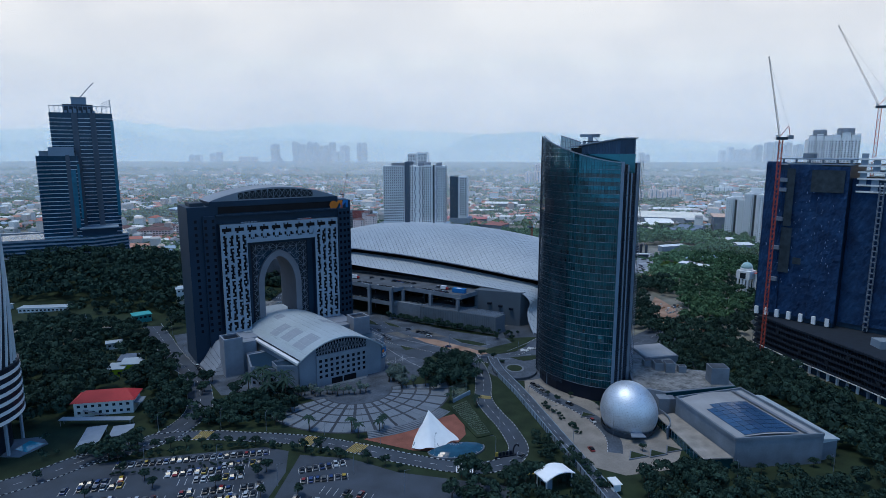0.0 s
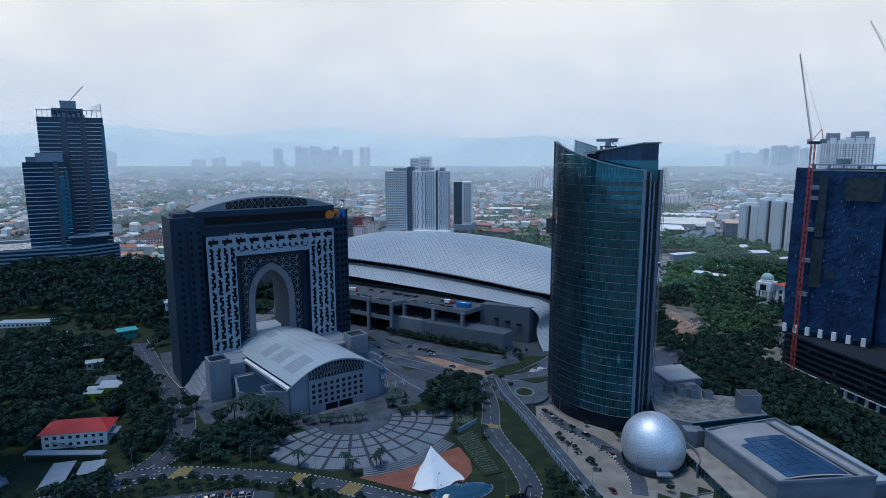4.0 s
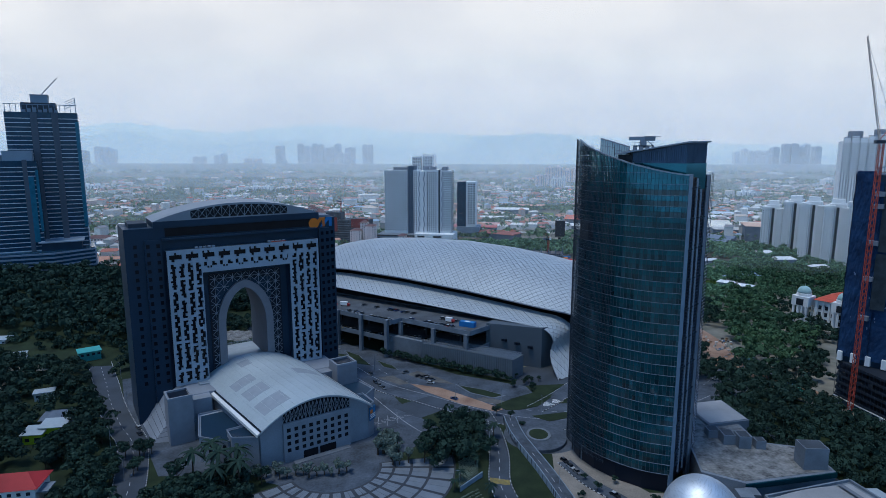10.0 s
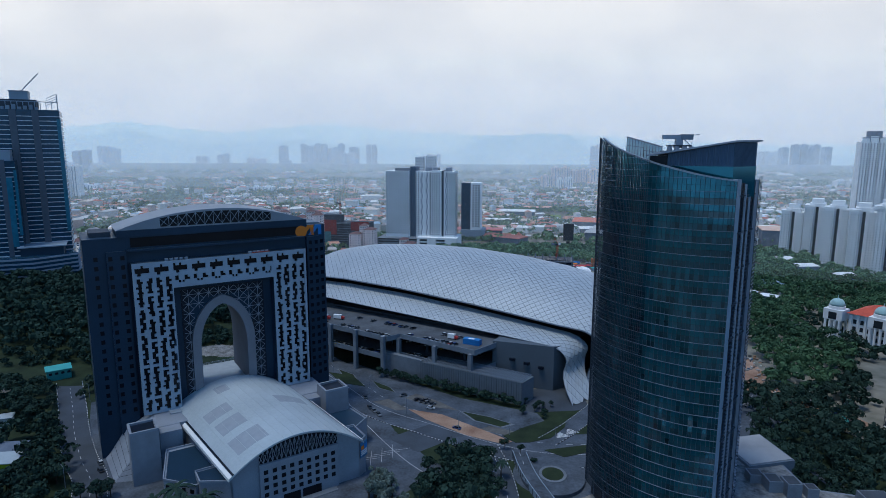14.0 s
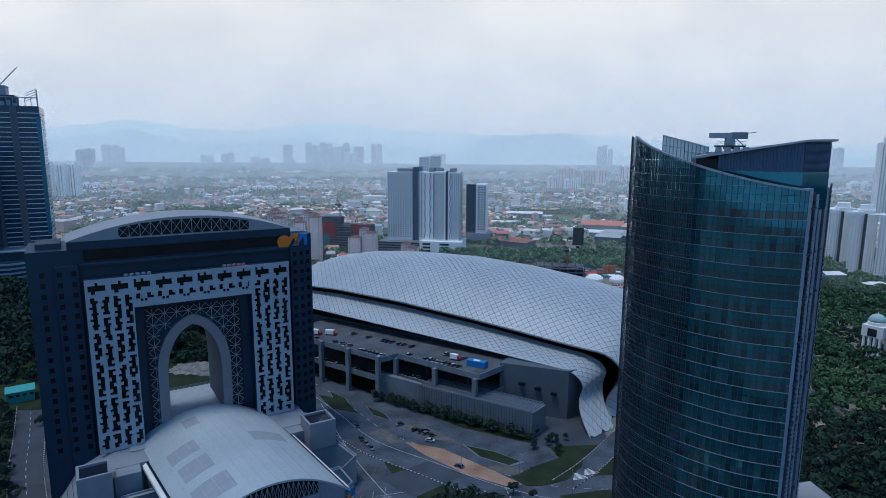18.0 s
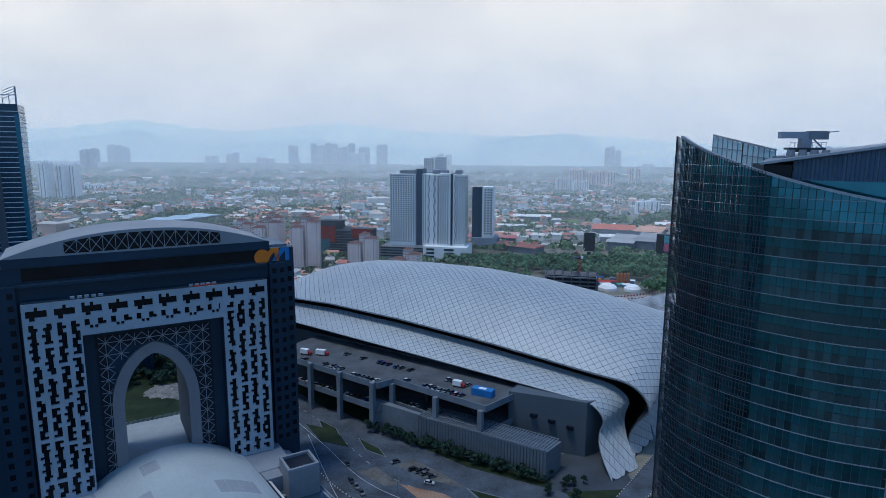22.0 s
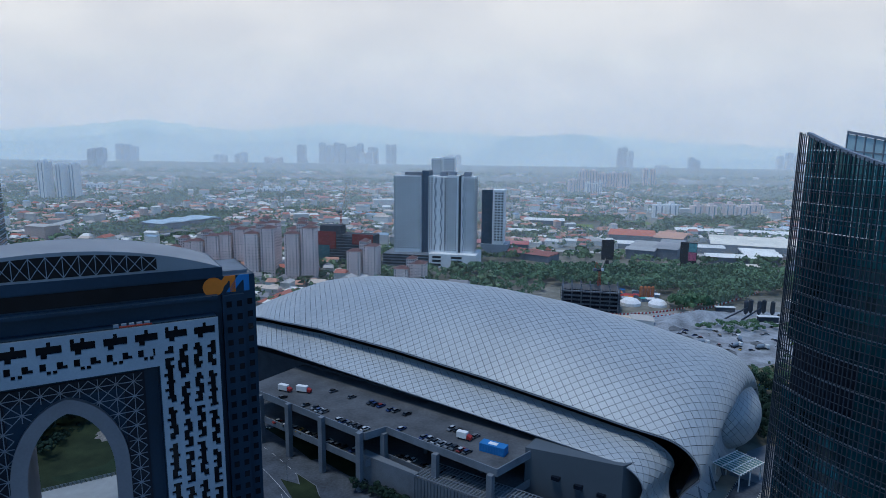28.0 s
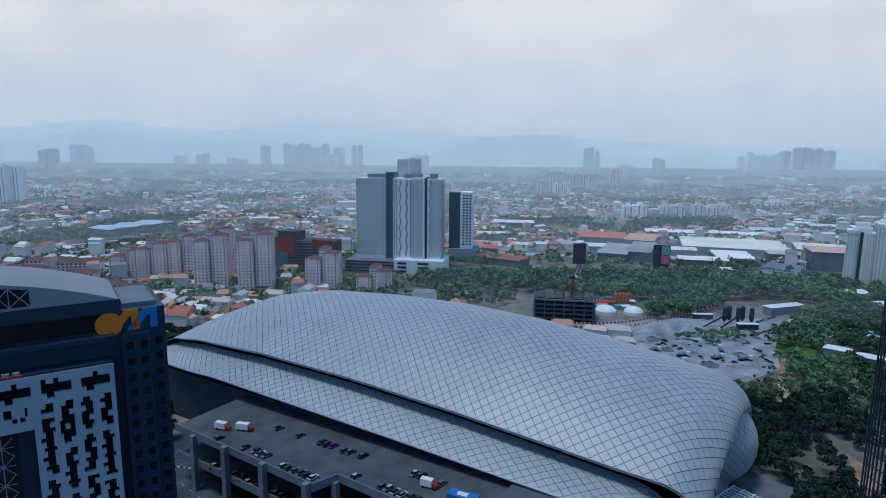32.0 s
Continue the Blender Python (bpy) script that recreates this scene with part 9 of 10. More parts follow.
def wood_sheds():
    """Low pale roofs half hidden among the trees behind the courthouse."""
    for x, y, L, W, rz, h in ((251, 772, 36, 9, 21, 7), (233, 665, 15, 9, -38, 5), (245, 649, 16, 9, -38, 5), (340, 823, 19, 14, 10, 8), (342, 781, 25, 13, 8, 8), (357, 734, 17, 13, 5, 8)):
        b = thing("pale_shed", "low shed with a pale metal roof among trees", "shed", pose(x, y, 0, 0, 0, rz), "sheds in the wood")
        part("wall_body", one_block(-L / 2, L / 2, -W / 2, W / 2, 0, h), PANEL_GREY, b)
        bm = bmesh.new()
        u, v = L / 2 + 0.6, W / 2 + 0.6
        E = [bm.verts.new(p) for p in ((-u, -v, h), (u, -v, h), (u, v, h), (-u, v, h))]
        R = [bm.verts.new(p) for p in ((-u * 0.7, 0, h + W * 0.2), (u * 0.7, 0, h + W * 0.2))]
        for f in ((E[0], E[1], R[1], R[0]), (E[1], E[2], R[1]), (E[2], E[3], R[0], R[1]), (E[3], E[0], R[0])):
            bm.faces.new(f)
        part("hipped_roof", bm, WHITE_PAINT, b, "pale metal roof")


wood_sheds()


def glazed_canopy():
    c = thing("glazed_canopy", "flat glass canopy on a white steel grid", "canopy", pose(86, 474, 0, 0, 0, 40))
    part("glass", one_block(-9, 9, -6, 6, 7.6, 7.7), mat("canopy_glass", (0.10, 0.19, 0.20), 0.15, vary=0.2), c)
    for k in range(10):
        part("cross_bar", one_block(-9 + k * 1.97, -8.7 + k * 1.97, -6.2, 6.2, 7.7, 8.0), WHITE_PAINT, c)
    for k in range(4):
        part("long_bar", one_block(-9.2, 9.2, -6 + k * 3.9, -5.7 + k * 3.9, 8.0, 8.3), WHITE_PAINT, c)
    for x in (-8, 0, 8):
        for y in (-5, 5):
            part("post", one_block(x - 0.2, x + 0.2, y - 0.2, y + 0.2, 0, 7.6), WHITE_PAINT, c)
    f = thing("site_fence", "blue sheet metal fence round a site", "fence")
    for k in range(11):
        a, b = Vector((124, 582)).lerp(Vector((148, 573)), k / 11), Vector((124, 582)).lerp(Vector((148, 573)), (k + 0.96) / 11)
        bm = bmesh.new()
        beam(bm, (*a, 1.3), (*b, 1.3), 0.08, 2.6)
        part("fence_sheet", bm, BLUE_PAINT, f)


glazed_canopy()
wood("annex_wood", [(112, 362), (112, 332), (128, 328), (134, 310), (150, 300), (160, 330), (170, 372), (150, 385), (118, 395)], 6.5, 9, 31, LB, leaves=66, size=0.072)
wood("podium_row", [(158, 372), (164, 320), (170, 262), (190, 262), (184, 320), (172, 372)], 6, 9, 32, LB, leaves=66, size=0.072)
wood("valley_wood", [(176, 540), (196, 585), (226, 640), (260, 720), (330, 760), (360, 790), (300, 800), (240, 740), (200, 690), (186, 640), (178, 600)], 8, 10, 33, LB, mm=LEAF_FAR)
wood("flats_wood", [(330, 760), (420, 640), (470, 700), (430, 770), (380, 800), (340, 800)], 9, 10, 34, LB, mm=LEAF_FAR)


def yard_scrub():
    """Fresh scrub, sandy paths and coloured huts round the gravel yard."""
    wood("fresh_scrub", [(186, 658), (200, 684), (226, 684), (246, 664), (232, 640), (204, 632)], 6, 4.5, 51, "bright green scrub on rough ground", 40, mm=LEAF_BRIGHT)
    wood("low_scrub", [(150, 612), (172, 636), (190, 640), (200, 618), (176, 598), (156, 596)], 7, 3.2, 52, "low green scrub and weeds", 34, mm=LEAF_MID)
    for k, pts in enumerate(([(192, 664), (198, 660), (206, 642), (199, 620), (194, 622), (198, 640)], [(166, 612), (172, 606), (165, 584), (158, 582), (160, 598)], [(200, 618), (210, 612), (206, 606), (196, 612)])):
        patch("sand_path_%d" % (k + 1), pts, 0.16 + 0.01 * k, mat("pale_sand", (0.42, 0.33, 0.26), 0.9, scale=0.2, vary=0.35, fine=1.2), "pale sandy footpath through scrub", "ground")
    for k in range(7):
        put_car(216 + k * 3.4, 742 + k * 2.6, 0.1, 70)
    rng = random.Random(61)
    tones = (BLUE_PAINT, RED_ROOF, WHITE_PAINT, TURQ, ORANGE, ROOF_METAL)
    words = ("blue", "red", "white", "turquoise", "orange", "grey")
    for k in range(26):
        x, y = rng.uniform(78, 178), rng.uniform(770, 812)
        if x > 135 and y < 790:
            continue
        c = rng.randrange(6)
        h = thing("site_cabin", "small site cabin with a %s roof beside the tents" % words[c], "cabin", pose(x, y, 0.05, 0, 0, rng.uniform(-30, 30)), "site cabins")
        L = rng.uniform(5, 11)
        part("body", one_block(-L / 2, L / 2, -1.8, 1.8, 0, 2.7), PANEL_GREY, h)
        part("roof", one_prism([(-L / 2 - .5, -2.3), (L / 2 + .5, -2.3), (L / 2 + .5, 2.3), (-L / 2 - .5, 2.3)], 2.7, 3, 0, [2.8, 2.8, 3.5, 3.5]), tones[c], h)


yard_scrub()


def site_huts():
    """Huts, stacks and vehicles strung along the cleared track."""
    rng = random.Random(8)
    for k, (x, y, rz, mm, lb) in enumerate(((162, 453, 60, BLUE_PAINT, "long site hut with a faded blue roof"), (158, 436, 70, RED_ROOF, "small site hut with a dull red roof"), (165, 424, 40, CONCRETE, "small site hut with a grey roof"), (172, 412, 20, BLUE_PAINT, "long site hut with a faded blue roof"), (168, 402, 75, TURQ, "small site hut with a turquoise roof"), (150, 430, 60, WHITE_PAINT, "small site hut with a white roof"))):
        h = thing("site_hut", lb, "hut", pose(x, y, 0.1, 0, 0, rz), "site huts")
        L = 10 if k in (0, 3) else 6
        part("body", one_block(-L / 2, L / 2, -1.6, 1.6, 0, 2.7), CONCRETE, h)
        part("roof", one_prism([(-L / 2 - .4, -2), (L / 2 + .4, -2), (L / 2 + .4, 2), (-L / 2 - .4, 2)], 2.7, 3, 0, [2.8, 2.8, 3.3, 3.3]), mm, h)
        part("door", one_block(-0.5, 0.5, -1.68, -1.6, 0, 2), NAVY_DEEP, h)
    bm = bmesh.new()
    for k in range(150):
        u = rng.random()
        p = Vector((158, 500)).lerp(Vector((164, 404)), u) + Vector((rng.uniform(-9, 9), rng.uniform(-4, 4)))
        w, d, z = rng.uniform(0.4, 2.2), rng.uniform(0.4, 1.5), rng.uniform(0.3, 1.4)
        block(bm, p.x, p.x + w, p.y, p.y + d, 0.05, 0.05 + z)
    tagged(part("building_stacks", bm, palette("site_stuff", [(0, (0.3, 0.3, 0.3)), (0.3, (0.35, 0.2, 0.12)), (0.55, (0.1, 0.2, 0.35)), (0.7, (0.6, 0.6, 0.58)), (0.85, (0.12, 0.12, 0.13))])), "stacks of timber, pipes and sacks on the site", "building material", kind="stuff")
    patch("bare_earth_5", [(146, 440), (172, 425), (184, 400), (168, 396), (150, 410)], 0.08, EARTH, "bare earth track with ruts", "ground")
    line = smooth_line([(118, 410), (128, 380), (132, 355), (135, 330), (136, 310)], 8)
    bm = bmesh.new()
    ribbon(bm, line, 3.4, 3.4, 0.1)
    tagged(part("lane", bm, ASPHALT_OLD), "narrow asphalt lane between trees", "road", kind="structure")


site_huts()
wood("ramp_verge", [(24, 268), (40, 244), (50, 214), (34, 214), (26, 236), (23, 252)], 4.5, 4.6, 53, "dense shrubs and small trees on a verge", 50, size=0.09)
wood("bend_trees", [(-30, 312), (-20, 352), (-4, 356), (0, 336), (-10, 312)], 6, 10, 54, "clump of dark trees by the plaza", 60, size=0.07)
wood("car_park_hedge", [(-150, 219), (-92, 233.5), (-92, 235.2), (-150, 221)], 2.2, 1.6, 55, "clipped hedge between rows of parked cars", 40, size=0.16)
wood("car_park_verge", [(-160, 233), (-96, 248), (-84, 246), (-60, 242), (-60, 240), (-86, 243), (-98, 245), (-158, 230)], 3.5, 3.4, 56, "shrubs along the edge of the car park", 40, size=0.11)
wood("west_lane_wood", [(-335, 470), (-335, 428), (-262, 442), (-236, 412), (-222, 404), (-206, 440), (-206, 470), (-250, 452)], 8, 9, 41, LB)
wood("palm_wood", [(-138, 262), (-98, 262), (-96, 290), (-104, 296), (-134, 290)], 6, 8, 42, LB, leaves=66, size=0.072)
_h = [(EXPO @ Vector((u, v, 0))).to_2d() for u, v in ((-112, 2.5), (-22, 5.5), (-22, 8.5), (-112, 6.0))]
wood("hall_hedge", [tuple(p) for p in _h], 2.6, 5.5, 43, "dense dark hedge before the exhibition hall", 40)
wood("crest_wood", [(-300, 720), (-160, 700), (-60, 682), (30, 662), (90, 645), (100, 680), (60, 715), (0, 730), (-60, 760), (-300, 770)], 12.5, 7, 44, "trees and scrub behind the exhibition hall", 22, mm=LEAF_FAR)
wood("front_wood", [(62, 190), (100, 186), (215, 190), (212, 244), (162, 246), (152, 228), (100, 226), (64, 230)], 7, 8, 45, LB, leaves=66, size=0.072)
wood("house_wood", [(-206, 268), (-196, 268), (-203, 296), (-214, 300)], 6, 9, 63, LB, leaves=60, size=0.075)
wood("house_trees", [(-160, 272), (-148, 268), (-147, 281), (-160, 312), (-182, 314), (-176, 296), (-164, 290)], 6, 9, 64, LB, leaves=60, size=0.075)
wood("corner_trees", [(-170, 236), (-153, 237), (-149, 229), (-162, 226)], 5, 9, 65, LB, leaves=60, size=0.075)
wood("lawn_shrubs", [(-199, 258), (-190, 254), (-178, 230), (-186, 228), (-194, 240)], 8, 5, 66, "dark shrubs on a lawn")
wood("podium_wood", [(162, 424), (196, 420), (210, 448), (222, 492), (250, 492), (250, 540), (232, 520), (212, 480), (190, 446), (172, 440)], 7, 9, 67, LB)
wood("court_front_wood", [(228, 560), (250, 545), (266, 580), (258, 600), (240, 596)], 7, 7, 68, LB)
wood("track_wood", [(152, 560), (164, 532), (176, 526), (182, 545), (172, 560)], 7, 8, 69, LB)
patch("end_yard", [(14, 404), (48, 410), (46, 436), (30, 440), (16, 432)], 0.03, ASPHALT, "dark asphalt yard at the foot of the shell", "yard")
for k, (x0, y0) in enumerate(((33, 292), (38.5, 281), (43.5, 269))):
    wood("court_bed", [(x0 - 2.2, y0 + 6), (x0 + 0.5, y0 + 6), (x0 + 3.5, y0 - 5), (x0 + 0.8, y0 - 5)], 2.2, 2.2, 70 + k, "dense dark bushes in a planting bed", 40, size=0.16)
wood("corner_wood", [(-14, 186), (40, 186), (44, 208), (22, 214), (-8, 222)], 6, 7, 46, LB)
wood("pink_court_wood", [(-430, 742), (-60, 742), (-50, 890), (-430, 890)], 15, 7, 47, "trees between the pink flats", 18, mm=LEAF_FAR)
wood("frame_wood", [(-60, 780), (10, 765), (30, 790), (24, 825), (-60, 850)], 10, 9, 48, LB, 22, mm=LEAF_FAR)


# ---- the town beyond ----
TOWN_ROOF = palette("town_roofs", [(0, (0.46, 0.16, 0.12)), (0.20, (0.56, 0.29, 0.21)), (0.40, (0.52, 0.50, 0.49)), (0.52, (0.86, 0.85, 0.82)), (0.72, (0.26, 0.26, 0.28)), (0.82, (0.66, 0.55, 0.47)), (0.94, (0.34, 0.46, 0.58))], 0.8)
TOWN_WALL = palette("town_walls", [(0, (0.78, 0.77, 0.75)), (0.4, (0.58, 0.55, 0.52)), (0.65, (0.82, 0.80, 0.77)), (0.9, (0.58, 0.46, 0.42))], 0.85)


ROUTES = (([(-1000, 800), (-752, 1047), (-764, 1244), (-726, 1457), (-600, 1690), (-300, 1830), (200, 1950), (900, 2050)], 12, 5, "raised pale concrete highway"), ([(-900, 760), (-620, 900), (-599, 967), (-540, 1050), (-420, 1180), (-200, 1330), (100, 1560)], 9, 3, "pale concrete road"), ([(700, 900), (430, 1020), (100, 1040), (-60, 1060), (-200, 1160)], 8, 0.2, "pale road through the town"))
ROUTE_POINTS = np.array([tuple(p) for pts, w, h, lb in ROUTES for p in smooth_line(pts, 12)])


FLAT_SPOTS = [tuple(o.matrix_world.translation[:2]) for o in bpy.data.objects if o.parent is None and o.name.split('.')[0] in ('pink_flats', 'low_flats', 'warehouse', 'sheeted_block', 'tower_crane')]


def keep_out(x, y):
    """Where larger buildings and woods already stand."""
    for x0, x1, y0, y1 in ((-190, -20, 880, 950), (-290, 60, 640, 700), (-240, -140, 895, 940), (-20, 430, 620, 960), (350, 450, 715, 900), (60, 470, 600, 860), (-2000, -560, 600, 880), (-590, -520, 1120, 1260), (265, 425, 1040, 1155), (410, 515, 1025, 1105), (140, 265, 975, 1210), (290, 350, 870, 960), (-170, -90, 1290, 1360)):
        if x0 < x < x1 and y0 < y < y1:
            return True
    if any(math.hypot(x - fx, y - fy) < 25 for fx, fy in FLAT_SPOTS):
        return True
    return bool((np.hypot(ROUTE_POINTS[:, 0] - x, ROUTE_POINTS[:, 1] - y) < 26).any())


def town():
    rng = np.random.default_rng(77)
    quads_w, quads_r, tris_r = [], [], []
    leaves_c, leaves_r = [], []
    n = 0
    for y0, y1, cell in ((700, 1500, 18), (1500, 2200, 23), (2200, 3100, 33), (3100, 4500, 50)):
        y = y0
        while y < y1:
            half = 0.86 * y + 120
            x = -half
            while x < half:
                px, py = x + rng.uniform(-0.4, 0.4) * cell, y + rng.uniform(-0.4, 0.4) * cell
                x += cell
                if keep_out(px, py) or (50 < px < 160 and 1255 < py < 1355) or (190 < px < 268 and 1350 < py < 1415):
                    continue
                dens = noise.noise((px * 0.006, py * 0.004, 3.0))
                road_ = abs(noise.noise((px * 0.0011, py * 0.0011, 9.0)))
                if road_ < 0.022:
                    continue
                if dens < -0.10 or rng.random() < 0.85:
                    k = 3 if dens < -0.10 else (3 if rng.random() < 0.5 else 2)
                    for _ in range(k):
                        s = cell * rng.uniform(0.22, 0.44)
                        leaves_c.append((px + rng.uniform(-.4, .4) * cell, py + rng.uniform(-.4, .4) * cell, 2.5 + s * 0.7))
                        leaves_r.append((s, s * 0.7))
                    if dens < -0.10:
                        continue
                a = 0.35 * noise.noise((px * 0.004, py * 0.004, 0)) * 3 + (0 if rng.random() < 0.7 else math.pi / 2)
                big = rng.random() < 0.07
                L = cell * (rng.uniform(0.55, 1.1) if not big else rng.uniform(1.2, 2.2))
                W = min(L, rng.uniform(7, 11) * (1 if not big else 2.2)) * (1 if y < 2200 else 1.3)
                H = rng.uniform(5, 9) if rng.random() < 0.9 else rng.uniform(10, 22)
                c, s = math.cos(a), math.sin(a)
                q = lambda u, v, z: (px + c * u - s * v, py + s * u + c * v, z)
                u, v = L / 2, W / 2
                B = [q(-u, -v, 0), q(u, -v, 0), q(u, v, 0), q(-u, v, 0)]
                T = [q(-u, -v, H), q(u, -v, H), q(u, v, H), q(-u, v, H)]
                for i in range(4):
                    quads_w.append((B[i], B[(i + 1) % 4], T[(i + 1) % 4], T[i]))
                r = W * (0.28 if not big else 0.1)
                E = [q(-u - .5, -v - .6, H), q(u + .5, -v - .6, H), q(u + .5, v + .6, H), q(-u - .5, v + .6, H)]
                R = [q(-u * 0.86, 0, H + r), q(u * 0.86, 0, H + r)]
                quads_r.append((E[0], E[1], E[2], E[3], R[0], R[1]))
                n += 1
            y += cell
    Vw = np.array(quads_w, dtype=np.float32).reshape(-1, 3)
    # walls: four quads of one house share corners so that a house keeps one paint
    def build(name, verts, faces, mm, label):
        me = bpy.data.meshes.new(name)
        me.from_pydata(verts, [], faces)
        me.materials.append(mm)
        tagged(new(name, me), label, "town", kind="stuff")
    wv, wf = [], []
    for k in range(n):
        b = len(wv)
        q4 = quads_w[4 * k:4 * k + 4]
        wv += [q4[0][0], q4[1][0], q4[2][0], q4[3][0], q4[0][3], q4[1][3], q4[2][3], q4[3][3]]
        wf += [(b, b + 1, b + 5, b + 4), (b + 1, b + 2, b + 6, b + 5), (b + 2, b + 3, b + 7, b + 6), (b + 3, b, b + 4, b + 7)]
    build("town_house_walls", wv, wf, TOWN_WALL, "pale walls of a dense low town")
    rv, rf = [], []
    for k in range(n):
        b = len(rv)
        rv += list(quads_r[k])
        rf += [(b, b + 1, b + 5, b + 4), (b + 1, b + 2, b + 5), (b + 2, b + 3, b + 4, b + 5), (b + 3, b, b + 4)]
    build("town_house_roofs", rv, rf, TOWN_ROOF, "red, grey and white roofs of a dense low town")
    near = [i for i, c in enumerate(leaves_c) if c[1] < 1500]
    far = [i for i, c in enumerate(leaves_c) if c[1] >= 1500]
    V = np.concatenate([leaf_cloud(rng, [leaves_c[i] for i in ids], [leaves_r[i] for i in ids], k, size, heart)
                        for ids, k, size, heart in ((near, 6, 2.8, 4), (far, 2, 3.8, 3))])
    # Town trees lightened too, with sun and haze in the green.
    tagged(new("town_trees", quads_mesh("town_trees", V, mat("town_leaves", (0.06, 0.125, 0.09), 0.85, scale=0.02, vary=0.5, fine=0.3, color2=(0.20, 0.30, 0.17)))), "clumps of trees between the town's houses", "trees", kind="stuff")


town()


def crest_houses():
    """Small tiled houses among the trees behind the exhibition hall."""
    rng = random.Random(31)
    wv, wf, rv, rf = [], [], [], []
    spots = []
    for _ in range(900):
        x = rng.uniform(-300, 96)
        y = 735 - 0.18 * (x + 300) + rng.uniform(-26, 34)
        if (2 < x < 20 and 725 < y < 772) or any(math.hypot(x - a, y - b) < 17 for a, b in spots):
            continue
        spots.append((x, y))
        L, W, H = rng.uniform(6, 11), rng.uniform(4, 6), rng.uniform(4.5, 8)
        m = pose(x, y, 0, 0, 0, -12 + (90 if rng.random() < 0.3 else 0) + rng.uniform(-6, 6))
        P = lambda u, v, z: tuple(m @ Vector((u, v, z)))
        b = len(wv)
        wv += [P(u * L, v * W, z) for z in (0, H) for u, v in ((-1, -1), (1, -1), (1, 1), (-1, 1))]
        wf += [(b + i, b + (i + 1) % 4, b + 4 + (i + 1) % 4, b + 4 + i) for i in range(4)]
        b = len(rv)
        rv += [P(u * (L + 0.6), v * (W + 0.6), H) for u, v in ((-1, -1), (1, -1), (1, 1), (-1, 1))] + [P(-L * 0.8, 0, H + W * 0.5), P(L * 0.8, 0, H + W * 0.5)]
        rf += [(b, b + 1, b + 5, b + 4), (b + 1, b + 2, b + 5), (b + 2, b + 3, b + 4, b + 5), (b + 3, b, b + 4)]
    for name, v, f, mm, label in (("crest_house_walls", wv, wf, TOWN_WALL, "pale walls of small houses among trees"), ("crest_house_roofs", rv, rf, TOWN_ROOF, "red and grey roofs of small houses among trees")):
        me = bpy.data.meshes.new(name)
        me.from_pydata(v, [], f)
        me.materials.append(mm)
        tagged(new(name, me), label, "houses", kind="stuff")


crest_houses()


def far_flats():
    rng = random.Random(31)
    # Paler than near walls and windows: distance haze is put into these colours.
    W = mat("far_render", (0.78, 0.80, 0.82), 0.8, scale=0.02, vary=0.12)
    D = mat("far_slate", (0.42, 0.48, 0.54), 0.8, scale=0.02, vary=0.2)
    P = mat("far_pink", (0.72, 0.58, 0.55), 0.8, scale=0.02, vary=0.12)
    west = [(-1100, 1566, 26, 102, 24, W, 1), (-1067, 1572, 52, 101, 26, W, 3), (-2625, 3670, 170, 47, 40, W, 4), (-2189, 3256, 92, 119, 40, D, 2), (-2700, 4280, 150, 143, 40, D, 3), (-1995, 4250, 92, 88, 40, W, 2), (-1837, 4250, 88, 93, 40, W, 2),
            (-1582, 4200, 150, 66, 40, P, 4), (-1429, 4300, 67, 161, 40, D, 1), (-1164, 3572, 48, 63, 40, D, 1), (-700, 1900, 120, 18, 20, W, 3), (-1250, 1900, 120, 22, 20, W, 3)]
    north = [(-1246, 4300, 100, 170, 40, D, 2), (-1038, 4100, 200, 160, 40, D, 5), (-880, 3940, 90, 117, 40, W, 2), (-905, 4250, 78, 142, 40, D, 1), (-792, 4300, 80, 170, 40, D, 2), (-305, 3430, 120, 106, 40, W, 3),
             (206, 2110, 54, 52, 24, P, 2), (309, 2255, 168, 68, 26, P, 5), (251, 2050, 49, 42, 24, W, 3), (762, 4300, 112, 153, 40, D, 3), (493, 2436, 39, 74, 26, P, 2)]
    east = [(828, 3600, 75, 58, 40, W, 2), (1113, 3990, 73, 95, 40, D, 2), (311, 1475, 53, 29, 22, W, 2), (390, 1490, 50, 28, 20, P, 2), (450, 1492, 52, 30, 20, P, 2), (500, 1500, 40, 30, 20, P, 1), (1865, 4300, 280, 126, 40, W, 7),
            (1626, 3310, 234, 152, 40, D, 6), (1209, 2225, 64, 28, 30, W, 3), (700, 1700, 60, 22, 20, W, 2)]
    spec = west + north + east
    for x, y, w, h, d, mm, k in spec:
        for i in range(k):
            t = thing("far_flats", "hazy pale high-rise flats in the distance" if mm is not P else "hazy pink high-rise flats in the distance", "flats", pose(x - w / 2 + w * (i + 0.5) / k, y + rng.uniform(-20, 20), 0, 0, 0, rng.uniform(-10, 10)), "far flats")
            ww, hh = w / k * 0.84, h * rng.uniform(0.85, 1.05)
            part("slab", one_block(-ww / 2, ww / 2, 0, d, 0, hh), mm, t)
            part("lift_core", one_block(-ww * 0.15, ww * 0.2, d * 0.2, d * 0.7, hh, hh + 5), mm, t)
            bm = bmesh.new()
            for s in range(max(2, int(ww / 9))):
                xx = -ww / 2 + (s + 0.5) * ww / max(2, int(ww / 9))
                block(bm, xx - 1.2, xx + 1.2, -0.4, 0.2, 3, hh - 2)
            # Panes lightened for haze in place of dark glass.
            stuff_part("window_panes", bm, mat("far_glazing", (0.16, 0.21, 0.27), 0.4, vary=0.2), t)


far_flats()


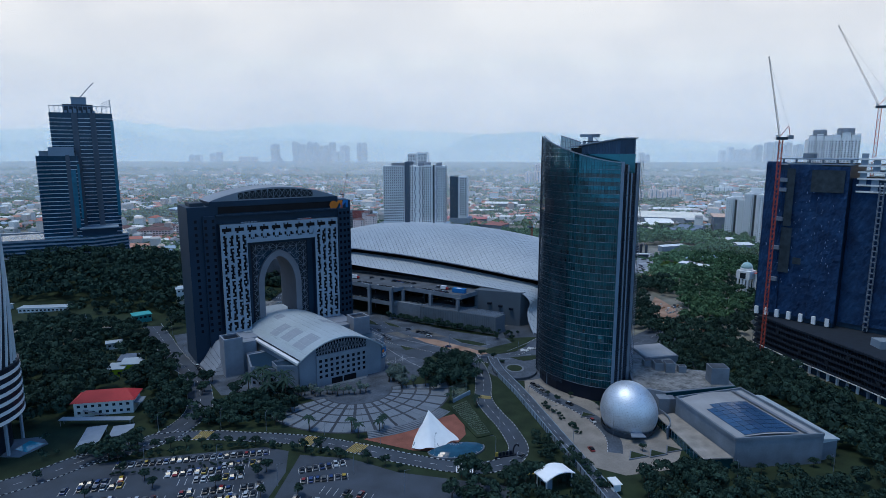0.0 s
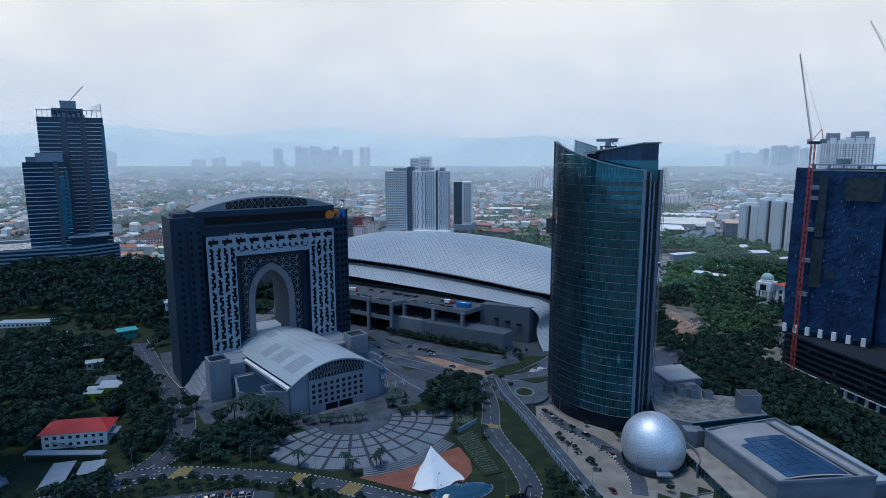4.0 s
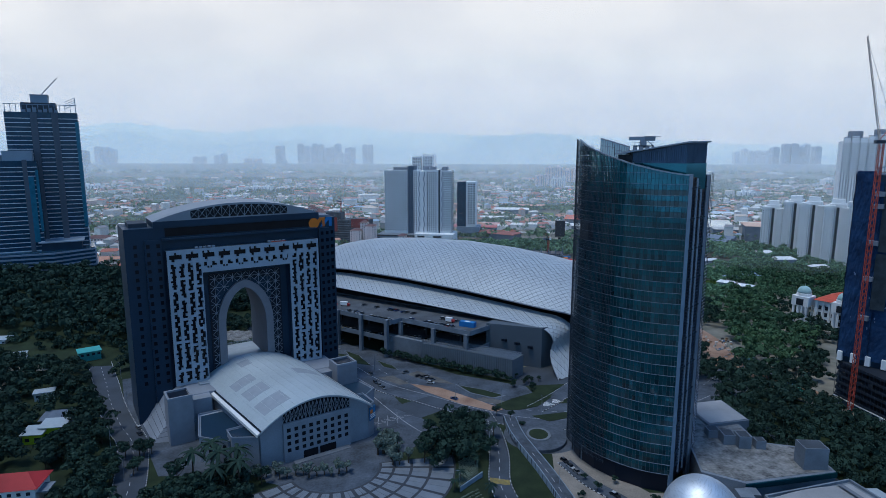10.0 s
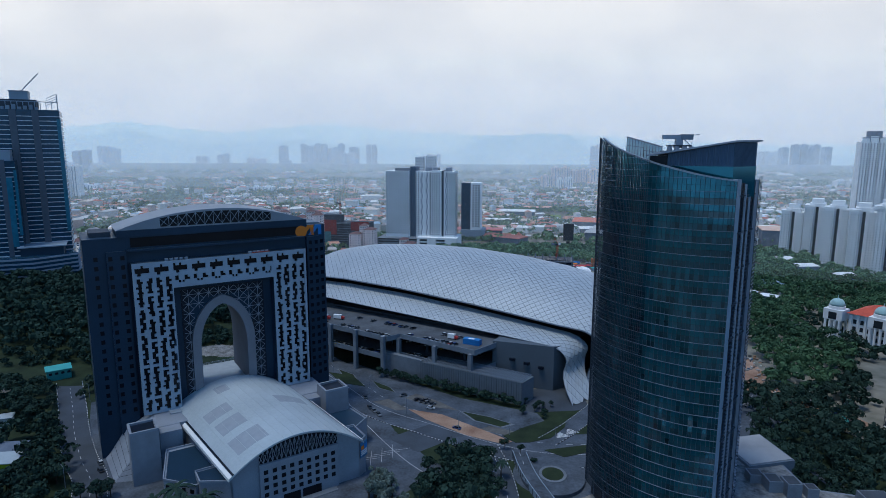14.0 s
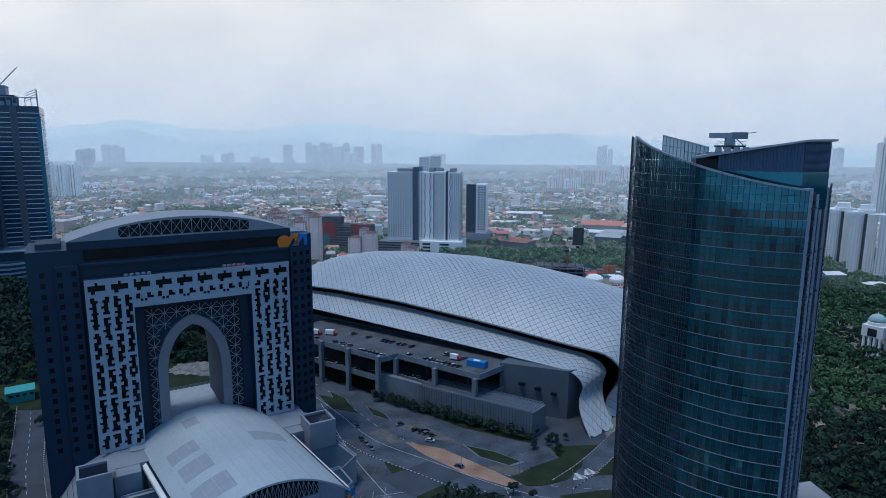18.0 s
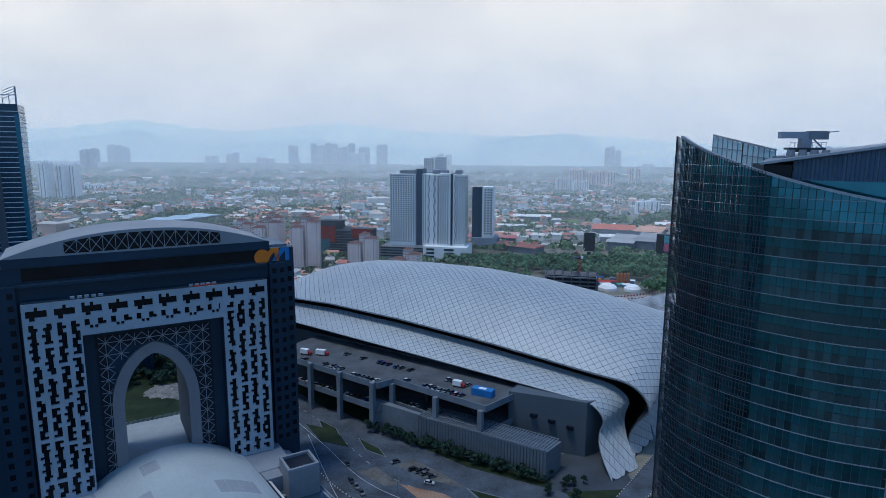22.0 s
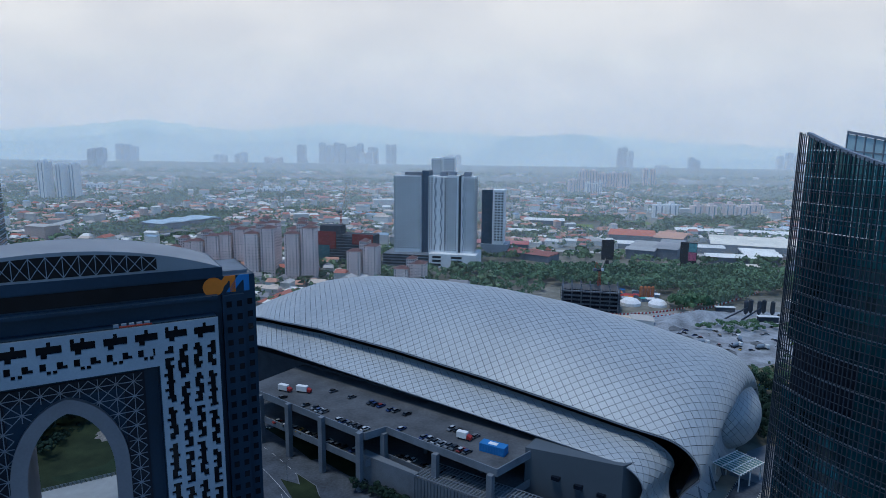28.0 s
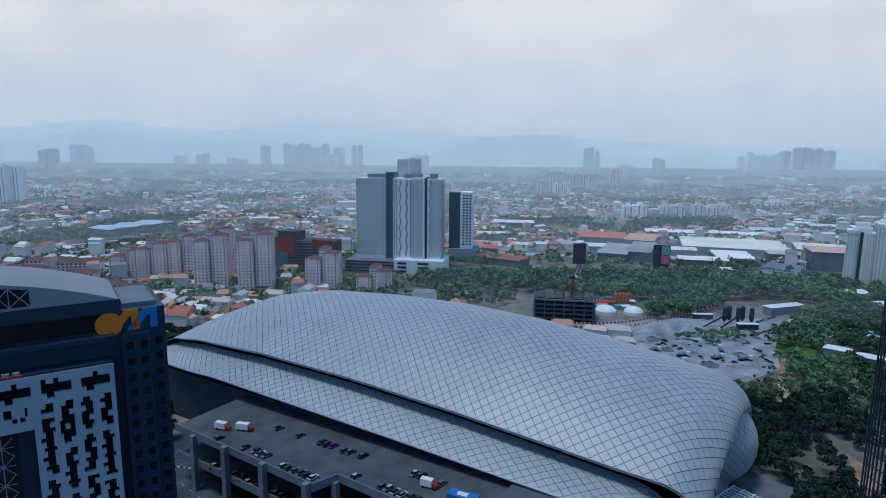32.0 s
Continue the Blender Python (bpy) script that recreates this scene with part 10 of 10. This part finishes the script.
def highway():
    for k, (pts, w, h, lb) in enumerate(ROUTES):
        line = smooth_line(pts, 12)
        bm = bmesh.new()
        ribbon(bm, line, w, w, h)
        ob = tagged(part("highway_%d" % (k + 1), bm, mat("pale_road", (0.46, 0.45, 0.43), 0.9, vary=0.2, scale=0.05)), lb, "road", kind="structure")
        if h > 1:
            bm = bmesh.new()
            for s in (-w, w):
                for i in range(len(line) - 1):
                    d = (line[i + 1] - line[i]).normalized()
                    n_ = Vector((d.y, -d.x)) * s
                    beam(bm, (*(line[i] + n_), h * 0.5 + 0.3), (*(line[i + 1] + n_), h * 0.5 + 0.3), 0.6, h + 1.4)
            part("parapet", bm, CONCRETE, ob)
    for k, pts in enumerate(([(60, 1262), (140, 1275), (150, 1345), (72, 1350)], [(196, 1355), (256, 1362), (262, 1412), (205, 1410)], [(-330, 1130), (-240, 1110), (-220, 1160), (-300, 1180)])):
        patch("playing_field_%d" % (k + 1), pts, 0.3, mat("field_grass", (0.14, 0.20, 0.055), 0.9, vary=0.2, scale=0.05), "bright green playing field", "field")


highway()


# ---- translucent sheets added to imitate distance haze ----
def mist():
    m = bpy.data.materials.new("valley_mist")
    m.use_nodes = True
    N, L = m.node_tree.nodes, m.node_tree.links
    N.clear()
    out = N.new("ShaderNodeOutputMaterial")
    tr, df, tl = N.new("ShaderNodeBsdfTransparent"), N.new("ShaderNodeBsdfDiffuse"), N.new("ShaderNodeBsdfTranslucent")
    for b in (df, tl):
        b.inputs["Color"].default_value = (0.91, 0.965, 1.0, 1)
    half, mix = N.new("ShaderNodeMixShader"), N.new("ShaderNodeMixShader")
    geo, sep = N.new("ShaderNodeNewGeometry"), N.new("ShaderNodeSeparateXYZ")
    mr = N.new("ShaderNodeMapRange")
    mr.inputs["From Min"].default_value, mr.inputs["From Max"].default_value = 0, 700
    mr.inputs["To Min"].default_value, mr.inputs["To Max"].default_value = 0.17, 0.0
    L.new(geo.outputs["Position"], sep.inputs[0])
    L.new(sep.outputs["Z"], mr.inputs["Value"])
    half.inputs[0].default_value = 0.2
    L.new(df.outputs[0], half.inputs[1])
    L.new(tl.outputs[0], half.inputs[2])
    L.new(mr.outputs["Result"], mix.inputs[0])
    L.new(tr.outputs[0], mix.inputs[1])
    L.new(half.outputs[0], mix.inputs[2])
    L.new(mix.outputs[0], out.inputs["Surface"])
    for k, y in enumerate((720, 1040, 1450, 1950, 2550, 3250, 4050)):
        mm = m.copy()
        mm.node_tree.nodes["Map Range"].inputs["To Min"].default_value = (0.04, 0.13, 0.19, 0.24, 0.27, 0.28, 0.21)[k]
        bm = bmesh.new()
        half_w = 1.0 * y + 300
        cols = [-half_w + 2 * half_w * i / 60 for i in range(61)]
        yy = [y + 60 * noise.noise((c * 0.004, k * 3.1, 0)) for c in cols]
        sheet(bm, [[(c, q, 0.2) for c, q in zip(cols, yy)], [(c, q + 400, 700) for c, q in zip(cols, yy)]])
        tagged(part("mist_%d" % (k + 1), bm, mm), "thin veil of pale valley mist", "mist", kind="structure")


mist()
